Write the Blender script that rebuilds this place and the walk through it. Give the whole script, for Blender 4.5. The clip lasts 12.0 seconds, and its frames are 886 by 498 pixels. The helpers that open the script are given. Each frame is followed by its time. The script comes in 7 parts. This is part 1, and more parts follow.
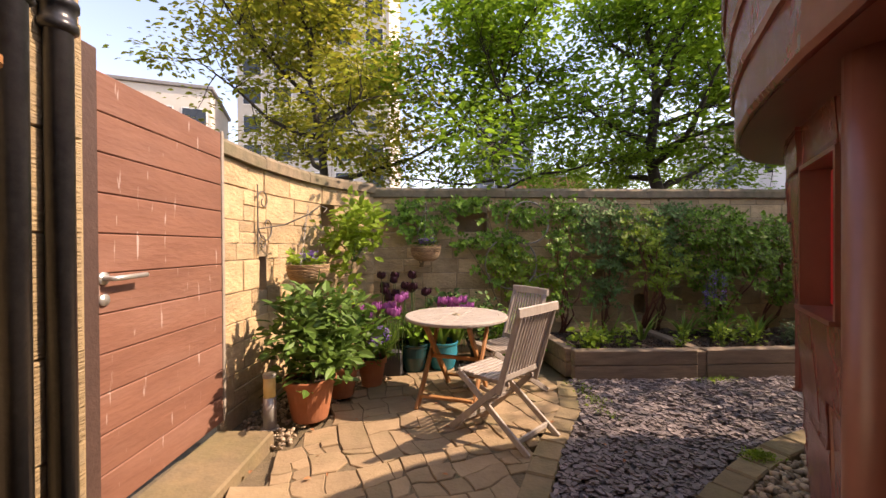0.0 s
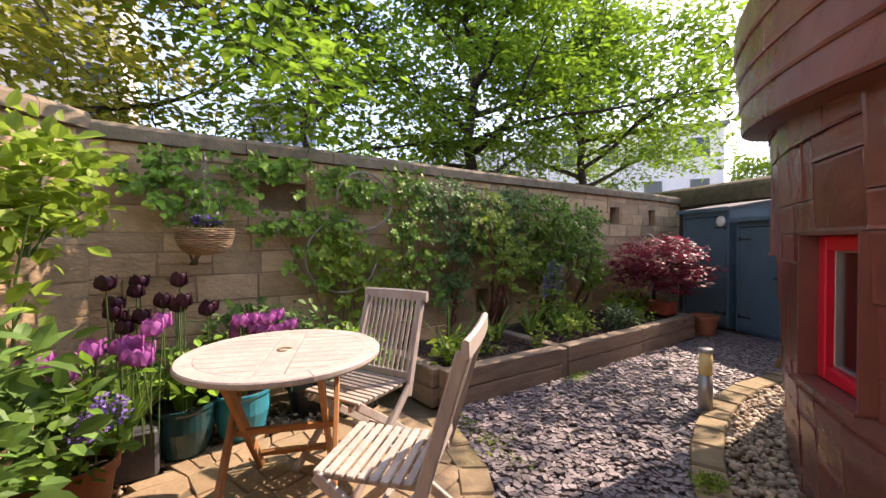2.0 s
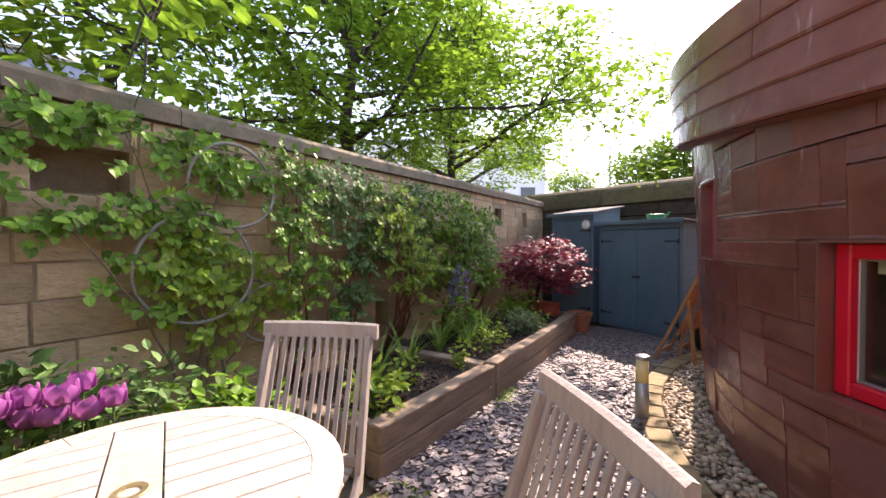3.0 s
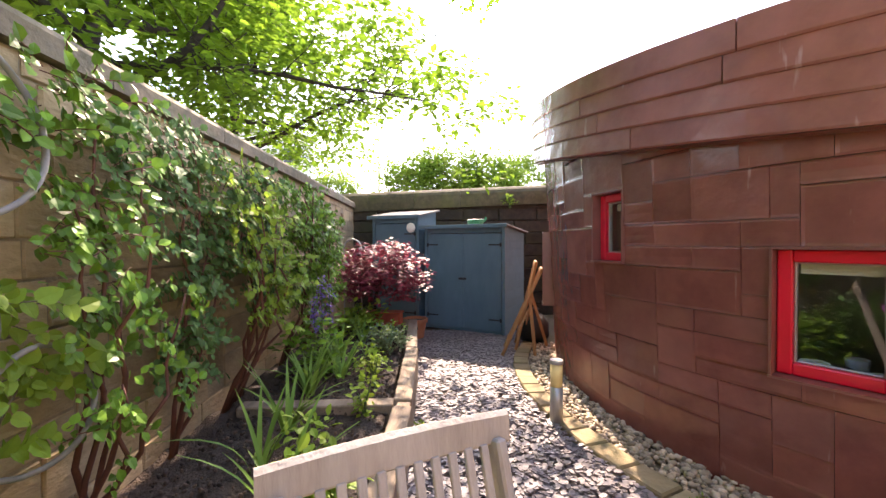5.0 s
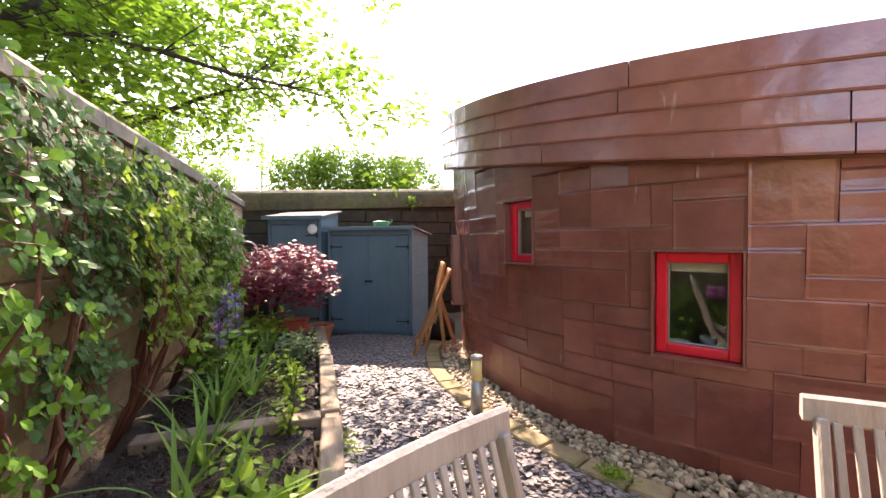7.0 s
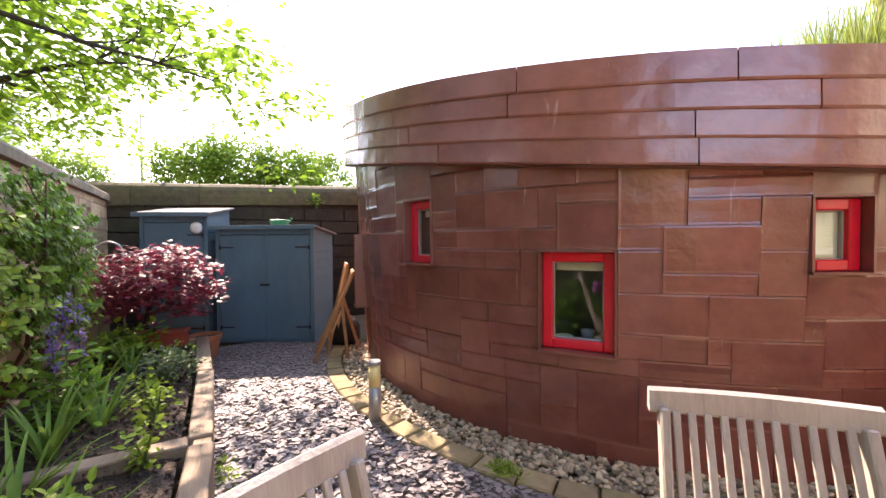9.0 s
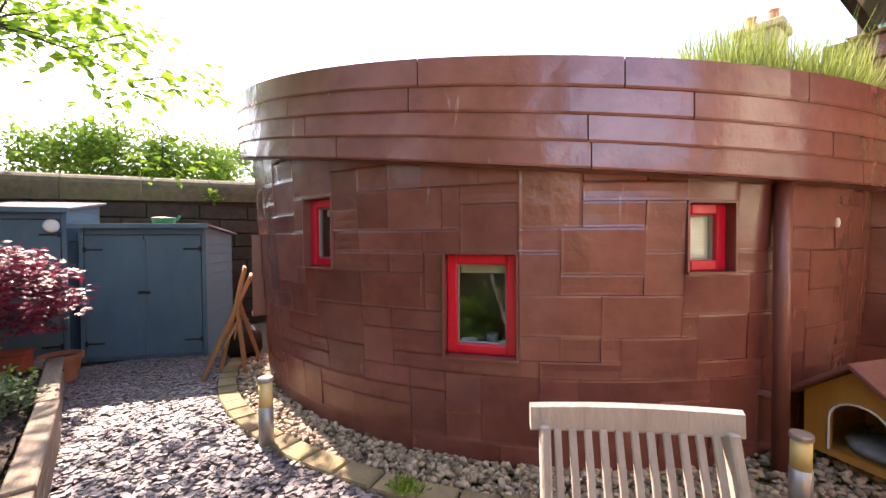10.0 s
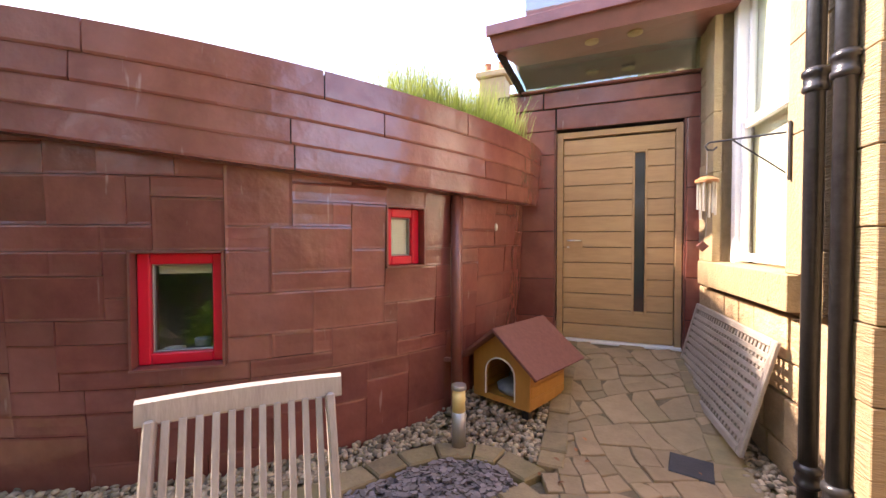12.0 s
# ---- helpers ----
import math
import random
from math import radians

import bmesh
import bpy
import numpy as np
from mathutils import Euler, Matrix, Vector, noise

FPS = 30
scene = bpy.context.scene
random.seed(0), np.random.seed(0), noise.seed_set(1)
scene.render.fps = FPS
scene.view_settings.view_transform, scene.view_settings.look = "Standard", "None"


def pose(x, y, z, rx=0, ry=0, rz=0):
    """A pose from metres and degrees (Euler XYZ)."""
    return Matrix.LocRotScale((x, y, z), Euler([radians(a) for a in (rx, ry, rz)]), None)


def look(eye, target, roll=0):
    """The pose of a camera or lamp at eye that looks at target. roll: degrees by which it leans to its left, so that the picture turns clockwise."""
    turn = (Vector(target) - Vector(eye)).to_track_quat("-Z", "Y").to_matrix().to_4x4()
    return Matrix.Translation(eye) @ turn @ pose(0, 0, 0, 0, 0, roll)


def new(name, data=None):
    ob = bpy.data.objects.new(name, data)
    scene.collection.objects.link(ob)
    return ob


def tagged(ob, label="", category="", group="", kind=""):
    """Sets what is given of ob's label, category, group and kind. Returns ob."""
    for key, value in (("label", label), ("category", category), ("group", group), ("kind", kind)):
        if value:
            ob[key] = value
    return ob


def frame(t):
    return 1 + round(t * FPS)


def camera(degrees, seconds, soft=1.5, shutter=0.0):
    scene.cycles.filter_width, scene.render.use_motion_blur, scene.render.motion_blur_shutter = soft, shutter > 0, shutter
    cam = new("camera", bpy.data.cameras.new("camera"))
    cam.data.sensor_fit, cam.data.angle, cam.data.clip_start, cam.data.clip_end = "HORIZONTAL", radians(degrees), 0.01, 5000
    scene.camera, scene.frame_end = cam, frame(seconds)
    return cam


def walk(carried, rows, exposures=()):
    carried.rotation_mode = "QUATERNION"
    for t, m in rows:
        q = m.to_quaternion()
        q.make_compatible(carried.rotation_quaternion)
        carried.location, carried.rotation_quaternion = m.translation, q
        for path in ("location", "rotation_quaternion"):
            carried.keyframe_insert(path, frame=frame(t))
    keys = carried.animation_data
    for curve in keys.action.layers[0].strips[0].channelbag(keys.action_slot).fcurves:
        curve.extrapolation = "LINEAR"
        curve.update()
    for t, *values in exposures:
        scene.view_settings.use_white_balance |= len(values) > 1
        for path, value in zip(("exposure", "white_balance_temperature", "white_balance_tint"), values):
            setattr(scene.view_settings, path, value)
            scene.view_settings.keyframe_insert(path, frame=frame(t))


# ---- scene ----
cam = camera(97.2, 12.0)
METRES, EYE, TILT, LEAN, TURN = 5.0, 1.36, 0.0, 0.0, 0.0
ROWS = [
    (0.0, -0.006, 0.0, 0.0, -0.0, -0.38, 0.32),
    (0.5, -0.0166, 0.0476, -0.0054, -5.27, -0.49, 0.32),
    (1.0, -0.0306, 0.117, -0.0114, -12.54, -0.65, 0.29),
    (1.5, -0.045, 0.2034, -0.0169, -21.33, -0.78, 0.29),
    (2.0, -0.0493, 0.2971, -0.019, -31.53, -0.96, 0.26),
    (2.5, -0.0461, 0.3987, -0.0144, -42.72, -1.03, 0.1),
    (3.0, -0.0393, 0.4898, -0.0124, -54.01, -1.12, 0.17),
    (3.5, -0.0319, 0.5751, -0.0107, -64.93, -1.17, -0.01),
    (5.5, 0.0226, 0.7732, -0.0052, -94.52, -0.95, 0.37),
    (6.0, 0.0184, 0.7896, -0.004, -98.79, -0.95, 0.37),
    (6.5, 0.0152, 0.7985, -0.0025, -102.26, -0.98, 0.36),
    (8.5, 0.0144, 0.7845, 0.0023, -113.89, -1.14, 0.41),
    (9.0, 0.0223, 0.7662, 0.0007, -117.56, -1.2, 0.42),
    (9.5, 0.0309, 0.7449, 0.0023, -122.33, -1.29, 0.45),
    (10.0, 0.0327, 0.7243, 0.0024, -128.47, -1.24, 0.38),
    (10.5, 0.023, 0.7051, -0.0001, -135.99, -1.15, 0.35),
    (11.0, -0.0035, 0.6936, -0.0003, -144.15, -1.14, 0.29),
    (11.5, -0.028, 0.6909, 0.0004, -152.02, -1.2, 0.17),
    (12.0, -0.0526, 0.6911, -0.0005, -158.72, -1.33, 0.06),
]
walk(cam, [(t, pose(0, 0, EYE, TILT, LEAN, TURN) @ pose(METRES * x, METRES * y, METRES * z, 90 + pitch, roll, yaw)) for t, x, y, z, yaw, pitch, roll in ROWS],
     [(0.0, 1.65, 8600, 28), (1.5, 1.88, 8100, 28), (2.5, 2.18, 7400, 28), (3.5, 2.55, 7400, 28), (5.5, 2.9, 7900, 24), (9.0, 2.85, 7600, 26), (12.0, 2.9, 7500, 30)])

# ---- light ----
SUN_AZ, SUN_EL = radians(2.0), radians(44.0)      # angle from +x towards +y, height
world = bpy.data.worlds.new("world")
scene.world = world
world.use_nodes = True
wn = world.node_tree
sky = wn.nodes.new("ShaderNodeTexSky")
sky.sky_type, sky.sun_disc = "NISHITA", False
sky.sun_elevation, sky.sun_rotation = SUN_EL, radians(90) - SUN_AZ
sky.air_density, sky.dust_density, sky.ozone_density = 1.0, 0.8, 1.6
wn.nodes["Background"].inputs["Strength"].default_value = 0.15
wn.links.new(sky.outputs["Color"], wn.nodes["Background"].inputs["Color"])
sun = new("sun", bpy.data.lights.new("sun", "SUN"))
sun.data.energy, sun.data.angle, sun.data.color = 2.5, radians(0.6), (1.0, 0.93, 0.82)
sun.matrix_world = look((0, 0, 0), (-math.cos(SUN_AZ) * math.cos(SUN_EL), -math.sin(SUN_AZ) * math.cos(SUN_EL), -math.sin(SUN_EL)))


# ---- materials ----
def mat(name, c1, c2=None, rough=0.7, scale=8.0, c3=None, big=1.2, bump=0.3, bump_scale=60.0, metal=0.0, each=0.0, island=0.0,
        stretch=(1, 1, 1), spec=0.5, translucent=0.0, coat=0.0, bump_dist=0.01, stain=0.5, streak=None):
    """Base colour from fine grain between c1 and c2, large stains towards c3, each piece a little lighter or darker, fine relief."""
    m = bpy.data.materials.new(name)
    m.use_nodes = True
    nt, nodes, link = m.node_tree, m.node_tree.nodes, m.node_tree.links.new
    b = nodes["Principled BSDF"]
    c2 = c2 or tuple(v * 0.75 for v in c1)
    co = nodes.new("ShaderNodeTexCoord")
    mp = nodes.new("ShaderNodeMapping")
    mp.inputs["Scale"].default_value = stretch
    geo = nodes.new("ShaderNodeNewGeometry")
    link(geo.outputs["Position"] if each == 0 and island == 0 else co.outputs["Object"], mp.inputs["Vector"])
    if each or island:
        info = nodes.new("ShaderNodeObjectInfo")
        off = nodes.new("ShaderNodeVectorMath")
        off.operation = "SCALE"
        off.inputs[0].default_value = (37.0, 17.0, 29.0)
        link(info.outputs["Random"] if each else geo.outputs["Random Per Island"], off.inputs["Scale"])
        link(off.outputs[0], mp.inputs["Location"])
    n1, n2 = nodes.new("ShaderNodeTexNoise"), nodes.new("ShaderNodeTexNoise")
    n1.inputs["Scale"].default_value, n1.inputs["Detail"].default_value, n1.inputs["Roughness"].default_value = scale, 5.0, 0.65
    n2.inputs["Scale"].default_value, n2.inputs["Detail"].default_value = big, 4.0
    link(mp.outputs[0], n1.inputs["Vector"]), link(mp.outputs[0], n2.inputs["Vector"])
    r1 = nodes.new("ShaderNodeMapRange")
    r1.inputs["From Min"].default_value, r1.inputs["From Max"].default_value = 0.32, 0.68
    link(n1.outputs["Fac"], r1.inputs["Value"])
    mix = nodes.new("ShaderNodeMix")
    mix.data_type = "RGBA"
    link(r1.outputs[0], mix.inputs["Factor"])
    mix.inputs["A"].default_value, mix.inputs["B"].default_value = (*c1, 1), (*c2, 1)
    out = mix.outputs["Result"]
    if c3:
        r2 = nodes.new("ShaderNodeMapRange")
        r2.inputs["From Min"].default_value, r2.inputs["From Max"].default_value, r2.inputs["To Max"].default_value = 0.48, 0.72, stain
        link(n2.outputs["Fac"], r2.inputs["Value"])
        mx = nodes.new("ShaderNodeMix")
        mx.data_type = "RGBA"
        link(r2.outputs[0], mx.inputs["Factor"]), link(out, mx.inputs["A"])
        mx.inputs["B"].default_value = (*c3, 1)
        out = mx.outputs["Result"]
    if each or island:
        vr = nodes.new("ShaderNodeMapRange")
        vr.inputs["To Min"].default_value, vr.inputs["To Max"].default_value = 1 - (each or island), 1 + (each or island)
        link(info.outputs["Random"] if each else geo.outputs["Random Per Island"], vr.inputs["Value"])
        hs = nodes.new("ShaderNodeHueSaturation")
        link(vr.outputs[0], hs.inputs["Value"]), link(out, hs.inputs["Color"])
        out = hs.outputs["Color"]
    if streak:
        sm = nodes.new("ShaderNodeMapping")
        sm.inputs["Scale"].default_value = streak[0]
        link(geo.outputs["Position"], sm.inputs["Vector"])
        sn = nodes.new("ShaderNodeTexNoise")
        sn.inputs["Scale"].default_value, sn.inputs["Detail"].default_value = 1.0, 3.0
        link(sm.outputs[0], sn.inputs["Vector"])
        sr = nodes.new("ShaderNodeMapRange")
        sr.inputs["From Min"].default_value, sr.inputs["From Max"].default_value, sr.inputs["To Max"].default_value = streak[1], streak[1] + 0.05, streak[3]
        link(sn.outputs["Fac"], sr.inputs["Value"])
        sx = nodes.new("ShaderNodeMix")
        sx.data_type = "RGBA"
        link(sr.outputs[0], sx.inputs["Factor"]), link(out, sx.inputs["A"])
        sx.inputs["B"].default_value = (*streak[2], 1)
        out = sx.outputs["Result"]
    link(out, b.inputs["Base Color"])
    b.inputs["Roughness"].default_value, b.inputs["Metallic"].default_value = rough, metal
    b.inputs["Specular IOR Level"].default_value = spec
    b.inputs["Coat Weight"].default_value = coat
    if bump:
        nb = nodes.new("ShaderNodeTexNoise")
        nb.inputs["Scale"].default_value, nb.inputs["Detail"].default_value = bump_scale, 4.0
        link(mp.outputs[0], nb.inputs["Vector"])
        bp = nodes.new("ShaderNodeBump")
        bp.inputs["Strength"].default_value, bp.inputs["Distance"].default_value = bump, bump_dist
        link(nb.outputs["Fac"], bp.inputs["Height"]), link(bp.outputs[0], b.inputs["Normal"])
    if translucent:
        tr = nodes.new("ShaderNodeBsdfTranslucent")
        ms = nodes.new("ShaderNodeMixShader")
        ms.inputs[0].default_value = translucent
        link(out, tr.inputs["Color"])
        link(b.outputs[0], ms.inputs[1]), link(tr.outputs[0], ms.inputs[2])
        link(ms.outputs[0], nodes["Material Output"].inputs["Surface"])
    return m


def glass(name, tint=(0.9, 0.95, 0.93), rough=0.02, facing=0.06):
    """Clear pane whose mirror share rises from `facing` towards a grazing view."""
    m = bpy.data.materials.new(name)
    m.use_nodes = True
    nodes, link = m.node_tree.nodes, m.node_tree.links.new
    tr, gl, mx, lw, pw, ad = (nodes.new(k) for k in ("ShaderNodeBsdfTransparent", "ShaderNodeBsdfGlossy", "ShaderNodeMixShader", "ShaderNodeLayerWeight", "ShaderNodeMath", "ShaderNodeMath"))
    tr.inputs[0].default_value = (*tint, 1)
    gl.inputs["Roughness"].default_value = rough
    lw.inputs["Blend"].default_value = 0.5
    pw.operation, ad.operation = "POWER", "MULTIPLY_ADD"
    pw.inputs[1].default_value, ad.inputs[1].default_value, ad.inputs[2].default_value = 5.0, 0.9 - facing, facing
    link(lw.outputs["Facing"], pw.inputs[0]), link(pw.outputs[0], ad.inputs[0]), link(ad.outputs[0], mx.inputs[0])
    link(tr.outputs[0], mx.inputs[1]), link(gl.outputs[0], mx.inputs[2])
    link(mx.outputs[0], nodes["Material Output"].inputs["Surface"])
    return m


M_STONE = mat("sandstone", (0.55, 0.39, 0.22), (0.40, 0.28, 0.155), 0.9, 7, (0.28, 0.21, 0.125), 2.0, 0.7, 22, each=0.2, stretch=(1, 1, 1.8), bump_dist=0.018, stain=0.75)
M_MORTAR = mat("mortar", (0.40, 0.30, 0.19), (0.30, 0.225, 0.14), 0.95, 20, (0.12, 0.10, 0.08), 2.0, 0.7, 60)
M_COPE = mat("coping_stone", (0.25, 0.19, 0.12), (0.14, 0.11, 0.075), 0.9, 10, (0.10, 0.11, 0.05), 2.5, 0.5, 50, each=0.1)
M_ASHLAR = mat("tooled_ashlar", (0.37, 0.27, 0.145), (0.26, 0.19, 0.10), 0.85, 6, (0.28, 0.22, 0.14), 1.8, 1.0, 14, each=0.14, stretch=(1, 1, 9), bump_dist=0.012, stain=0.7)
M_ASHLAR_S = mat("smooth_ashlar", (0.38, 0.28, 0.15), (0.30, 0.22, 0.12), 0.85, 7, (0.28, 0.23, 0.13), 2.4, 0.5, 50, bump_dist=0.015, stain=0.7)
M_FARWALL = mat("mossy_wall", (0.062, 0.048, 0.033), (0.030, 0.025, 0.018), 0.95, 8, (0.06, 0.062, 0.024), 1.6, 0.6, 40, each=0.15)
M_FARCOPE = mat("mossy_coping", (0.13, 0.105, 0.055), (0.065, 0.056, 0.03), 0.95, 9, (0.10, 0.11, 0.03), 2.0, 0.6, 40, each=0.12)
M_LEAF_M = mat("mid_leaf", (0.13, 0.235, 0.045), (0.065, 0.14, 0.03), 0.5, 4, translucent=0.25, bump=0, spec=0.3, island=0.35)
M_LEAF_T = mat("tree_leaf_deep", (0.165, 0.275, 0.030), (0.095, 0.18, 0.022), 0.6, 3, translucent=0.42, bump=0, spec=0.22, island=0.35)
# lighter c3 blotches paint in mottled sheen; the pale streaks are drips and scratches
M_CLAD = mat("brown_metal_cladding", (0.232, 0.072, 0.056), (0.160, 0.047, 0.037), 0.25, 4, (0.30, 0.12, 0.095), 1.6, 0.32, 5, metal=0.0, each=0.12, spec=0.8, bump_dist=0.04, streak=((14, 14, 2.6), 0.70, (0.46, 0.33, 0.30), 0.4))
M_CLAD_D = mat("brown_metal_plain", (0.235, 0.083, 0.063), (0.175, 0.061, 0.047), 0.34, 5, (0.12, 0.06, 0.05), 1.0, 0.08, 9, metal=0.0, spec=0.6)
M_DARK = mat("dark_gap", (0.02, 0.012, 0.010), None, 0.9, bump=0)
M_RED = mat("red_paint", (0.74, 0.012, 0.036), (0.66, 0.010, 0.030), 0.30, 4, bump=0.05, bump_scale=30)
M_WHITE = mat("white_paint", (0.80, 0.80, 0.77), (0.74, 0.74, 0.71), 0.4, 5, bump=0.05)
M_GATE = mat("brown_gate_paint", (0.235, 0.105, 0.068), (0.185, 0.080, 0.052), 0.62, 6, (0.28, 0.15, 0.11), 2.2, 0.35, 30, each=0.07, stretch=(1, 0.4, 1.6), streak=((30, 30, 4.0), 0.66, (0.55, 0.46, 0.42), 0.7))
M_GATE_D = mat("dark_gate_frame", (0.075, 0.040, 0.030), None, 0.7, 9)
M_BLACK = mat("black_iron_paint", (0.012, 0.012, 0.014), (0.03, 0.03, 0.032), 0.30, 30, (0.035, 0.032, 0.03), 3.0, 0.15, 40)
M_OAK = mat("oak_door", (0.44, 0.275, 0.135), (0.36, 0.22, 0.105), 0.55, 7, (0.50, 0.34, 0.17), 1.5, 0.15, 40, each=0.07, stretch=(1, 1, 7))
M_PATH = mat("paving_stone", (0.34, 0.24, 0.14), (0.26, 0.182, 0.105), 0.85, 7, (0.19, 0.16, 0.08), 1.8, 0.5, 40, each=0.12, stain=0.6)
M_SETT = mat("sett", (0.30, 0.22, 0.12), (0.21, 0.155, 0.09), 0.88, 9, (0.16, 0.16, 0.05), 1.6, 0.5, 40, each=0.16)
M_EARTH = mat("joint_earth", (0.17, 0.125, 0.075), (0.11, 0.085, 0.048), 0.95, 14, (0.09, 0.09, 0.035), 2.0, 0.8, 60)
M_SOIL = mat("dark_soil", (0.055, 0.036, 0.025), (0.024, 0.016, 0.012), 0.95, 30, (0.12, 0.075, 0.05), 3.0, 1.0, 70, bump_dist=0.03)
M_SLATE = mat("slate_chips", (0.23, 0.192, 0.188), (0.16, 0.134, 0.134), 0.6, 10, bump=0.2, island=0.32)
M_PEBBLE = mat("pebbles", (0.40, 0.31, 0.215), (0.27, 0.205, 0.14), 0.6, 10, bump=0.1, island=0.6)
M_SLEEPER = mat("weathered_sleeper", (0.31, 0.23, 0.155), (0.19, 0.135, 0.092), 0.85, 9, (0.13, 0.095, 0.07), 1.5, 0.6, 30, each=0.12, stretch=(0.35, 2, 2))
M_TEAK = mat("weathered_teak", (0.47, 0.36, 0.25), (0.38, 0.28, 0.185), 0.7, 12, (0.50, 0.42, 0.32), 2.0, 0.3, 40, each=0.06, stretch=(3, 3, 0.6))
M_TEAK_G = mat("silvered_teak", (0.42, 0.365, 0.315), (0.32, 0.275, 0.235), 0.72, 12, (0.50, 0.465, 0.415), 2.0, 0.3, 40, each=0.06, stretch=(3, 3, 0.6))
M_TEAK_R = mat("orange_teak", (0.42, 0.20, 0.075), (0.32, 0.14, 0.05), 0.6, 12, bump=0.2, each=0.08, stretch=(3, 3, 0.6))
M_SHED = mat("blue_shed_paint", (0.088, 0.158, 0.198), (0.069, 0.130, 0.166), 0.6, 6, (0.12, 0.19, 0.225), 1.5, 0.3, 30, each=0.05, stretch=(1, 1, 0.4))
M_FELT = mat("roof_felt", (0.20, 0.20, 0.20), (0.13, 0.13, 0.13), 0.95, 20, (0.24, 0.22, 0.18), 2.0, 0.8, 120)
M_TERRA = mat("terracotta", (0.42, 0.155, 0.070), (0.34, 0.12, 0.055), 0.8, 7, (0.46, 0.23, 0.13), 3.0, 0.2, 50)
M_STEEL = mat("brushed_steel", (0.45, 0.43, 0.40), (0.36, 0.34, 0.31), 0.36, 12, metal=0.5, bump=0.1, stretch=(4, 4, 0.3))
M_DIFF = mat("lamp_diffuser", (0.85, 0.68, 0.30), (0.78, 0.61, 0.26), 0.45, 6, bump=0.02)
M_KENNEL = mat("kennel_pine", (0.52, 0.25, 0.055), (0.44, 0.20, 0.042), 0.5, 8, bump=0.15, each=0.06, stretch=(3, 3, 0.5))
M_KROOF = mat("kennel_roof_felt", (0.22, 0.085, 0.066), (0.17, 0.065, 0.050), 0.9, 30, bump=0.4, bump_scale=150)
M_BARK = mat("tree_bark", (0.055, 0.042, 0.032), (0.03, 0.023, 0.018), 0.95, 14, bump=0.8, bump_scale=30, bump_dist=0.02)
M_STEM = mat("red_brown_stem", (0.17, 0.055, 0.03), (0.11, 0.035, 0.02), 0.7, 14)
M_STEM_G = mat("green_stem", (0.08, 0.14, 0.035), None, 0.6, 14)
M_IVORY_STEM = mat("grey_vine_stem", (0.22, 0.17, 0.11), None, 0.85, 14)
M_LEAF_A = mat("tree_leaf", (0.23, 0.38, 0.036), (0.12, 0.24, 0.022), 0.5, 3, translucent=0.58, bump=0, spec=0.22, island=0.35)
M_LEAF_Y = mat("tree_leaf_bronze", (0.36, 0.31, 0.045), (0.22, 0.29, 0.03), 0.5, 3, translucent=0.58, bump=0, spec=0.22, island=0.4)
M_LEAF_V = mat("climber_leaf", (0.20, 0.37, 0.042), (0.085, 0.19, 0.026), 0.42, 4, translucent=0.35, bump=0, spec=0.22, island=0.55)
M_LEAF_D = mat("dark_leaf", (0.13, 0.235, 0.065), (0.075, 0.155, 0.045), 0.6, 4, translucent=0.2, bump=0, spec=0.22, island=0.35)
M_LEAF_L = mat("lime_leaf", (0.30, 0.43, 0.055), (0.19, 0.31, 0.04), 0.5, 4, translucent=0.45, bump=0, spec=0.22, island=0.3)
M_LEAF_G = mat("grey_green_leaf", (0.16, 0.23, 0.12), (0.11, 0.17, 0.08), 0.5, 4, translucent=0.3, bump=0, spec=0.22, island=0.3)
M_BLADE = mat("blade_leaf", (0.22, 0.36, 0.065), (0.12, 0.235, 0.045), 0.5, 4, translucent=0.35, bump=0, spec=0.22, island=0.3)
M_MAPLE = mat("maple_leaf", (0.37, 0.045, 0.080), (0.14, 0.020, 0.048), 0.45, 4, translucent=0.35, bump=0, island=0.5)
M_GRASS = mat("roof_grass", (0.34, 0.40, 0.09), (0.20, 0.29, 0.05), 0.6, 4, translucent=0.45, bump=0, island=0.35)
M_PINK = mat("tulip_pink", (0.52, 0.17, 0.46), (0.40, 0.10, 0.36), 0.45, 20, translucent=0.35, bump=0, island=0.2)
M_PURPLE = mat("tulip_black", (0.050, 0.006, 0.022), (0.028, 0.004, 0.014), 0.4, 20, translucent=0.15, bump=0, island=0.3)
M_VIOLET = mat("violet_flower", (0.28, 0.17, 0.52), (0.20, 0.11, 0.42), 0.5, 20, translucent=0.3, bump=0, island=0.3)
M_WICKER = mat("wicker", (0.42, 0.28, 0.15), (0.19, 0.11, 0.055), 0.8, 26, (0.55, 0.41, 0.25), 7, 0.3, 60, each=0.3)
M_TURQ = mat("turquoise_glaze", (0.02, 0.24, 0.30), (0.016, 0.19, 0.25), 0.2, 5, bump=0.05)
M_TEALPOT = mat("dark_teal_glaze", (0.012, 0.06, 0.065), (0.010, 0.045, 0.05), 0.2, 5, bump=0.05)
M_GREYPOT = mat("grey_planter", (0.06, 0.06, 0.065), None, 0.6, 8)
M_PLAST = mat("dark_plastic", (0.015, 0.015, 0.017), None, 0.4, 8)
M_REDPLAS = mat("red_plastic_trough", (0.35, 0.06, 0.03), None, 0.5, 8)
M_GREENP = mat("green_plastic", (0.01, 0.24, 0.11), None, 0.4, 8)
M_RENDER = mat("pale_render", (0.62, 0.57, 0.50), (0.56, 0.51, 0.44), 0.9, 2, (0.50, 0.46, 0.40), 0.2, 0.1, 5)
M_RENDER_W = mat("white_render", (0.78, 0.76, 0.74), (0.72, 0.70, 0.68), 0.9, 2, bump=0.1)
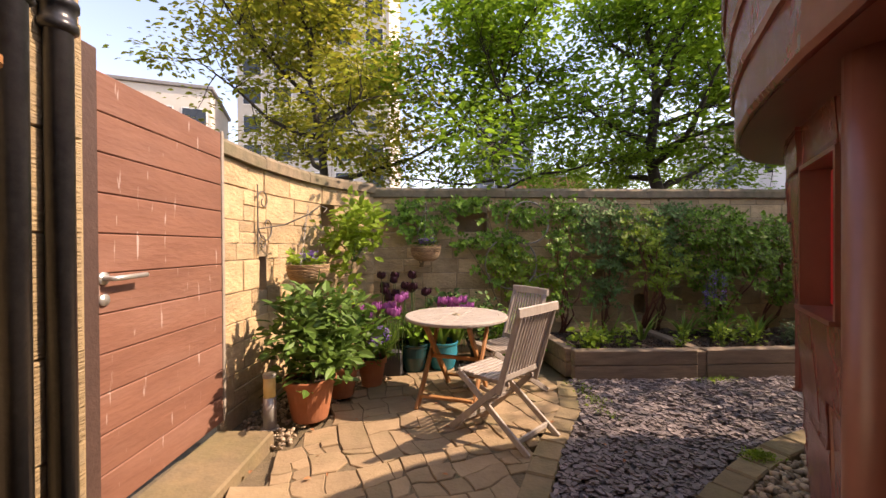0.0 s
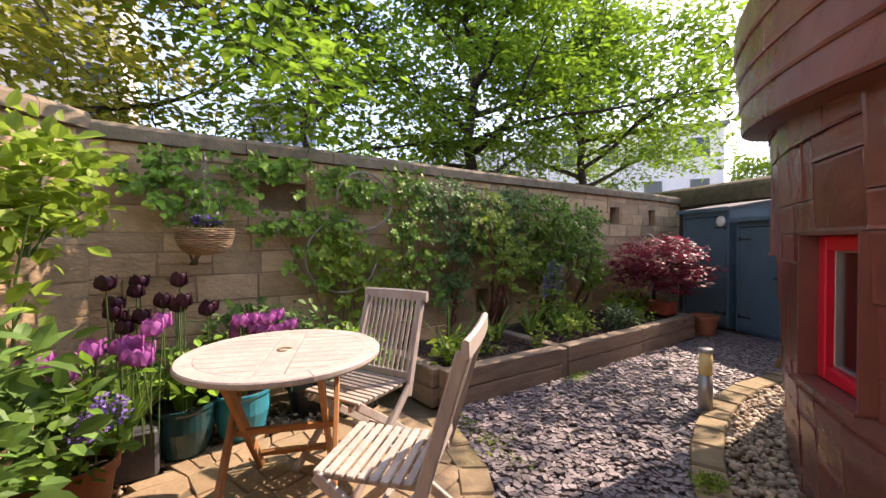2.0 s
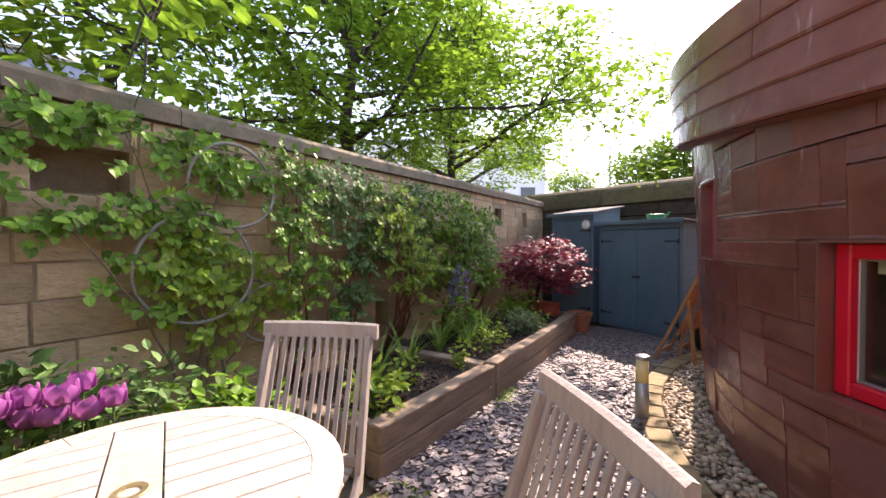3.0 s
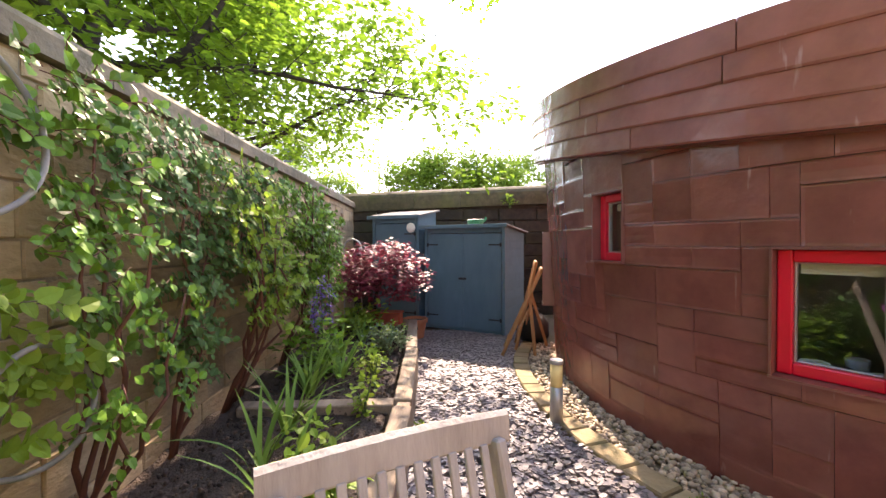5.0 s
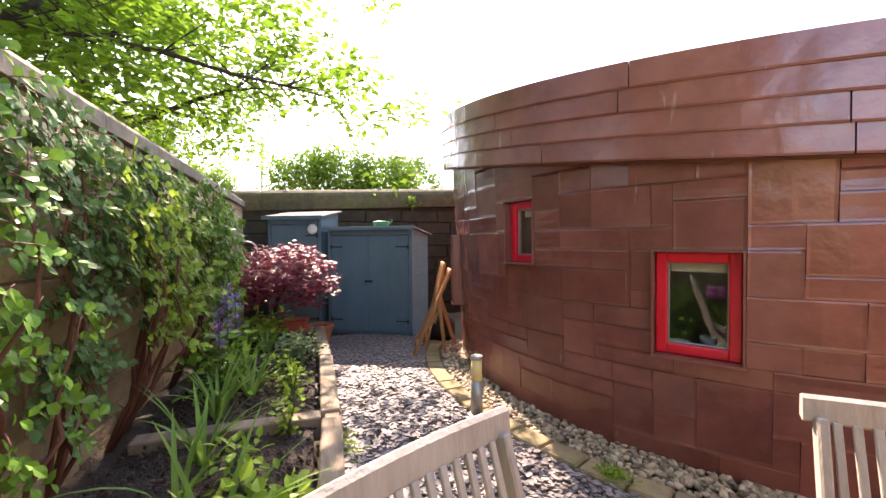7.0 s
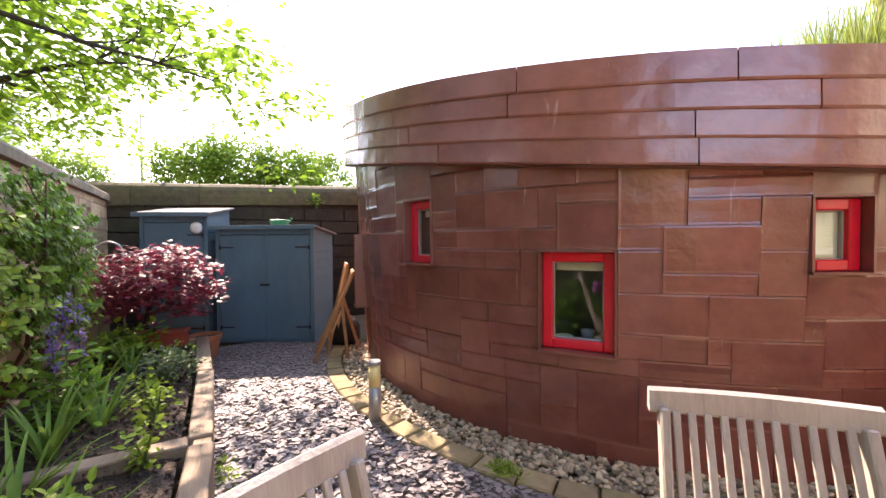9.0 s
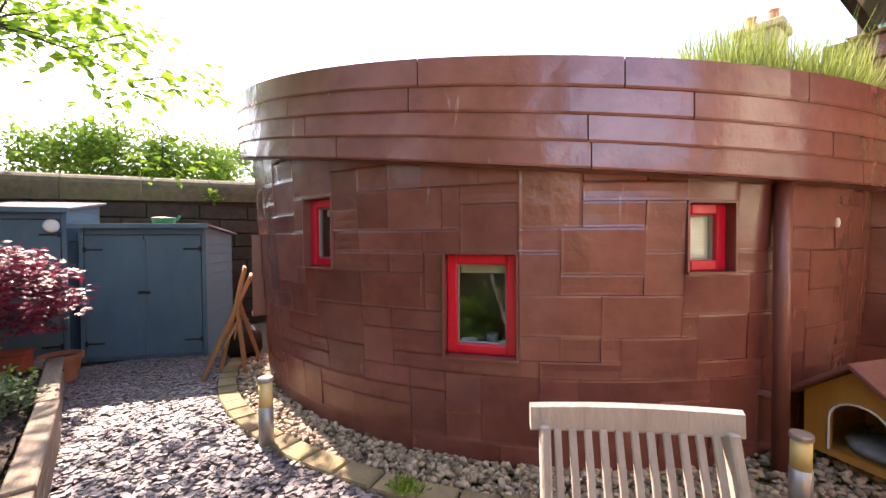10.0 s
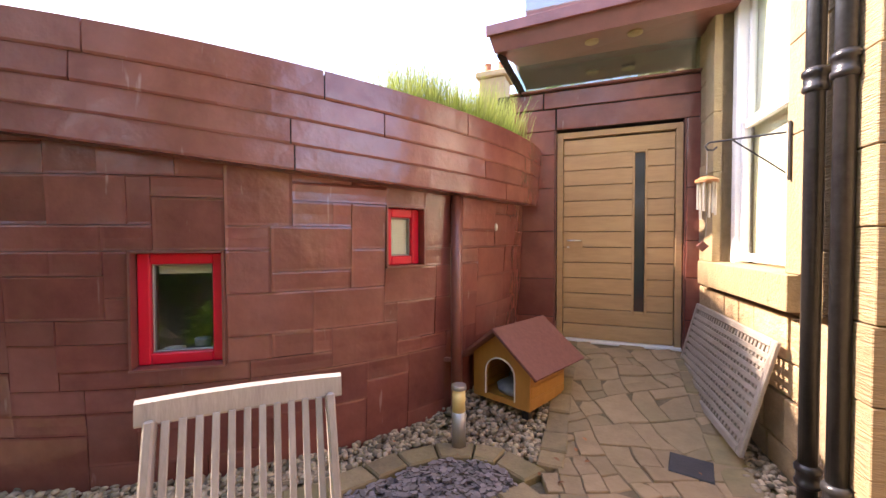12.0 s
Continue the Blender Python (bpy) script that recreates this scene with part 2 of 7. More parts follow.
M_SLATEBLUE = mat("grey_blue_block", (0.17, 0.21, 0.28), (0.14, 0.18, 0.24), 0.7, 2, bump=0.1)
M_BRICKRED = mat("orange_brick", (0.38, 0.17, 0.10), (0.30, 0.13, 0.08), 0.9, 3, bump=0.1)
M_WINDARK = mat("dark_window_glass", (0.04, 0.045, 0.05), (0.025, 0.03, 0.035), 0.12, 2, bump=0)
M_ROOFGREY = mat("grey_roof", (0.25, 0.24, 0.24), None, 0.8, 4)
M_GROUND = mat("distant_ground", (0.16, 0.16, 0.12), (0.10, 0.12, 0.06), 0.95, 0.5, (0.08, 0.11, 0.03), 0.05, 0.3, 5)
M_ROOM = mat("room_interior", (0.35, 0.33, 0.30), (0.28, 0.26, 0.24), 0.9, 3, bump=0.05)
M_BLIND = mat("cream_blind", (0.82, 0.76, 0.60), (0.76, 0.70, 0.55), 0.7, 3, bump=0.3, bump_scale=20, stretch=(0.2, 0.2, 6))
M_BRASS = mat("pale_brass", (0.60, 0.47, 0.26), None, 0.35, 8, metal=0.8, bump=0)
M_CHROME = mat("satin_chrome", (0.66, 0.65, 0.62), None, 0.38, 8, metal=0.7, bump=0)
M_LEADGREY = mat("weathered_grey_panel", (0.34, 0.29, 0.235), (0.27, 0.23, 0.185), 0.8, 8, (0.40, 0.36, 0.30), 2, 0.3, 40, stretch=(1, 1, 4))
M_IRON = mat("weathered_ironwork", (0.16, 0.14, 0.11), (0.10, 0.085, 0.07), 0.6, 20, bump=0.2)
M_ROPE = mat("grey_hoop", (0.30, 0.27, 0.23), None, 0.7, 20)
M_CHAIN = mat("grey_chain", (0.30, 0.29, 0.27), None, 0.45, 20, metal=0.6)
M_CUSHION = mat("pale_bedding", (0.35, 0.35, 0.39), (0.22, 0.22, 0.26), 0.9, 10)
M_TILE = mat("drain_slate_tile", (0.05, 0.052, 0.058), (0.038, 0.04, 0.045), 0.6, 8)
G_PANE = glass("window_glass")
G_GREEN = glass("green_glass", (0.72, 0.86, 0.80), 0.02, 0.25)


# ---- mesh helpers ----
def mesh_of(bm, name, smooth=False):
    me = bpy.data.meshes.new(name)
    bmesh.ops.recalc_face_normals(bm, faces=bm.faces)
    bm.to_mesh(me)
    bm.free()
    if smooth:
        me.shade_smooth()
    return me


def part(name, bm, material, parent=None, label="", smooth=False, at=None):
    """Links a bmesh or a mesh as one object, under a thing or a part."""
    me = bm if isinstance(bm, bpy.types.Mesh) else mesh_of(bm, name, smooth)
    if material and not me.materials:
        me.materials.append(material)
    ob = new(name, me)
    if parent:
        ob.parent = parent
    if at is not None:
        ob.matrix_basis = at
    return tagged(ob, label)


def thing(name, label, category, m=None, group="", kind=""):
    ob = new(name)
    if m is not None:
        ob.matrix_basis = m
    return tagged(ob, label, category, group, kind)


def box(sx, sy, sz, at=(0, 0, 0), bevel=0.0, bm=None, rot=None):
    """A box with its base centre at `at`, bevelled."""
    own = bmesh.new()
    bmesh.ops.create_cube(own, size=1.0, matrix=Matrix.Diagonal((sx, sy, sz, 1)))
    if bevel:
        bmesh.ops.bevel(own, geom=own.edges[:], offset=bevel, segments=1, affect="EDGES")
    bmesh.ops.translate(own, verts=own.verts, vec=(0, 0, sz / 2))
    m = Matrix.Translation(at) @ (rot.to_4x4() if rot else Matrix.Identity(4))
    bmesh.ops.transform(own, matrix=m, verts=own.verts)
    if bm is None:
        return own
    me = bpy.data.meshes.new("tmp")
    own.to_mesh(me)
    own.free()
    bm.from_mesh(me)
    bpy.data.meshes.remove(me)
    return bm


def bar(a, b, w, h, bevel=0.003, up=(0, 0, 1), bm=None):
    """A bevelled bar from a to b, w across and h along `up`."""
    a, b = Vector(a), Vector(b)
    d = b - a
    y = d.normalized()
    x = y.cross(Vector(up)).normalized()
    z = x.cross(y)
    r = Matrix((x, y, z)).transposed()
    own = bmesh.new()
    bmesh.ops.create_cube(own, size=1.0, matrix=Matrix.Diagonal((w, d.length, h, 1)))
    if bevel:
        bmesh.ops.bevel(own, geom=own.edges[:], offset=bevel, segments=1, affect="EDGES")
    bmesh.ops.transform(own, matrix=Matrix.Translation((a + b) / 2) @ r.to_4x4(), verts=own.verts)
    if bm is None:
        return own
    me = bpy.data.meshes.new("tmp")
    own.to_mesh(me)
    own.free()
    bm.from_mesh(me)
    bpy.data.meshes.remove(me)
    return bm


def lathe(profile, n=24, bm=None, at=(0, 0, 0), wobble=0.0):
    bm = bm or bmesh.new()
    rings = []
    for r, z in profile:
        rings.append([bm.verts.new((at[0] + r * math.cos(a * math.tau / n) * (1 + wobble * math.sin(3 * a + z * 40)), at[1] + r * math.sin(a * math.tau / n), at[2] + z)) for a in range(n)])
    for p, q in zip(rings, rings[1:]):
        for i in range(n):
            bm.faces.new((p[i], p[(i + 1) % n], q[(i + 1) % n], q[i]))
    bm.faces.new(rings[0][::-1]), bm.faces.new(rings[-1])
    return bm


def tube(points, radii, n=8, bm=None, closed=False):
    """A tube along points; radii: one number or one a point."""
    bm = bm or bmesh.new()
    pts = [Vector(p) for p in points]
    k = len(pts)
    radii = [radii] * k if isinstance(radii, (int, float)) else radii
    rings, ref = [], None
    for i, p in enumerate(pts):
        d = (pts[(i + 1) % k] - pts[i - 1]) if closed else (pts[min(i + 1, k - 1)] - pts[max(i - 1, 0)])
        d.normalize()
        if ref is None:
            ref = Vector((0, 0, 1)) if abs(d.z) < 0.9 else Vector((1, 0, 0))
        x = d.cross(ref).normalized()
        ref = x.cross(d).normalized()
        rings.append([bm.verts.new(p + radii[i] * (x * math.cos(a * math.tau / n) + ref * math.sin(a * math.tau / n))) for a in range(n)])
    pairs = list(zip(rings, rings[1:])) + ([(rings[-1], rings[0])] if closed else [])
    for p, q in pairs:
        for i in range(n):
            bm.faces.new((p[i], p[(i + 1) % n], q[(i + 1) % n], q[i]))
    if not closed:
        bm.faces.new(rings[0][::-1]), bm.faces.new(rings[-1])
    return bm


def prism(outline, z0, z1, bm=None, bevel=0.0):
    """An upright prism over a flat outline."""
    own = bmesh.new()
    low = [own.verts.new((x, y, z0)) for x, y in outline]
    top = [own.verts.new((x, y, z1)) for x, y in outline]
    n = len(outline)
    own.faces.new(low[::-1])
    lid = own.faces.new(top)
    for i in range(n):
        own.faces.new((low[i], low[(i + 1) % n], top[(i + 1) % n], top[i]))
    if bevel:
        bmesh.ops.bevel(own, geom=list(lid.edges), offset=bevel, segments=1, affect="EDGES")
    if bm is None:
        return own
    me = bpy.data.meshes.new("tmp")
    own.to_mesh(me)
    own.free()
    bm.from_mesh(me)
    bpy.data.meshes.remove(me)
    return bm


def grid_mesh(name, rows, smooth=True, wrap=False):
    """A sheet through rows of points of equal length."""
    me = bpy.data.meshes.new(name)
    h, w = len(rows), len(rows[0])
    faces = [(r * w + c, r * w + (c + 1) % w, (r + 1) * w + (c + 1) % w, (r + 1) * w + c) for r in range(h - 1) for c in range(w if wrap else w - 1)]
    me.from_pydata([tuple(p) for row in rows for p in row], [], faces)
    if smooth:
        me.shade_smooth()
    return me


def scatter(name, shape_v, shape_f, places, rots, sizes):
    """One mesh of many copies of a small shape (numpy): places (n,3), rots (n,3,3), sizes (n,) or (n,3)."""
    v, n = np.asarray(shape_v, float), len(places)
    sizes = np.asarray(sizes, float)
    sizes = sizes[:, None] if sizes.ndim == 1 else sizes
    out = np.einsum("nij,nkj->nki", rots, v[None] * sizes[:, None, :]) + np.asarray(places)[:, None, :]
    k = len(v)
    faces = [tuple(i + j * k for i in f) for j in range(n) for f in shape_f]
    me = bpy.data.meshes.new(name)
    me.from_pydata(out.reshape(-1, 3).tolist(), [], faces)
    return me


RNG = np.random.default_rng(7)


def turns(n, tilt=1.0, yaw=None, rng=RNG):
    """Random frames: z axis leaning by about `tilt` radians, any yaw."""
    yaw = rng.uniform(0, math.tau, n) if yaw is None else np.asarray(yaw)
    a, b = rng.normal(0, tilt, n), rng.normal(0, tilt, n)
    def rot(axis, t):
        c, s, m = np.cos(t), np.sin(t), np.zeros((n, 3, 3))
        i, j = [(1, 2), (2, 0), (0, 1)][axis]
        m[:, axis, axis] = 1
        m[:, i, i], m[:, j, j], m[:, i, j], m[:, j, i] = c, c, -s, s
        return m
    return rot(2, yaw) @ rot(0, a) @ rot(1, b)


# leaf shapes: length along +y from the stalk, folded a little along the middle
LEAF_V = [(0, 0, 0), (0.28, 0.35, 0.06), (0.24, 0.7, 0.03), (0, 1, -0.10), (-0.24, 0.7, 0.03), (-0.28, 0.35, 0.06), (0, 0.5, -0.02)]
LEAF_F = [(0, 1, 6), (1, 2, 6), (2, 3, 6), (3, 4, 6), (4, 5, 6), (5, 0, 6)]
QUAD_V = [(0, 0, 0), (0.26, 0.45, 0.07), (0, 1, -0.05), (-0.26, 0.45, 0.07)]
QUAD_F = [(0, 1, 2), (0, 2, 3)]
BROAD_V = [(0, 0, 0), (0.34, 0.10, 0.07), (0.43, 0.40, 0.05), (0.26, 0.76, 0.0), (0, 1, -0.12), (-0.26, 0.76, 0.0), (-0.43, 0.40, 0.05), (-0.34, 0.10, 0.07), (0, 0.45, -0.03)]
BROAD_F = [(k, (k + 1) % 8, 8) for k in range(8)]
OVAL_V = [(x * 1.35, y, z) for x, y, z in LEAF_V]
STAR_V = [(0, 0, 0), (0.5, 0.25, 0), (0.16, 0.42, 0.05), (0.42, 0.85, -0.04), (0.08, 0.62, 0.04), (0, 1.05, -0.06), (-0.08, 0.62, 0.04), (-0.42, 0.85, -0.04), (-0.16, 0.42, 0.05), (-0.5, 0.25, 0)]
STAR_F = [(0, 1, 2), (0, 2, 4), (2, 3, 4), (0, 4, 6), (4, 5, 6), (0, 6, 8), (6, 7, 8), (0, 8, 9)]


def smooth01(t):
    t = min(max(t, 0.0), 1.0)
    return t * t * (3 - 2 * t)


def ground_z(x, y):
    """The ground: level round the table, rising to the door and the gate."""
    rise = 0.31 * smooth01((0.95 - y) / 1.75) * smooth01((1.9 - x) / 0.9)
    side = 0.10 * smooth01((2.75 - y) / 1.0) * smooth01((-0.9 - x) / 0.5)
    return max(rise, side) - 0.05 * smooth01((x - 3.5) / 2.5)


# ---- large structure ----
CX, CY = 3.85, -0.72                       # middle of the round building
KERB_R = 3.78


def drum(a, r, z):
    return (CX + r * math.cos(radians(a)), CY + r * math.sin(radians(a)), z)


def drum_r(z):
    return 3.29 + 0.055 * z


def band_low(x, y):
    return 1.71 + 0.165 * (x - 1.15) - 0.055 * (y - 1.67)


def ring_sheet(r0, r1, a0, a1, z0, z1, n=60):
    rows = []
    for i in range(n + 1):
        a = a0 + (a1 - a0) * i / n
        rows.append([drum(a, r0, z0), drum(a, r1, z0), drum(a, r1, z1), drum(a, r0, z1)])
    return rows


# ground to the horizon, and the earth under the garden
def fine_axis(lo, hi, step):
    return [lo + (hi - lo) * i / round((hi - lo) / step) for i in range(round((hi - lo) / step) + 1)]


gx = [-1500, -300, -80, -30, -10, -5] + fine_axis(-3.0, 9.0, 0.2) + [12, 20, 40, 90, 300, 1500]
gy = [-1500, -300, -80, -30, -10, -5] + fine_axis(-3.0, 7.0, 0.2) + [10, 20, 40, 90, 300, 1500]
ground = part("ground", grid_mesh("ground", [[(x, y, ground_z(x, y) - 0.045) for x in gx] for y in gy]), M_EARTH)
tagged(ground, "dark earth ground under the garden and beyond the walls", "ground", kind="structure")

WALL_A, WALL_B = Vector((-0.92, 5.06)), Vector((7.75, 5.60))
WALL_TOP = 2.0


def wall_curve(n=14):
    """The curved stretch of garden wall, from the gate round to the long wall."""
    p0, p1, p2 = Vector((-1.66, 2.80)), Vector((-1.70, 4.35)), WALL_A
    return [(1 - t) ** 2 * p0 + 2 * t * (1 - t) * p1 + t * t * p2 for t in (i / n for i in range(n + 1))]


def path_lengths(pts):
    out = [0.0]
    for a, b in zip(pts, pts[1:]):
        out.append(out[-1] + (b - a).length)
    return out


class WallLine:
    """A plan line with a place and an outward normal at each length."""
    def __init__(self, pts):
        self.pts, self.at_len = pts, path_lengths(pts)
        self.total = self.at_len[-1]

    def at(self, s, off=0.0):
        s = min(max(s, 0.0), self.total)
        i = max(j for j in range(len(self.pts) - 1) if self.at_len[j] <= s + 1e-9)
        a, b = self.pts[i], self.pts[i + 1]
        d = (b - a).normalized()
        p = a + d * (s - self.at_len[i])
        return p + Vector((d.y, -d.x)) * off


def block(line, s0, s1, z0, z1, out, depth, rough=0.007, bev=0.006, seg=1, rnd=random):
    """One stone in a wall: bulged, uneven front with chamfered edges."""
    v, f = [], []
    ss = [s0 + bev * 0.3] + [s0 + (s1 - s0) * i / (seg + 1) for i in range(1, seg + 1)] + [s1 - bev * 0.3]
    n = len(ss)
    for z in (z0, z1):
        for s in ss:
            p = line.at(s, -depth)
            v.append((p.x, p.y, z))
    for z in (z0 + bev * 0.3, z1 - bev * 0.3):
        for s in ss:
            p = line.at(s, out - bev)
            v.append((p.x, p.y, z))
    for z in (z0 + bev, z1 - bev):
        for k, s in enumerate(ss):
            s2 = s + (bev if k == 0 else -bev if k == n - 1 else 0)
            p = line.at(s2, out + rnd.uniform(-rough, rough))
            v.append((p.x, p.y, z))
    for i in range(n - 1):
        f += [(i, i + 1, 2 * n + i + 1, 2 * n + i), (n + i, 3 * n + i, 3 * n + i + 1, n + i + 1), (2 * n + i, 2 * n + i + 1, 4 * n + i + 1, 4 * n + i),
              (3 * n + i, 5 * n + i, 5 * n + i + 1, 3 * n + i + 1), (4 * n + i, 4 * n + i + 1, 5 * n + i + 1, 5 * n + i)]
    e = n - 1
    f += [(0, 2 * n, 3 * n, n), (2 * n, 4 * n, 5 * n, 3 * n), (e, n + e, 3 * n + e, 2 * n + e), (2 * n + e, 3 * n + e, 5 * n + e, 4 * n + e)]
    me = bpy.data.meshes.new("stone")
    me.from_pydata(v, [], f)
    return me


def stone_wall(name, label, line, z0, z1, holes, seed, thick=0.35, keep=10**9, long=(0.22, 0.55), tall=(0.11, 0.24), material=None, zfun=None):
    """A wall with a mortar core set back, and stones with recessed joints round the holes (s0, s1, z0, z1)."""
    rnd = random.Random(seed)
    n = max(2, int(line.total / 0.25))
    top = zfun or (lambda s: z1)
    cells = [line.total * i / n for i in range(n + 1)]
    cells = sorted(set(cells + [v for h in holes for v in h[:2]]))
    bm = bmesh.new()
    zs = sorted(set([z0, z1] + [v for h in holes for v in h[2:4]]))
    for s0, s1 in zip(cells, cells[1:]):
        for q0, q1 in zip(zs, zs[1:]):
            if any(h[0] - 1e-6 <= s0 and s1 <= h[1] + 1e-6 and h[2] - 1e-6 <= q0 and q1 <= h[3] + 1e-6 for h in holes):
                back = -0.20
            else:
                back = -0.007
            p, q, r, t = line.at(s0, back), line.at(s1, back), line.at(s1, -thick), line.at(s0, -thick)
            vs = [bm.verts.new((w.x, w.y, z)) for z in (q0, q1) for w in (p, q, r, t)]
            for k in ((0, 1, 5, 4), (2, 3, 7, 6), (4, 5, 6, 7), (0, 3, 2, 1), (0, 4, 7, 3), (1, 2, 6, 5)):
                bm.faces.new([vs[i] for i in k])
    wall = part(name, bm, M_MORTAR)
    tagged(wall, label, "wall", kind="structure")
    z, count = z0, 0
    while z < z1 - 0.02:
        h = rnd.uniform(*tall)
        if z1 - (z + h) < 0.09:
            h = z1 - z
        s = -rnd.uniform(0, 0.15)
        while s < line.total - 0.02:
            w = rnd.uniform(*long)
            a, b = max(s, 0), min(s + w, line.total)
            s += w
            if b - a < 0.05:
                continue
            spans = [(a, b)]
            for hs0, hs1, hz0, hz1 in holes:
                if z + h > hz0 + 0.02 and z < hz1 - 0.02:
                    spans = [x for sp in spans for x in ((sp[0], min(sp[1], hs0)), (max(sp[0], hs1), sp[1])) if x[1] - x[0] > 0.03]
            for a2, b2 in spans:
                parts = [(z, z + h)] if rnd.random() > 0.18 or h < 0.17 else [(z, z + h * 0.5), (z + h * 0.5, z + h)]
                for q0, q1 in parts:
                    me = block(line, a2 + 0.003, b2 - 0.003, q0 + 0.003, q1 - 0.003, rnd.uniform(-0.002, 0.007), 0.06, rnd=rnd)
                    part("stone", me, material or M_STONE, wall)
                    count += 1
        z += h
    return wall


LONG = WallLine([WALL_A - (WALL_B - WALL_A).normalized() * 0.10, WALL_B])
CURVE = WallLine(wall_curve())

long_s = lambda x: 0.10 + (x - WALL_A.x) / (WALL_B - WALL_A).normalized().x
NICHES = [(long_s(0.16), long_s(0.55), 1.55, 1.80), (long_s(5.35), long_s(5.62), 1.55, 1.83), (long_s(6.55), long_s(6.78), 1.55, 1.83),
          (long_s(2.55), long_s(2.75), 0.42, 0.70)]
CURVE_HOLES = [(1.62, 1.84, 1.60, 1.86), (0.62, 0.74, 0.98, 1.28)]


def coping(name, label, line, z0, z1, out, thick, step, seed, parent_label=""):
    rnd = random.Random(seed)
    cope = part(name, box(0.05, 0.05, 0.02, (line.at(0.05, -thick / 2).x, line.at(0.05, -thick / 2).y, z0)), M_COPE)
    tagged(cope, label, "coping", kind="structure")
    s = 0.0
    while s < line.total - 0.05:
        e = min(s + rnd.uniform(*step), line.total)
        if line.total - e < 0.2:
            e = line.total
        k = 1 if len(line.pts) == 2 else 3
        bm = bmesh.new()
        rings = []
        for i in range(k + 1):
            t = s + 0.003 + (e - s - 0.006) * i / k
            dz = rnd.uniform(-0.004, 0.004)
            prof = [(out, z0), (out, z1 - 0.035), (out - 0.03, z1), (-thick + 0.03, z1 + 0.01), (-thick - 0.03, z1 - 0.03), (-thick - 0.03, z0)]
            rings.append([bm.verts.new((*line.at(t, o), z + dz)) for o, z in prof])
        for p, q in zip(rings, rings[1:]):
            for i in range(6):
                bm.faces.new((p[i], p[(i + 1) % 6], q[(i + 1) % 6], q[i]))
        bm.faces.new(rings[0]), bm.faces.new(rings[-1])
        part("coping_stone", bm, M_COPE, cope)
        s = e
    return cope


wall_long = stone_wall("wall_north", "weathered sandstone garden wall with small square niches", LONG, -0.1, WALL_TOP, NICHES, 3, long=(0.25, 0.62), tall=(0.13, 0.28))
wall_curved = stone_wall("wall_curved", "curved sunlit sandstone garden wall beside the gate", CURVE, -0.1, WALL_TOP + 0.05, CURVE_HOLES, 5, long=(0.24, 0.6), tall=(0.13, 0.27))
coping("coping_north", "long weathered flat stone coping on the garden wall", LONG, WALL_TOP, WALL_TOP + 0.12, 0.05, 0.35, (0.7, 1.1), 2)
coping("coping_curved", "curved weathered flat stone coping on the garden wall", CURVE, WALL_TOP + 0.05, WALL_TOP + 0.17, 0.05, 0.35, (0.6, 0.9), 4)

# far wall across the end of the garden, with a heavy rounded coping
FAR = WallLine([Vector((7.75, 6.2)), Vector((7.75, 0.0))])
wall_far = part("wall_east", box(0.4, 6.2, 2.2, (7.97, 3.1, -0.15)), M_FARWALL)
tagged(wall_far, "tall dark mossy stone wall across the garden's end", "wall", kind="structure")
rnd = random.Random(11)
for row in range(9):
    s = -rnd.uniform(0, 0.3)
    while s < 6.2:
        w = rnd.uniform(0.35, 0.75)
        a, b = max(s, 0), min(s + w, 6.2)
        if b - a > 0.06:
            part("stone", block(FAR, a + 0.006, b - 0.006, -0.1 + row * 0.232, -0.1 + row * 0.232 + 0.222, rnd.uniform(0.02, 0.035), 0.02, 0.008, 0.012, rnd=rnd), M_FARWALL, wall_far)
        s += w
cope_far = part("coping_east", box(0.1, 0.1, 0.02, (7.95, 3.0, 2.05)), M_FARWALL)
tagged(cope_far, "rounded moss-covered stone coping on the far wall", "coping", kind="structure")
for i in range(7):
    y0, y1 = 6.2 - i * 0.9, 6.2 - (i + 1) * 0.9 + 0.008
    bm = bmesh.new()
    rings = []
    for y in (y0, y1):
        rise = (6.2 - y) * 0.042
        rings.append([bm.verts.new((7.97 + 0.30 * math.cos(a), y, 2.05 + rise * 0.9 + 0.25 * max(0, math.sin(a)) ** 0.7 - (0.14 if k in (0, 12) else 0))) for k, a in enumerate([0.0] + [math.pi * j / 10 for j in range(11)] + [math.pi])])
    for k in range(12):
        bm.faces.new((rings[0][k], rings[0][k + 1], rings[1][k + 1], rings[1][k]))
    bm.faces.new(rings[0]), bm.faces.new(rings[1]), bm.faces.new((rings[0][0], rings[0][-1], rings[1][-1], rings[1][0]))
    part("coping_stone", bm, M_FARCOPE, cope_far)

# ---- round clad building ----
# windows: angle from, angle to, sill, head
WINDOWS = [(122.3, 130.2, 0.655, 1.30), (146.2, 151.6, 1.17, 1.59), (101.5, 107.5, 1.17, 1.70), (75.4, 80.5, 0.62, 1.44)]
house = thing("round_house", "round single-storey building clad in brown metal panels", "building", kind="structure")
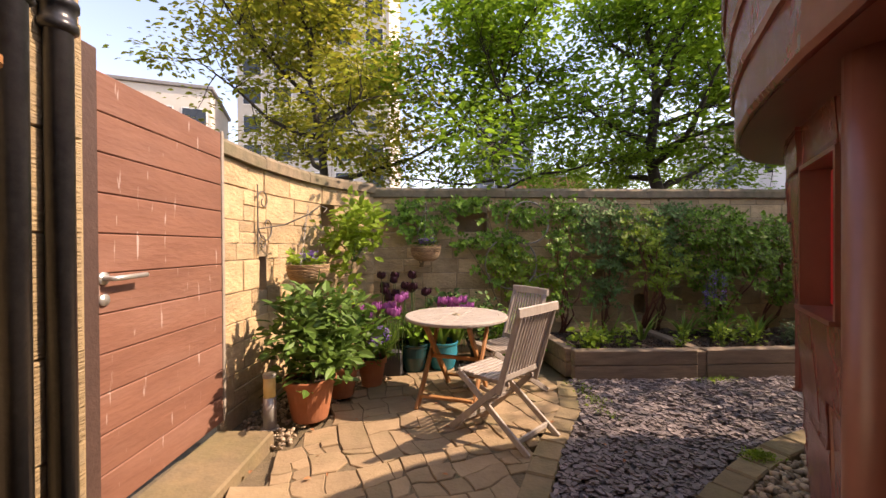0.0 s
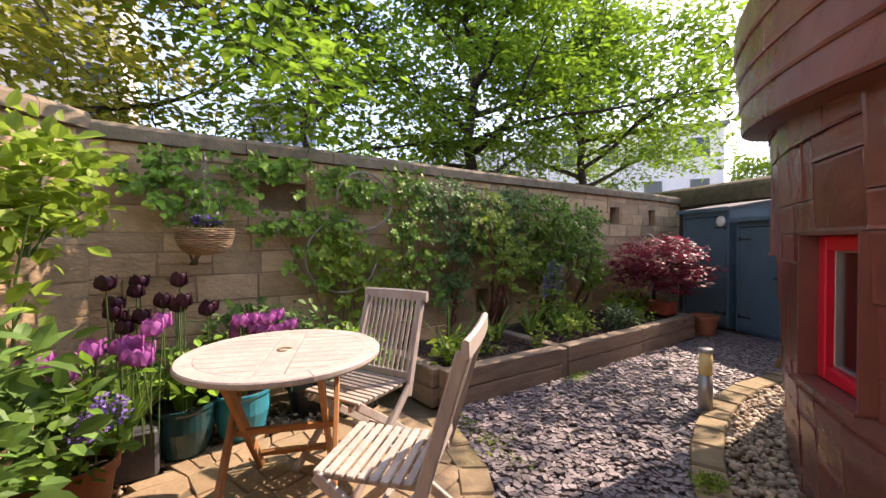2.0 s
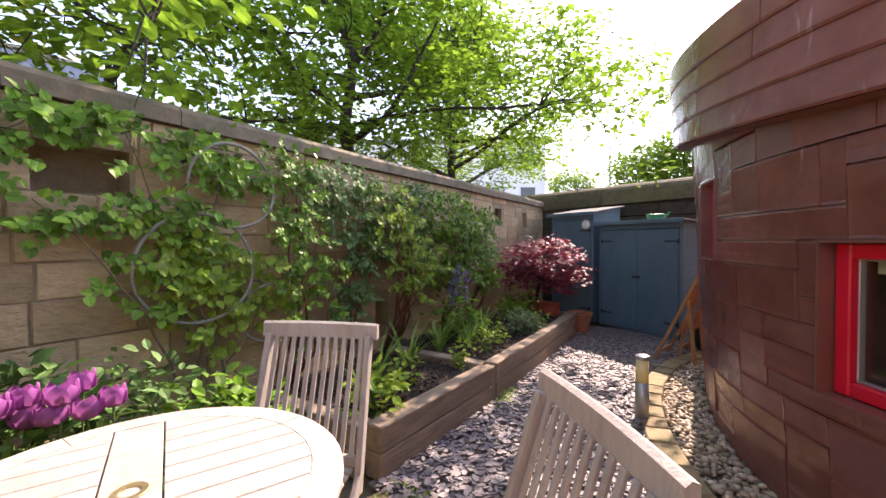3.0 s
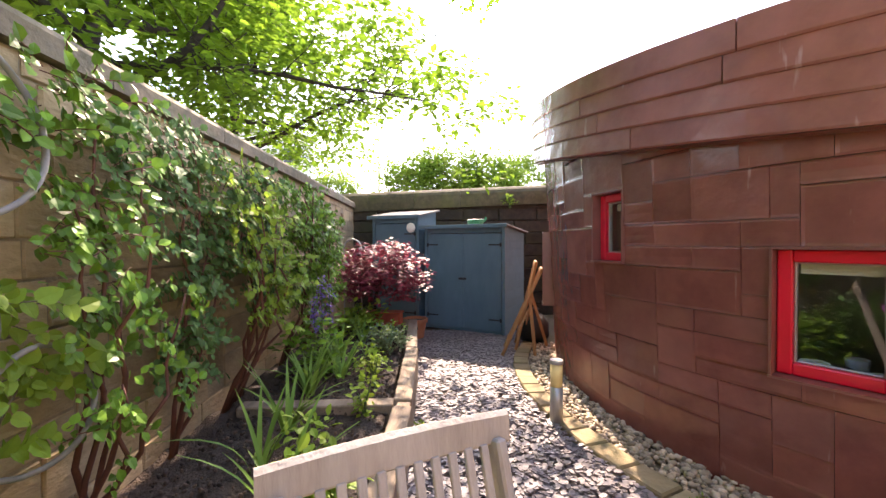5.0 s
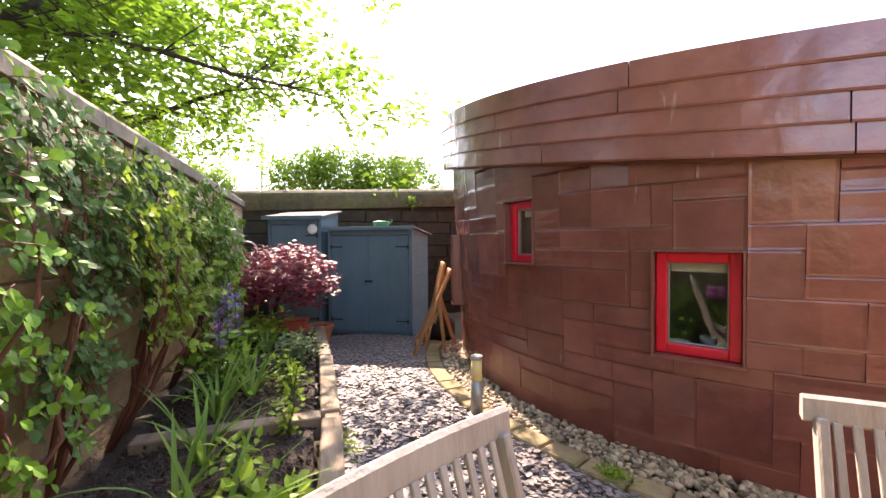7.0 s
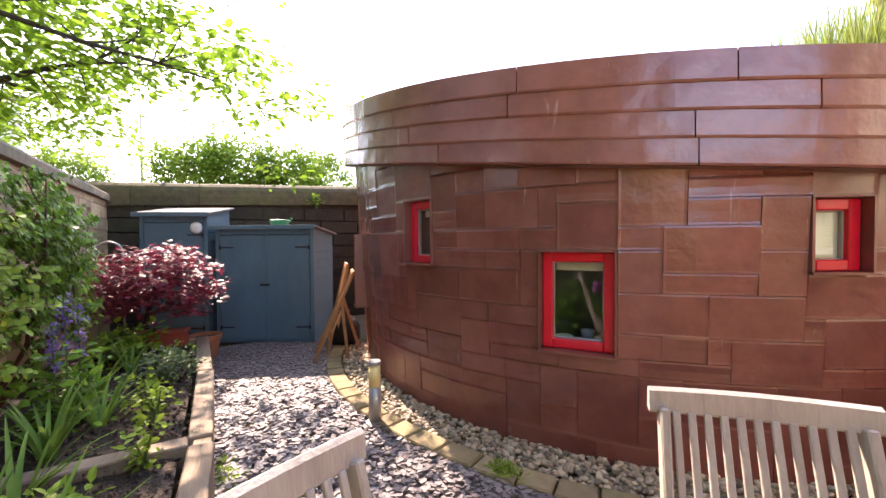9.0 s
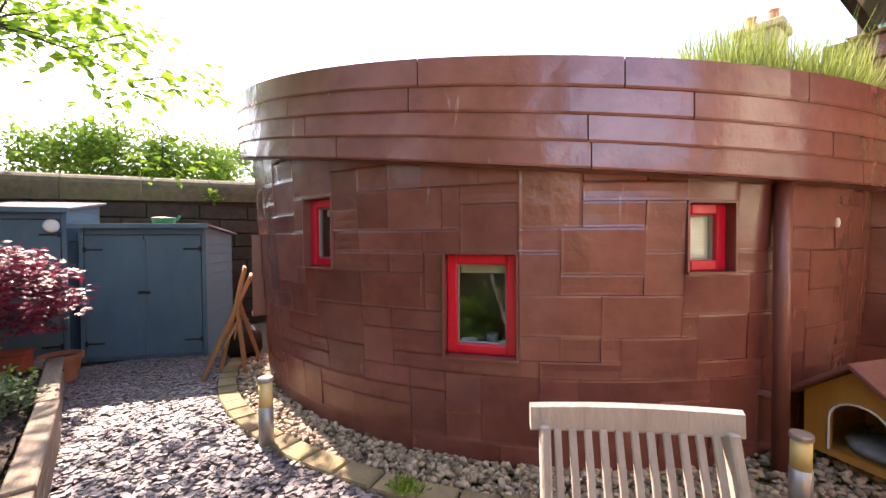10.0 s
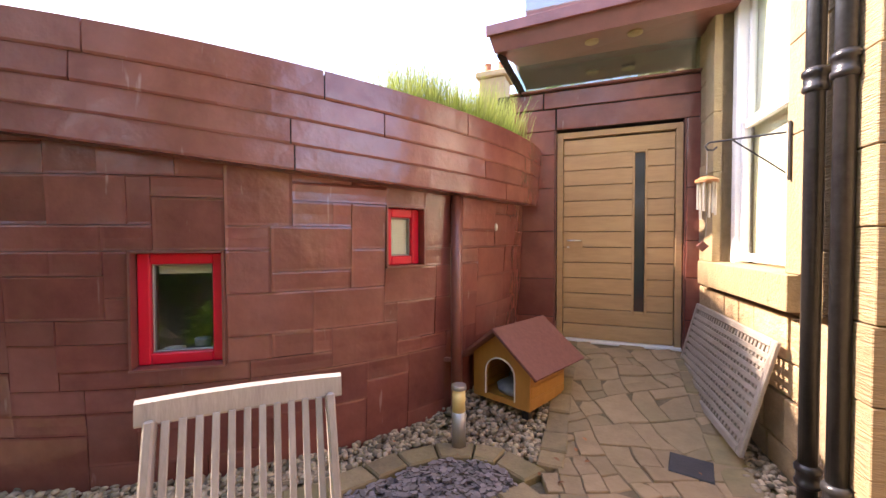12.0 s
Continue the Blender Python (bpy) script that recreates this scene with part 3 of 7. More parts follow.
# inner shell with real openings
A0, A1 = 20.0, 182.0
zl = [-0.15, 0.62, 0.655, 1.17, 1.30, 1.44, 1.59, 1.70, 2.9]
al = sorted(set([A0 + (A1 - A0) * i / 54 for i in range(55)] + [w[0] for w in WINDOWS] + [w[1] for w in WINDOWS]))
bm = bmesh.new()
for a, b in zip(al, al[1:]):
    for p, q in zip(zl, zl[1:]):
        if any(w[0] - 0.01 <= a and b <= w[1] + 0.01 and w[2] - 0.001 <= p and q <= w[3] + 0.001 for w in WINDOWS):
            continue
        top = min(q, band_low(*drum((a + b) / 2, 3.4, 0)[:2]) + 0.45)
        if top - p < 0.02:
            continue
        vs = [bm.verts.new(drum(t, r, z)) for t, r, z in ((a, drum_r(p) - 0.012, p), (b, drum_r(p) - 0.012, p), (b, drum_r(top) - 0.012, top), (a, drum_r(top) - 0.012, top),
                                                           (a, 3.07, p), (b, 3.07, p), (b, 3.07, top), (a, 3.07, top))]
        for k in ((0, 1, 2, 3), (4, 7, 6, 5), (0, 4, 5, 1), (3, 2, 6, 7), (0, 3, 7, 4), (1, 5, 6, 2)):
            bm.faces.new([vs[i] for i in k])
bmesh.ops.remove_doubles(bm, verts=bm.verts, dist=0.0005)
shell = part("wall", bm, M_CLAD_D, house)


def clad_panel(a, b, z0, z1, lift, rnd):
    """One folded metal panel: slightly dished face, hems standing proud at its edges, tight joints."""
    v, f = [], []
    g, hem = 0.022, min(0.26, (b - a) / 5)
    k = max(1, int((b - a) / 2.5))
    ts = [a + g] + [a + g + hem + (b - a - 2 * g - 2 * hem) * i / k for i in range(k + 1)] + [b - g]
    lo, hi = z0 + 0.002, z1 - 0.002
    tw = [rnd.uniform(-0.005, 0.005) for _ in range(4)]
    low_hem, side_hem = rnd.uniform(0.0012, 0.0042), rnd.uniform(0.001, 0.0035)
    last = len(ts) - 1
    for i, t in enumerate(ts):
        u = (t - a) / (b - a)
        off0, off1 = lift + tw[0] * (1 - u) + tw[1] * u, lift + tw[2] * (1 - u) + tw[3] * u
        e = side_hem if i in (0, last) else 0.0
        for z, off in ((lo, -0.010), (lo, off0 + e + low_hem), (lo + 0.014, off0 + e), ((lo + hi) / 2, (off0 + off1) / 2 + e - 0.002), (hi - 0.012, off1 + e), (hi, off1 + e - 0.003), (hi, -0.010)):
            v.append(drum(t, drum_r(z) + off, z))
    for i in range(last):
        o, p = 7 * i, 7 * i + 7
        f += [(o + q, p + q, p + q + 1, o + q + 1) for q in range(6)]
    e = 7 * last
    f += [(0, 1, 2, 3, 4, 5, 6), (e + 6, e + 5, e + 4, e + 3, e + 2, e + 1, e)]
    me = bpy.data.meshes.new("panel")
    me.from_pydata(v, [], f)
    return me


rnd = random.Random(21)
pz = [-0.12, 0.12, 0.30, 0.42, 0.55, 0.655, 0.80, 0.93, 1.05, 1.17, 1.30, 1.44, 1.59, 1.70, 1.86, 2.02, 2.2, 2.4]
edges_a = sorted(set([round(v, 2) for w in WINDOWS for v in w[:2]]))
pa = [40.0]
stops = edges_a + [181.0]
for s in stops:
    gap = s - pa[-1]
    k = max(1, round(gap / 2.1))
    pa += [pa[-1] + gap * i / k for i in range(1, k)] + [s]
nz, na = len(pz) - 1, len(pa) - 1
used = [[any(w[0] - 0.02 <= pa[j] and pa[j + 1] <= w[1] + 0.02 and w[2] - 0.002 <= pz[i] and pz[i + 1] <= w[3] + 0.002 for w in WINDOWS) for j in range(na)] for i in range(nz)]
used_w = [row[:] for row in used]
for i in range(nz):
    for j in range(na):
        if used[i][j]:
            continue
        x, y, _ = drum((pa[j] + pa[j + 1]) / 2, 3.4, 0)
        if pz[i] > band_low(x, y) + 0.06:
            used[i][j] = True
            continue
        h, w = rnd.choice([(1, 3), (1, 4), (1, 2), (2, 3), (2, 4), (2, 3), (1, 5), (2, 2), (1, 4), (3, 3), (2, 4)])
        h = min(h, nz - i)
        wid = 0
        while wid < w and j + wid < na and not used[i][j + wid]:
            wid += 1
        hei = 1
        while hei < h and all(not used[i + hei][j + q] for q in range(wid)):
            hei += 1
        for p in range(hei):
            for q in range(wid):
                used[i + p][j + q] = True
        part("panel", clad_panel(pa[j], pa[j + wid], pz[i], pz[i + hei], rnd.uniform(0.007, 0.014), rnd), M_CLAD, house)

# overhanging roof edge of four lapped courses, tilted with the roof
band = thing("roof_edge", "overhanging tilted roof edge of four lapped brown metal courses", "roof edge", kind="structure")
rows, inner = [], []
for i in range(73):
    a = 15 + 175 * i / 72
    x, y, _ = drum(a, 3.45, 0)
    zb = band_low(x, y)
    rows.append([drum(a, 3.15, zb + 0.02), drum(a, 3.515, zb + 0.008), drum(a, 3.55, zb + 0.3), drum(a, 3.565, zb + 0.55), drum(a, 3.45, zb + 0.55), drum(a, 3.40, zb + 0.43)])
part("core", grid_mesh("core", rows, False), M_DARK, band)
rnd = random.Random(33)
courses = [(0.0, 0.143), (0.139, 0.282), (0.278, 0.420), (0.416, 0.574)]
for c, (z0, z1) in enumerate(courses):
    a = 15.0
    while a < 189.5:
        b = min(a + rnd.uniform(16, 30), 189.8)
        v, f = [], []
        n = max(2, int((b - a) / 2))
        for i in range(n + 1):
            t = a + 0.06 + (b - a - 0.12) * i / n
            x, y, _ = drum(t, 3.45, 0)
            zb = band_low(x, y)
            rb, rt = 3.536 + 0.012 * c, 3.532 + 0.012 * (c + 1)
            wv = 0.002 * math.sin(t * 1.3 + c)
            v += [drum(t, rb - 0.03, zb + z0), drum(t, rb + wv, zb + z0), drum(t, rb + 0.006 + wv, zb + z0 + 0.012), drum(t, rt - 0.004, zb + z1), drum(t, rt - (0.12 if c == 3 else 0.03), zb + z1 + (0.012 if c == 3 else 0))]
        for i in range(n):
            for k in range(4):
                f.append((5 * i + k, 5 * i + 5 + k, 5 * i + 6 + k, 5 * i + 1 + k))
        e = 5 * n
        f += [(0, 1, 2, 3, 4), (e + 4, e + 3, e + 2, e + 1, e)]
        me = bpy.data.meshes.new("strip")
        me.from_pydata(v, [], f)
        part("strip", me, M_CLAD, band)
        a = b
# soffit
rows = []
for i in range(73):
    a = 15 + 175 * i / 72
    x, y, _ = drum(a, 3.45, 0)
    zb = band_low(x, y)
    rows.append([drum(a, 3.1, zb + 0.012), drum(a, 3.526, zb - 0.002)])
part("soffit", grid_mesh("soffit", rows), M_CLAD_D, band)
# earth roof inside the edge
rows = [[(CX + r * math.cos(radians(a)), CY + r * math.sin(radians(a)), band_low(CX + r * math.cos(radians(a)), CY + r * math.sin(radians(a))) + 0.50) for a in range(0, 360, 6)] for r in (0.01, 1.0, 2.0, 3.0, 3.42)]
roof = part("roof_turf", grid_mesh("roof_turf", rows, wrap=True), M_SOIL)
tagged(roof, "sloping planted turf roof of the round building", "roof", kind="structure")
# closing back part of the round building, floor and ceiling seen through the windows
room = part("wall_inner", grid_mesh("inner", [[drum(a, 2.2, z) for a in range(0, 360, 8)] for z in (-0.1, 2.2)], wrap=True), M_ROOM)
tagged(room, "plain plastered inner walls of the round building", "wall", kind="structure")
rows = [[drum(a, r, -0.05) for a in range(0, 360, 8)] for r in (0.05, 3.1)]
tagged(part("floor_inner", grid_mesh("floor_inner", rows, wrap=True), M_ROOM), "plain floor inside the round building", "floor", kind="structure")
rows = [[drum(a, 3.3, z) for a in range(-178, 22, 5)] for z in (-0.1, 2.9)]
tagged(part("wall_south", grid_mesh("back_shell", rows), M_CLAD_D), "brown clad rear wall of the round building", "wall", kind="structure")


def drum_window(k, a0, a1, z0, z1, blind):
    """A recessed red casement with a lining, sash, pane and blind."""
    am, r = (a0 + a1) / 2, 3.308 if k < 4 else 3.37
    mid = drum(am, r, z0)
    w = 2 * drum_r(z0) * math.sin(radians(a1 - a0) / 2)
    h = z1 - z0
    win = thing("window_%d" % k, "red-painted recessed casement window in the clad wall", "window", pose(*mid, 0, 0, am - 90), kind="structure")
    # local: x along the wall, y outward
    lin = bmesh.new()
    for sx in (-1, 1):
        box(0.012, 0.22, h, (sx * (w / 2 - 0.006), -0.03, 0), 0, lin)
    box(w, 0.24, 0.012, (0, -0.03, 0), 0, lin), box(w, 0.22, 0.012, (0, -0.03, h - 0.012), 0, lin)
    part("lining", lin, M_CLAD_D, win, "dark brown metal lining")
    fw = 0.060
    for nm, args in (("frame", (fw, 0.07, h - 0.03, (-(w / 2 - 0.015 - fw / 2), -0.02, 0.015), 0.006)), ("frame", (fw, 0.07, h - 0.03, (w / 2 - 0.015 - fw / 2, -0.02, 0.015), 0.006)),
                     ("frame", (w - 0.03 - 2 * fw, 0.066, fw, (0, -0.02, 0.015), 0.006)), ("frame", (w - 0.03 - 2 * fw, 0.066, fw, (0, -0.02, h - 0.015 - fw), 0.006))):
        part(nm, box(*args), M_RED, win)
    iw, ih = w - 0.03 - 2 * fw, h - 0.03 - 2 * fw
    for args in ((0.009, 0.03, ih, (-(iw / 2 - 0.0045), -0.03, 0.015 + fw), 0.003), (0.009, 0.03, ih, (iw / 2 - 0.0045, -0.03, 0.015 + fw), 0.003),
                 (iw - 0.02, 0.028, 0.009, (0, -0.03, 0.015 + fw), 0.003), (iw - 0.02, 0.028, 0.009, (0, -0.03, 0.015 + fw + ih - 0.009), 0.003)):
        part("bead", box(*args), M_STEEL, win)
    p = part("pane", box(iw - 0.016, 0.005, ih - 0.016, (0, -0.035, 0.023 + fw)), G_PANE, win)
    p.visible_shadow = False
    if blind == "down":
        part("blind", box(iw - 0.02, 0.01, ih - 0.02, (0, -0.047, 0.025 + fw)), M_BLIND, win, "cream roller blind")
    else:
        part("blind", box(iw - 0.02, 0.03, 0.05, (0, -0.10, 0.015 + fw + ih - 0.06)), M_BLIND, win, "raised cream blind")
    return win


for k, w in enumerate(WINDOWS):
    drum_window(k + 1, *w, "down" if k == 1 else "up")

# downpipe in front of the clad wall
dp = thing("downpipe", "round brown metal downpipe on the clad wall", "downpipe", pose(0.712, 0.668, 0))
part("pipe", tube([(0, 0, ground_z(0.72, 0.65) - 0.05), (0, 0, 1.72)], 0.043, 16), M_CLAD_D, dp, smooth=True)
for z in (0.42, 1.3):
    part("bracket", box(0.12, 0.03, 0.03, (0.06, -0.02, z), 0.003), M_CLAD_D, dp)

# ---- entrance ----
DY, DZ = -0.80, 0.30
entrance = thing("wall_entrance", "brown metal clad entrance wall round the oak door", "wall", kind="structure")
for x0, x1, z0, z1 in ((0.14, 0.75, -0.1, 2.50), (-1.30, -1.06, -0.1, 2.50), (-1.30, 0.75, 2.50, 2.92)):
    part("core", box(x1 - x0, 0.2, z1 - z0, ((x0 + x1) / 2, DY - 0.11, z0)), M_DARK, entrance)
for x0, x1, zs in ((0.137, 0.60, (-0.05, 0.55, 0.95, 1.45, 1.9, 2.25, 2.5)), (-1.30, -1.057, (-0.05, 0.6, 1.0, 1.35, 1.85, 2.5))):
    for z0, z1 in zip(zs, zs[1:]):
        part("panel", box(x1 - x0 - 0.004, 0.022, z1 - z0 - 0.006, ((x0 + x1) / 2, DY - 0.004, z0), 0.004), M_CLAD, entrance)
for x0, x1, z0, z1 in ((-1.30, 0.12, 2.50, 2.72), (0.13, 0.60, 2.50, 2.72), (-1.30, 0.25, 2.73, 2.90), (0.26, 0.60, 2.73, 2.90)):
    part("panel", box(x1 - x0 - 0.004, 0.024, z1 - z0 - 0.006, ((x0 + x1) / 2, DY - 0.003, z0), 0.004), M_CLAD, entrance)
part("flashing", box(1.92, 0.08, 0.02, (-0.35, DY + 0.01, 2.905), 0.004), M_CLAD_D, entrance)
for sx in (0.137, -1.057):
    part("reveal", box(0.012, 0.10, 2.2, (sx - 0.008 * (1 if sx > 0 else -1), DY - 0.055, DZ)), M_CLAD_D, entrance)

# unseen backing, added to stop sun and sky light leaking round the door
part("core", box(2.05, 0.05, 3.0, (-0.3, DY - 0.24, -0.1)), M_DARK, entrance)
door = thing("door_1", "closed pale oak front door with a tall narrow glazed slot", "door", pose(-0.46, DY - 0.07, DZ), kind="structure")
for x in (-0.545, 0.545):
    part("frame", box(0.06, 0.09, 2.17, (x, 0, 0), 0.004), M_OAK, door)
part("frame", box(1.03, 0.088, 0.06, (0, 0, 2.11), 0.004), M_OAK, door)
zs = [0.03 + i * 0.159 for i in range(14)]
SLOT = (-0.255, -0.165)      # slot in the board, nearer the hinge side
for i in range(13):
    h = 0.152
    if zs[i] < 0.27 or i == 12:
        part("board", box(1.02, 0.045, h, (0, 0.005, zs[i]), 0.004), M_OAK, door)
    else:
        part("board", box(0.51 - SLOT[1] - 0.02, 0.045, h, ((0.51 + SLOT[1] + 0.02) / 2, 0.005, zs[i]), 0.004), M_OAK, door)
        part("board", box(0.51 + SLOT[0] - 0.02, 0.045, h, ((-0.51 + SLOT[0] - 0.02) / 2, 0.005, zs[i]), 0.004), M_OAK, door)
part("backing", box(1.02, 0.02, 2.07, (0, -0.025, 0.03)), M_DARK, door)
for x in (SLOT[0] - 0.012, SLOT[1] + 0.012):
    part("slot_frame", box(0.022, 0.05, 1.64, (x, 0.008, 0.30), 0.003), M_OAK, door)
for z in (0.30, 1.92):
    part("slot_frame", box(SLOT[1] - SLOT[0], 0.05, 0.022, (sum(SLOT) / 2, 0.008, z), 0.003), M_OAK, door)
part("glazed_slot", box(SLOT[1] - SLOT[0], 0.01, 1.6, (sum(SLOT) / 2, 0.0, 0.32)), M_WINDARK, door, "tall dark glass slot")
part("handle_plate", box(0.16, 0.006, 0.12, (0.40, 0.030, 0.94), 0.002), M_OAK, door)
lever = tube([(0.46, 0.03, 1.05), (0.46, 0.065, 1.05), (0.44, 0.07, 1.05), (0.33, 0.07, 1.05)], 0.009, 8)
part("handle", lever, M_CHROME, door, "chrome lever handle", True)
part("lock", tube([(0.46, 0.028, 0.98), (0.46, 0.04, 0.98)], 0.012, 12), M_CHROME, door)
part("threshold", box(1.15, 0.12, 0.03, (0, 0.02, -0.005), 0.004), M_WHITE, door, "pale metal threshold")

# strip window and canopy over the door
strip = thing("window_5", "long narrow strip window above the entrance", "window", kind="structure")
p = part("pane", box(1.85, 0.012, 0.36, (-0.37, DY - 0.03, 2.93)), G_GREEN, strip)
p.visible_shadow = False
part("back", box(1.9, 0.02, 0.36, (-0.37, DY - 1.4, 2.93)), M_ROOM, strip)
part("ceiling", box(1.9, 1.5, 0.02, (-0.37, DY - 0.75, 3.29)), M_ROOM, strip)
canopy = thing("entrance_canopy", "brown metal canopy with two round lights over the entrance", "canopy", kind="structure")
bm = bmesh.new()
low = [bm.verts.new(v) for v in ((-1.32, DY - 0.2, 3.25), (0.46, DY - 0.2, 3.25), (0.66, DY + 0.50, 3.17), (-1.30, DY + 0.58, 3.20))]
top = [bm.verts.new(v) for v in ((-1.32, DY - 0.2, 3.60), (0.46, DY - 0.2, 3.60), (0.72, DY + 0.54, 3.36), (-1.30, DY + 0.62, 3.40))]
bm.faces.new(low[::-1]), bm.faces.new(top)
for i in range(4):
    bm.faces.new((low[i], low[(i + 1) % 4], top[(i + 1) % 4], top[i]))
part("box", bm, M_CLAD_D, canopy)
part("fascia", bar((0.73, DY + 0.555, 3.36), (-1.30, DY + 0.635, 3.40), 0.03, 0.10, 0.004), M_CLAD, canopy)
for x, y in ((-0.22, DY + 0.33), (-0.58, DY + 0.36)):
    z = 3.19
    part("light", lathe([(0.062, 0.0), (0.062, 0.015), (0.05, 0.02), (0.045, -0.004), (0.01, -0.006)], 20, at=(x, y, z)), M_BRASS, canopy, "round pale light fitting")
br = bmesh.new()
bar((0.47, DY - 0.02, 2.92), (0.63, DY + 0.44, 3.20), 0.03, 0.09, 0.003, bm=br)
part("bracket", br, M_DARK, canopy, "dark slanting steel bracket")
gl = part("glass_balustrade", box(1.7, 0.02, 1.0, (-0.40, DY + 0.3, 3.62)), G_GREEN, canopy, "blue-green glass")
gl.visible_shadow = False
# upper part of the entrance block
up = part("wall_upper", box(2.6, 0.3, 2.0, (-0.6, DY - 1.7, 3.3)), M_CLAD_D)
tagged(up, "plain brown upper wall behind the canopy", "wall", kind="structure")

# ---- old stone house with sash window ----
H0, H1 = Vector((-1.165, -1.0)), Vector((-1.325, 1.47))
HOUSE = WallLine([H1, H0])
hs = lambda y: (1.47 - y) / (1.47 + 1.0) * HOUSE.total
WY0, WY1, WZ0, WZ1 = -0.41, 0.74, 1.17, 3.35
stone_house = thing("wall_west", "honey sandstone house wall with tooled blocks and rubble base", "wall", kind="structure")


def wall_piece(y0, y1, z0, z1, out, thick=0.3):
    a, b = HOUSE.at(hs(y1)), HOUSE.at(hs(y0))
    bm = bmesh.new()
    pts = [HOUSE.at(hs(y1), -out), HOUSE.at(hs(y0), -out), HOUSE.at(hs(y0), thick), HOUSE.at(hs(y1), thick)]
    lo = [bm.verts.new((*p, z0)) for p in pts]
    hi = [bm.verts.new((*p, z1)) for p in pts]
    bm.faces.new(lo[::-1]), bm.faces.new(hi)
    for i in range(4):
        bm.faces.new((lo[i], lo[(i + 1) % 4], hi[(i + 1) % 4], hi[i]))
    if out > 0:
        bmesh.ops.bevel(bm, geom=bm.edges[:], offset=0.004, segments=1, affect="EDGES")
    return bm


part("core", wall_piece(-1.0, 1.375, -0.1, WZ0 - 0.22, -0.03), M_MORTAR, stone_house)
for y0, y1, z0, z1 in ((-1.0, WY0, WZ0 - 0.22, 6), (WY1, 1.375, WZ0 - 0.22, 6), (WY0, WY1, WZ1, 6)):
    part("core", wall_piece(y0, y1, z0, z1, -0.03), M_MORTAR, stone_house)
# tooled blocks beside the window and at the corner, with drafted margins
for y0, y1 in ((-0.98, WY0 - 0.21), (WY1 + 0.16, 1.145), (1.15, 1.385)):
    z = WZ0 - 0.2 if y0 < 1.0 else -0.05
    k = 0
    while z < 5.8:
        h = 0.40 if k % 2 else 0.33
        part("ashlar_block", wall_piece(y0 + 0.003, y1 - 0.003, z + 0.003, z + h - 0.003, 0.012 + 0.003 * (k % 3)), M_ASHLAR, stone_house)
        z += h
        k += 1
for y0, y1 in ((WY0 - 0.205, WY0), (WY1, WY1 + 0.155)):
    z = WZ0
    for h in (0.75, 0.5, 0.95):
        part("jamb_stone", wall_piece(y0, y1, z + 0.002, z + h - 0.002, 0.03), M_ASHLAR_S, stone_house)
        z += h
part("lintel_stone", wall_piece(WY0 - 0.2, WY1 + 0.15, WZ1, WZ1 + 0.45, 0.03), M_ASHLAR_S, stone_house)
part("sill_stone", wall_piece(WY0 - 0.2, WY1 + 0.12, WZ0 - 0.20, WZ0, 0.075), M_ASHLAR_S, stone_house, "pale yellow window sill stone")
# rubble under the window
rnd = random.Random(8)
z = 0.0
while z < WZ0 - 0.22:
    h = min(rnd.uniform(0.16, 0.30), WZ0 - 0.2 - z)
    y = -0.95
    while y < 0.93:
        w = rnd.uniform(0.22, 0.5)
        e = min(y + w, 0.94)
        if e - y > 0.06:
            part("rubble_stone", wall_piece(y + 0.008, e - 0.008, z + 0.008, z + h - 0.006, rnd.uniform(0.0, 0.02)), M_STONE, stone_house)
        y += w
    z += h
# sash window
sash = thing("window_6", "tall white-painted timber sash window", "window", kind="structure")


def at_house(y, off, z):
    p = HOUSE.at(hs(y), off)
    return Vector((p.x, p.y, z))


for y in (WY0 + 0.05, WY1 - 0.05):
    part("box_frame", bar(at_house(y, 0.15, WZ0), at_house(y, 0.15, WZ1), 0.10, 0.10, 0.005, (1, 0, 0)), M_WHITE, sash)
mid_z = 2.28
for off, z0, z1 in ((0.15, WZ0 + 0.02, mid_z), (0.19, mid_z - 0.02, WZ1 - 0.02)):
    for y in (WY0 + 0.125, WY1 - 0.125):
        part("stile", bar(at_house(y, off, z0), at_house(y, off, z1), 0.05, 0.04, 0.004, (1, 0, 0)), M_WHITE, sash)
    for z in (z0 + 0.03, z1 - 0.03):
        part("rail", bar(at_house(WY0 + 0.15, off, z), at_house(WY1 - 0.15, off, z), 0.038, 0.06, 0.004), M_WHITE, sash)
    p = part("pane", bar(at_house(WY0 + 0.14, off + 0.005, (z0 + z1) / 2), at_house(WY1 - 0.14, off + 0.005, (z0 + z1) / 2), 0.006, z1 - z0 - 0.1, 0), G_PANE, sash)
    p.visible_shadow = False
part("blind", bar(at_house(WY0 + 0.1, 0.225, (WZ0 + WZ1) / 2), at_house(WY1 - 0.1, 0.225, (WZ0 + WZ1) / 2), 0.01, WZ1 - WZ0, 0), M_BLIND, sash, "pale drawn blind behind the glass")
# closing walls
tagged(part("wall_southwest", box(0.3, 3.0, 6, (-1.75, -1.0, 0)), M_MORTAR), "plain house wall behind", "wall", kind="structure")

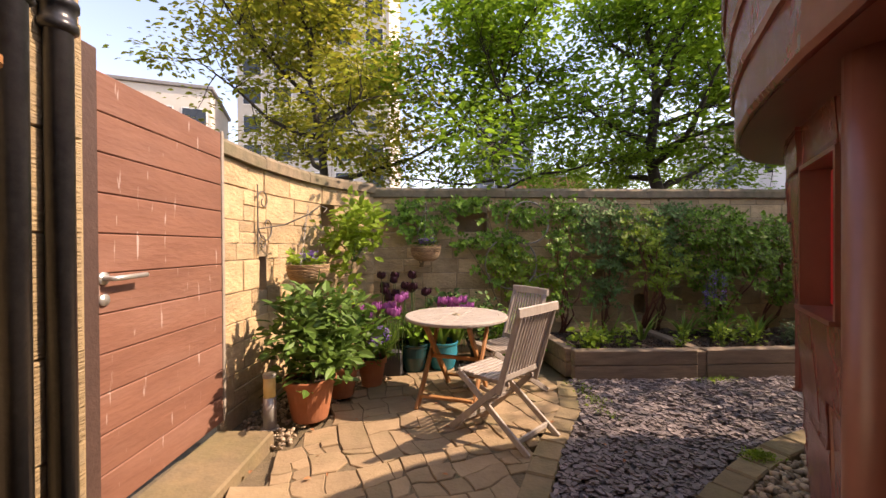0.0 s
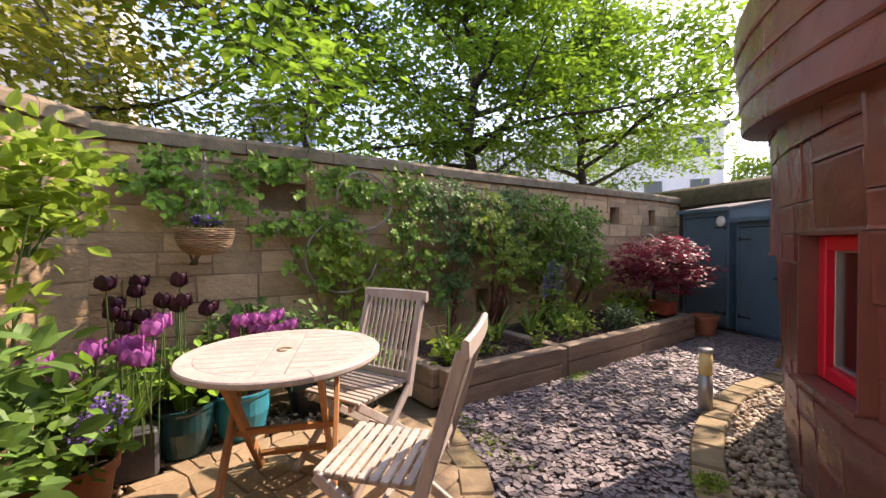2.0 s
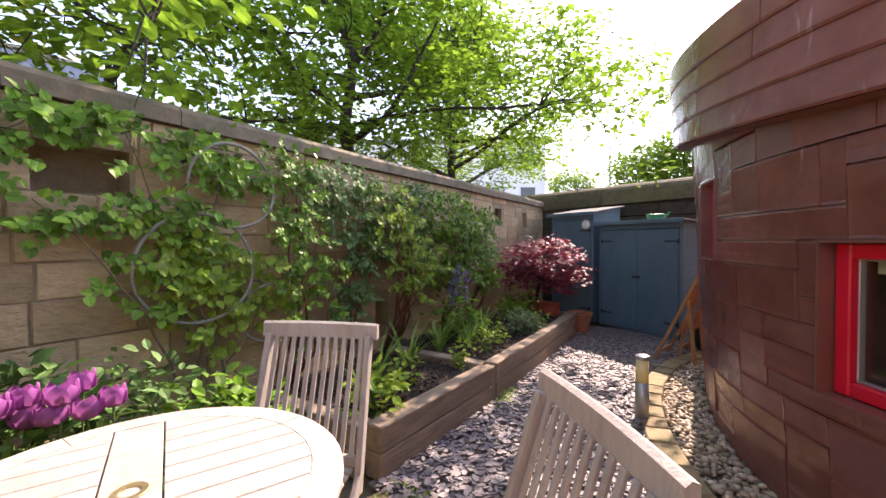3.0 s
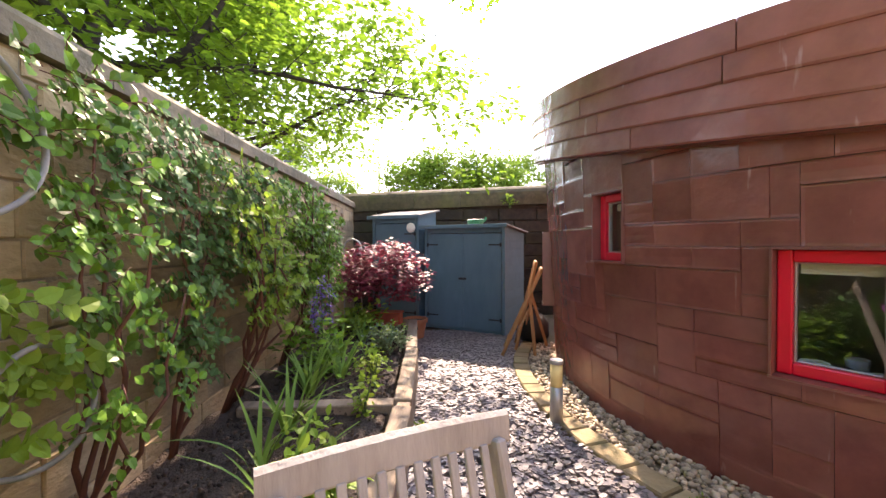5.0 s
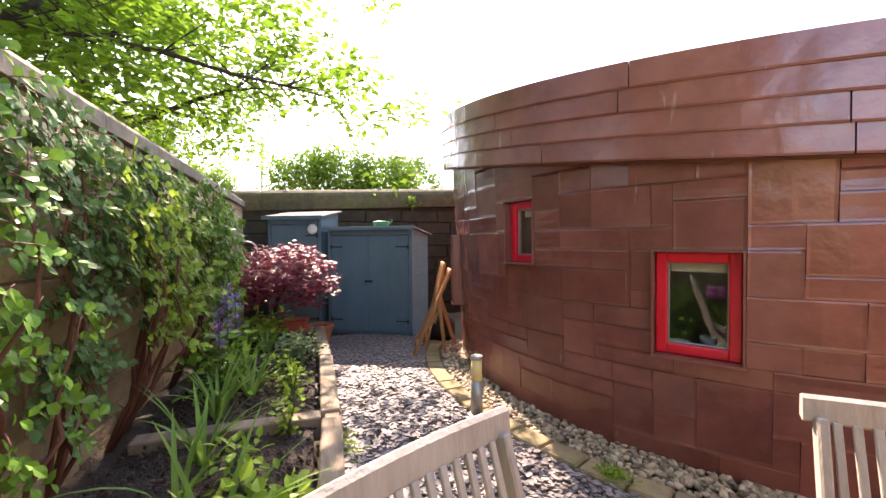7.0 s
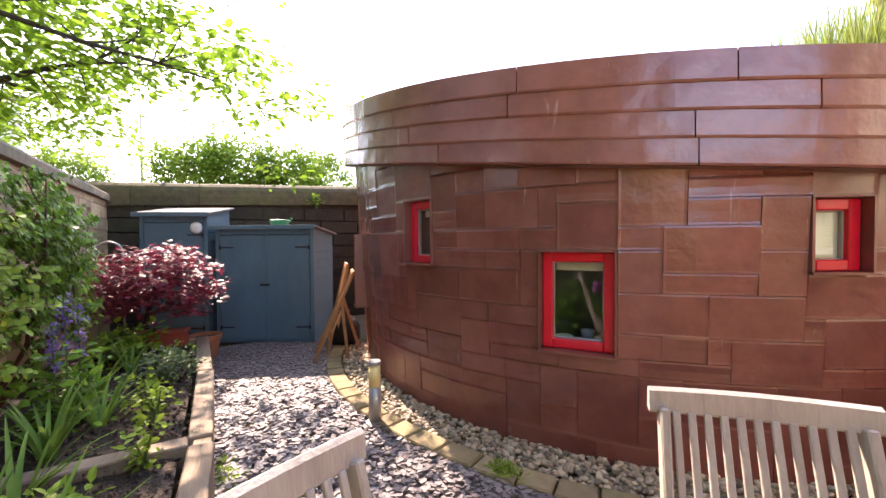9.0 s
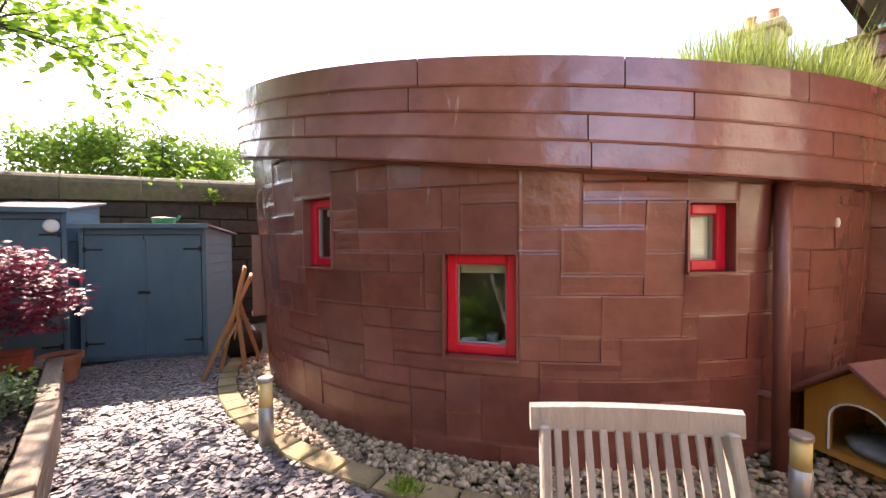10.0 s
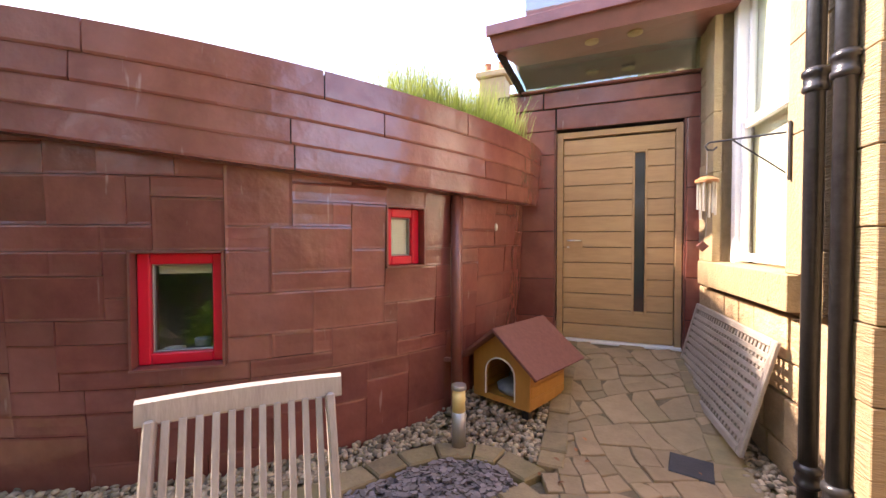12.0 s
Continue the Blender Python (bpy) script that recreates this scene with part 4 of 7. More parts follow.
# two cast-iron pipes
for k, (x, y) in enumerate(((-1.226, 1.085), (-1.258, 1.255))):
    pipe = thing("drainpipe", "tall black cast-iron drainpipe on the stone wall", "drainpipe", pose(x, y, 0), "drainpipes")
    z0 = ground_z(x, y) - 0.05
    part("pipe", tube([(0, 0, z0), (0, 0, 6)], 0.038, 20), M_BLACK, pipe, smooth=True)
    for z in (z0 + 0.14, 2.05, 3.9):
        part("collar", lathe([(0.040, 0), (0.051, 0.01), (0.051, 0.03), (0.045, 0.035), (0.045, 0.075), (0.053, 0.08), (0.053, 0.10), (0.040, 0.115)], 20, at=(0, 0, z)), M_BLACK, pipe, smooth=True)

# ---- gate ----
gate = thing("gate", "tall brown-painted boarded garden gate, closed", "gate", pose(-1.63, 2.265, 0.12, 0, 0, 0))
GZ = 2.06
for i in range(11):
    part("board", box(0.05, 1.03, GZ / 11 - 0.004, (0, 0, i * GZ / 11), 0.005), M_GATE, gate)
part("backing", box(0.03, 1.0, GZ - 0.02, (-0.04, 0, 0.01)), M_GATE_D, gate)
part("edge_strip", box(0.065, 0.03, GZ + 0.01, (0.0, 0.53, 0), 0.004), M_LEADGREY, gate)
hd = part("handle", tube([(0.03, -0.46, 1.10), (0.075, -0.46, 1.10), (0.085, -0.44, 1.10), (0.085, -0.27, 1.105)], 0.013, 10), M_CHROME, gate, "satin chrome lever handle", True)
part("rose", tube([(0.024, -0.46, 1.10), (0.034, -0.46, 1.10)], 0.03, 20), M_CHROME, hd, smooth=True)
part("keyhole_cover", tube([(0.024, -0.46, 1.00), (0.036, -0.46, 1.00)], 0.028, 20), M_CHROME, gate, smooth=True)
post = part("gate_post", box(0.12, 0.10, 2.2, (-1.62, 1.69, 0.05), 0.006), M_GATE_D)
tagged(post, "dark weathered timber gate post", "post", kind="structure")
tagged(part("wall_gate_side", box(0.22, 0.19, 2.3, (-1.66, 1.56, 0), 0.004), M_ASHLAR_S), "smooth stone corner between house and gate", "wall", kind="structure")
step = part("gate_step", box(0.40, 0.78, 0.13, (-1.42, 2.34, -0.05), 0.012), M_SETT)
tagged(step, "worn mossy stone step below the gate", "step", kind="structure")

# ---- ground surfaces ----
def inside(p, poly):
    x, y = p
    hit = False
    for (x0, y0), (x1, y1) in zip(poly, poly[1:] + poly[:1]):
        if (y0 > y) != (y1 > y) and x < (x1 - x0) * (y - y0) / (y1 - y0) + x0:
            hit = not hit
    return hit


PATIO = [(-0.06, -0.76), (-1.06, -0.76), (-1.10, 1.2), (-1.08, 2.2), (-1.02, 2.75), (-0.95, 3.35), (-0.72, 3.85), (-0.35, 4.25), (0.9, 4.3), (1.13, 4.0), (0.97, 3.29), (0.60, 2.64), (0.37, 2.11), (0.10, 1.5), (-0.06, 1.2)]
BORDER = [(0.03, 1.32), (0.20, 1.55), (0.44, 2.08), (0.67, 2.61), (1.03, 3.26), (1.18, 3.92)]
arc = [drum(a, KERB_R - 0.085, 0)[:2] for a in range(62, 142, 2)]
KERB = [(-0.02, -0.74), (-0.02, 1.08)]
KERB2 = [(0.04, 1.20), (0.18, 1.10), (0.36, 1.06), (0.58, 1.10), (0.76, 1.22), (0.90, 1.42)] + arc[::-1]
SLATE_AREA = [(0.12, 1.35), (0.20, 1.20), (0.36, 1.15), (0.55, 1.20), (0.70, 1.32), (0.84, 1.52)] + [drum(a, KERB_R + 0.005, 0)[:2] for a in range(140, 60, -3)] + [(6.15, 2.6), (6.2, 4.3), (5.45, 4.32), (1.26, 4.0), (1.12, 3.27), (0.76, 2.58), (0.53, 2.05), (0.29, 1.52)]
PEBBLE_AREA = [(0.07, -0.7), (0.07, 1.05), (0.20, 1.02), (0.36, 0.98), (0.60, 1.02), (0.82, 1.15), (0.98, 1.36)] + [drum(a, KERB_R - 0.18, 0)[:2] for a in range(140, 62, -3)] + [drum(a, 3.28, 0)[:2] for a in range(62, 180, 3)]
PEBBLE_LEFT = [(-1.62, 2.68), (-1.12, 2.66), (-1.05, 3.2), (-0.85, 3.8), (-0.4, 4.25), (0.9, 4.35), (0.9, 4.75), (-0.6, 4.8), (-1.3, 4.2), (-1.6, 3.5)]
PEBBLE_WALL = [(-1.07, -0.75), (-1.07, 1.9), (-1.3, 1.9), (-1.25, 1.4), (-1.16, -0.75)]


def slab(cell, lift, thick=0.05, bev=0.005):
    c = sum(cell, Vector((0, 0))) / len(cell)
    n = len(cell)
    v = [(p.x, p.y, ground_z(*p) + lift - thick) for p in cell] + [(p.x, p.y, ground_z(*p) + lift - bev) for p in cell]
    v += [(q.x, q.y, ground_z(*q) + lift) for q in (p + (c - p).normalized() * bev for p in cell)]
    f = [tuple(range(2 * n, 3 * n))]
    for i in range(n):
        j = (i + 1) % n
        f += [(i, j, n + j, n + i), (n + i, n + j, 2 * n + j, 2 * n + i)]
    me = bpy.data.meshes.new("slab")
    me.from_pydata(v, [], f)
    return me


paving = part("paving", slab([Vector(p) for p in ((-0.9, 0), (-0.6, 0), (-0.6, 0.3), (-0.9, 0.3))], -0.02, 0.02), M_EARTH)
tagged(paving, "irregular sandstone paving of the path and terrace", "paving", kind="structure")
rnd = random.Random(6)


def split_field(x0, y0, x1, y1, out):
    """Squared rubble flags, by splitting a field again and again."""
    w, h = x1 - x0, y1 - y0
    big = max(w, h)
    if big < 0.20 or (big < 0.40 and w * h < 0.085 and rnd.random() < 0.55):
        out.append((x0, y0, x1, y1))
        return
    u = rnd.uniform(0.32, 0.68)
    if w > h * rnd.uniform(0.75, 1.3):
        split_field(x0, y0, x0 + w * u, y1, out), split_field(x0 + w * u, y0, x1, y1, out)
    else:
        split_field(x0, y0, x1, y0 + h * u, out), split_field(x0, y0 + h * u, x1, y1, out)


def wander(p):
    """Shifts a point of the paving plan, so that joints run unevenly."""
    q = Vector((p.x, p.y, 0))
    return p + 0.085 * noise.noise_vector(q * 2.2).xy + 0.025 * noise.noise_vector(q * 6.0).xy


# mossy earth in the joints
joint_v, joint_f = [], []
for i in range(23):
    for j in range(51):
        x, y = -1.05 + i * 0.1, -0.75 + j * 0.1
        if inside((x + 0.05, y + 0.05), PATIO):
            k = len(joint_v)
            joint_v += [(p, q, ground_z(p, q) - 0.010) for p, q in ((x, y), (x + 0.1, y), (x + 0.1, y + 0.1), (x, y + 0.1))]
            joint_f.append((k, k + 1, k + 2, k + 3))
me = bpy.data.meshes.new("joints")
me.from_pydata(joint_v, [], joint_f)
tagged(part("paving_joints", me, M_EARTH), "brown mossy earth filling the paving joints", "ground", kind="structure")
flags = []
split_field(-2.6, -2.4, 2.6, 5.6, flags)
turn = Matrix.Rotation(radians(21), 2)
for x0, y0, x1, y1 in flags:
    g = rnd.uniform(0.002, 0.0045)
    ring = [(x0 + g, y0 + g), (x1 - g, y0 + g), (x1 - g, y1 - g), (x0 + g, y1 - g)]
    ring = [Vector(p).lerp(Vector(q), k / 3) for p, q in zip(ring, ring[1:] + ring[:1]) for k in range(3)]
    cut = rnd.choice((0, 3, None, None, None, None))
    if cut is not None:
        ring.pop(cut)
    ring = [wander(turn @ p) for p in ring]
    if inside(sum(ring, Vector((0, 0))) / len(ring), PATIO):
        part("paving_stone", slab(ring, rnd.uniform(-0.006, 0.006)), M_PATH, paving)


def setts(name, label, line_pts, width, length, seed, lift=0.012):
    rnd = random.Random(seed)
    line = WallLine([Vector(p) for p in line_pts])
    root = part(name, slab([line.at(0.02, o) for o in (-0.02, 0.02)] + [line.at(0.06, o) for o in (0.02, -0.02)], -0.01, 0.03), M_EARTH)
    tagged(root, label, "kerb", kind="structure")
    s = 0.0
    while s < line.total - 0.04:
        e = min(s + length * rnd.uniform(0.75, 1.2), line.total)
        w = width / 2 * rnd.uniform(0.95, 1.05)
        part("sett", slab([line.at(s + 0.006, -w), line.at(e - 0.006, -w), line.at(e - 0.006, w), line.at(s + 0.006, w)], lift + rnd.uniform(-0.005, 0.006), 0.07, 0.012), M_SETT, root)
        s = e


setts("kerb_1", "row of worn stone setts along the path", KERB, 0.16, 0.21, 1)
setts("kerb_2", "curved kerb of worn sandstone setts beside the slate", KERB2, 0.165, 0.23, 2)
setts("kerb_3", "border of sandstone setts between terrace and slate", BORDER, 0.17, 0.24, 3, 0.004)
setts("kerb_4", "row of sandstone setts along the house side of the path", [(-1.0, -0.74), (-1.03, 1.6)], 0.16, 0.26, 4, 0.006)


def area_points(poly, n, rng):
    xs, ys = [p[0] for p in poly], [p[1] for p in poly]
    out = []
    while len(out) < n:
        p = (rng.uniform(min(xs), max(xs)), rng.uniform(min(ys), max(ys)))
        if inside(p, poly):
            out.append(p)
    return np.array(out)


def poly_sheet(name, poly, dz, material, label, category):
    me = bpy.data.meshes.new(name)
    me.from_pydata([(x, y, ground_z(x, y) + dz) for x, y in poly], [], [tuple(range(len(poly)))])
    return tagged(part(name, me, material), label, category, kind="structure")


M_SLATEBED = mat("slate_bed", (0.12, 0.105, 0.115), (0.07, 0.062, 0.068), 0.8, 40, bump=0.9, bump_scale=60)
M_PEBBED = mat("pebble_bed", (0.20, 0.16, 0.12), (0.09, 0.07, 0.05), 0.9, 50, bump=0.9, bump_scale=70)
poly_sheet("slate_bed", SLATE_AREA, -0.022, M_SLATEBED, "bed under the grey slate chippings", "ground")
rng = np.random.default_rng(3)
pts = area_points(SLATE_AREA, 17000, rng)
z = np.array([ground_z(x, y) for x, y in pts]) + rng.uniform(-0.022, 0.004, len(pts))
chip_v = [(-0.5, -0.28, 0), (0.15, -0.42, 0), (0.52, -0.1, 0), (0.30, 0.36, 0), (-0.35, 0.32, 0), (-0.5, -0.28, 0.16), (0.15, -0.42, 0.16), (0.52, -0.1, 0.16), (0.30, 0.36, 0.16), (-0.35, 0.32, 0.16)]
chip_f = [(5, 6, 7, 8, 9), (0, 1, 6, 5), (1, 2, 7, 6), (2, 3, 8, 7), (3, 4, 9, 8), (4, 0, 5, 9)]
sz = rng.uniform(0.026, 0.058, len(pts))
me = scatter("slate_chips", chip_v, chip_f, np.column_stack([pts, z]), turns(len(pts), 0.14, rng=rng), np.column_stack([sz, sz * rng.uniform(0.55, 0.95, len(pts)), sz * 0.9]))
tagged(part("slate_chippings", me, M_SLATE), "loose grey-purple slate chippings covering the garden path", "slate chippings", kind="stuff")

# rounded pebbles
ico = bmesh.new()
bmesh.ops.create_icosphere(ico, subdivisions=1, radius=0.5)
ico_v, ico_f = [tuple(v.co) for v in ico.verts], [tuple(v.index for v in f.verts) for f in ico.faces]
ico.free()
for poly, n, seed, label in ((PEBBLE_AREA, 5200, 4, "rounded cream and brown pebbles beside the round building"), (PEBBLE_LEFT, 2200, 5, "small rounded pebbles under the pots by the wall"), (PEBBLE_WALL, 700, 6, "rounded pebbles along the foot of the house wall")):
    rng = np.random.default_rng(seed)
    pts = area_points(poly, n, rng)
    z = np.array([ground_z(x, y) for x, y in pts]) + rng.uniform(-0.028, 0.006, n)
    sz = rng.uniform(0.024, 0.058, n) * (0.7 if seed == 5 else 1)
    me = scatter("pebbles", ico_v, ico_f, np.column_stack([pts, z]), turns(n, 0.3, rng=rng), np.column_stack([sz * 1.2, sz * 0.85, sz * 0.62]))
    me.shade_smooth()
    tagged(part("pebbles", me, M_PEBBLE), label, "pebbles", kind="stuff")

# ---- raised bed ----
bed = thing("raised_bed", "raised planting bed of weathered timber sleepers", "raised bed")
def sleeper(x0, y0, x1, y1, z0, h, w=0.12):
    part("sleeper", bar((x0, y0, z0 + h / 2), (x1, y1, z0 + h / 2), w, h - 0.006, 0.008), M_SLEEPER, bed)
for z0 in (-0.02, 0.135):
    sleeper(1.30, 4.02, 2.56, 4.03, z0, 0.155)
    sleeper(2.66, 4.04, 3.95, 4.10, z0, 0.155)
    sleeper(3.96, 4.11, 5.35, 4.22, z0, 0.155)
    sleeper(1.30, 4.085, 1.18, 5.05, z0, 0.155)
    sleeper(5.30, 4.28, 5.28, 5.35, z0, 0.155)
part("post", box(0.09, 0.09, 0.30, (2.61, 4.03, -0.03), 0.006), M_SLEEPER, bed)
sleeper(2.66, 4.10, 2.60, 5.1, 0.12, 0.155)
rows = [[(1.24 + (5.26 - 1.24) * i / 50, 4.08 + i * 0.0035 + 1.15 * j / 14, 0.215 + 0.03 * noise.noise((i * 0.4, j * 0.5, 0)) + 0.02 * noise.noise((i * 1.3, j * 1.3, 5))) for i in range(51)] for j in range(15)]
soil = part("soil", grid_mesh("soil", rows), M_SOIL)
tagged(soil, "dark crumbly soil in the raised bed", "soil", kind="stuff")
rng = np.random.default_rng(9)
n = 2600
px, py = rng.uniform(1.3, 5.2, n), rng.uniform(4.12, 5.1, n)
me = scatter("crumbs", ico_v, ico_f, np.column_stack([px, py, 0.225 + rng.uniform(-0.01, 0.02, n)]), turns(n, 1.0, rng=rng), np.column_stack([rng.uniform(0.008, 0.035, n)] * 3) * [1, 0.8, 0.6])
tagged(part("soil_crumbs", me, mat("soil_crumb", (0.10, 0.062, 0.042), (0.045, 0.028, 0.020), 0.95, 10, island=0.7)), "loose soil crumbs and bark in the bed", "soil", kind="stuff")

# ---- sheds ----
def shed(x, y, w, d, h0, h1, label, doors, yaw=0):
    """Front faces -x; width along y; the roof runs from h0 at the front to h1 at the back."""
    s = thing("garden_shed", label, "shed", pose(x, y, -0.05, 0, 0, yaw))
    hb = min(h0, h1)
    n = int(hb / 0.12)
    for sy in (-1, 1):
        for i in range(n):
            z = i * hb / n
            part("side_board", box(d, 0.02, hb / n + 0.012, (d / 2, sy * (w / 2 - 0.008), z), 0.004, rot=Matrix.Rotation(sy * 0.06, 3, "X")), M_SHED, s)
        bm = bmesh.new()
        vs = [bm.verts.new((a, sy * (w / 2 - 0.01) + o, b)) for o in (-0.012, 0.012) for a, b in ((0, hb), (d, hb), (d, h1) if h1 > h0 else (0, h0))]
        bm.faces.new(vs[:3]), bm.faces.new(vs[3:])
        for i in range(3):
            bm.faces.new((vs[i], vs[(i + 1) % 3], vs[3 + (i + 1) % 3], vs[3 + i]))
        part("gable", bm, M_SHED, s)
    part("back", box(0.02, w, h1, (d, 0, 0)), M_SHED, s)
    part("floor", box(d, w, 0.05, (d / 2, 0, 0)), M_SHED, s)
    for sy in (-1, 1):
        part("corner_post", box(0.05, 0.05, h0, (0.0, sy * (w / 2 - 0.02), 0), 0.004), M_SHED, s)
    part("head_rail", box(0.04, w - 0.1, 0.10, (0.0, 0, h0 - 0.10), 0.004), M_SHED, s)
    part("roof", bar((-0.10, 0, h0 + 0.012), (d + 0.06, 0, h1 + 0.02), w + 0.12, 0.025, 0.004), M_FELT, s, "grey felted roof")
    part("roof_trim", box(0.02, w + 0.12, 0.06, (-0.105, 0, h0 - 0.03), 0.004), M_SHED, s)
    dw = (w - 0.1) / doors
    for k in range(doors):
        yc = -w / 2 + 0.05 + dw * (k + 0.5)
        dr = part("door", box(0.03, dw - 0.012, h0 - 0.16, (-0.012, yc, 0.05), 0.004), M_SHED, s)
        hy = -w / 2 + 0.06 if k == 0 else w / 2 - 0.06
        sg = 1 if k == 0 else -1
        for z in (0.22, h0 - 0.28):
            hinge = bar((-0.033, hy, z), (-0.033, hy + sg * 0.19, z), 0.010, 0.022, 0.002)
            box(0.012, 0.03, 0.06, (-0.033, hy, z - 0.03), 0.002, hinge)
            part("hinge", hinge, M_PLAST, dr, "black strap hinge")
    return s


s1 = shed(6.135, 3.505, 1.36, 0.92, 1.62, 1.52, "blue-painted double-door garden shed", 2, -27.5)
part("latch", box(0.02, 0.13, 0.035, (-0.04, 0.0, 0.80), 0.004), M_PLAST, s1, "black sliding bolt")
part("cover_strip", box(0.015, 0.05, 1.4, (-0.034, 0.0, 0.06), 0.003), M_SHED, s1)
part("catch", box(0.02, 0.03, 0.06, (-0.04, 0.0, 0.28), 0.003), M_SHED, s1)
s2 = shed(6.62, 4.62, 0.86, 0.72, 1.80, 1.93, "taller blue-painted lean-to shed behind the maple", 1, -20.5)
vent = part("vent", lathe([(0.0001, -0.01), (0.075, -0.01), (0.08, 0.01), (0.06, 0.03), (0.02, 0.035)], 20), M_WHITE, s2, "round white vent cover", True, pose(-0.03, -0.30, 1.62, 0, -90, 0))

# ---- table and chairs ----
TZ = 0.745
table = thing("garden_table", "round weathered teak folding table with a parasol hole", "table", pose(0.085, 3.51, 0, 0, 0, -19))
R = 0.458


def disc_slat(y0, y1, r, x0=None, z0=TZ - 0.024, h=0.024):
    """A slat of a round top between y0 and y1, its ends cut by the circle; x0 keeps a gap at the middle board."""
    out = []
    for sgn in ((-1, 1) if x0 is not None else (0,)):
        bm = bmesh.new()
        ys = [y0 + (y1 - y0) * k / 3 for k in range(4)]
        ends = [math.sqrt(max(r * r - y * y, 0)) for y in ys]
        if sgn == 0:
            pts = [(-e, y) for e, y in zip(ends, ys)] + [(e, y) for e, y in zip(ends[::-1], ys[::-1])]
        else:
            pts = [(sgn * x0, ys[0])] + [(sgn * max(e, x0 + 0.002), y) for e, y in zip(ends, ys)] + [(sgn * x0, ys[-1])]
        out.append(prism(pts, z0, z0 + h, bevel=0.002))
    return out


ri = R - 0.075
n = 10
for i in range(n):
    a, b = -ri + 2 * ri * i / n + 0.0018, -ri + 2 * ri * (i + 1) / n - 0.0018
    for bm in disc_slat(a, b, ri - 0.002, 0.062):
        part("slat", bm, M_TEAK_G, table)
part("centre_board", box(0.116, 2 * ri - 0.01, 0.024, (0, 0, TZ - 0.024), 0.002), M_TEAK_G, table)
for k in range(4):
    bm = bmesh.new()
    rings = []
    for j in range(13):
        a = math.tau * (k + 0.002 + 0.996 * j / 12) / 4 + 0.4
        c, s = math.cos(a), math.sin(a)
        rings.append([bm.verts.new((r * c, r * s, z)) for r, z in ((ri, TZ - 0.03), (R - 0.006, TZ - 0.03), (R, TZ - 0.022), (R, TZ - 0.006), (R - 0.006, TZ), (ri, TZ))])
    for p, q in zip(rings, rings[1:]):
        for i in range(6):
            bm.faces.new((p[i], p[(i + 1) % 6], q[(i + 1) % 6], q[i]))
    bm.faces.new(rings[0]), bm.faces.new(rings[-1])
    part("rim", bm, M_TEAK_G, table)
part("parasol_ring", lathe([(0.032, -0.004), (0.036, 0.002), (0.034, 0.005), (0.022, 0.004), (0.020, -0.006)], 24, at=(0, 0, TZ)), M_BRASS, table, "brass parasol ring")
for x in (-0.20, 0.20):
    part("bearer", box(0.03, 0.62, 0.045, (x, 0, TZ - 0.07), 0.004), M_TEAK_R, table)
for x, s in ((-0.24, 1), (0.24, 1), (-0.19, -1), (0.19, -1)):
    part("leg", bar((x, -0.36 * s, 0.0), (x, 0.27 * s, TZ - 0.05), 0.026, 0.058, 0.004, (0, 1, 0.3)), M_TEAK_R, table)
for y, w in ((-0.30, 0.46), (0.30, 0.36)):
    part("stretcher", bar((-w / 2, y, 0.10), (w / 2, y, 0.10), 0.045, 0.022, 0.003), M_TEAK_R, table)
part("stretcher", bar((-0.23, 0.0, 0.36), (0.23, 0.0, 0.36), 0.03, 0.03, 0.003), M_TEAK_R, table)


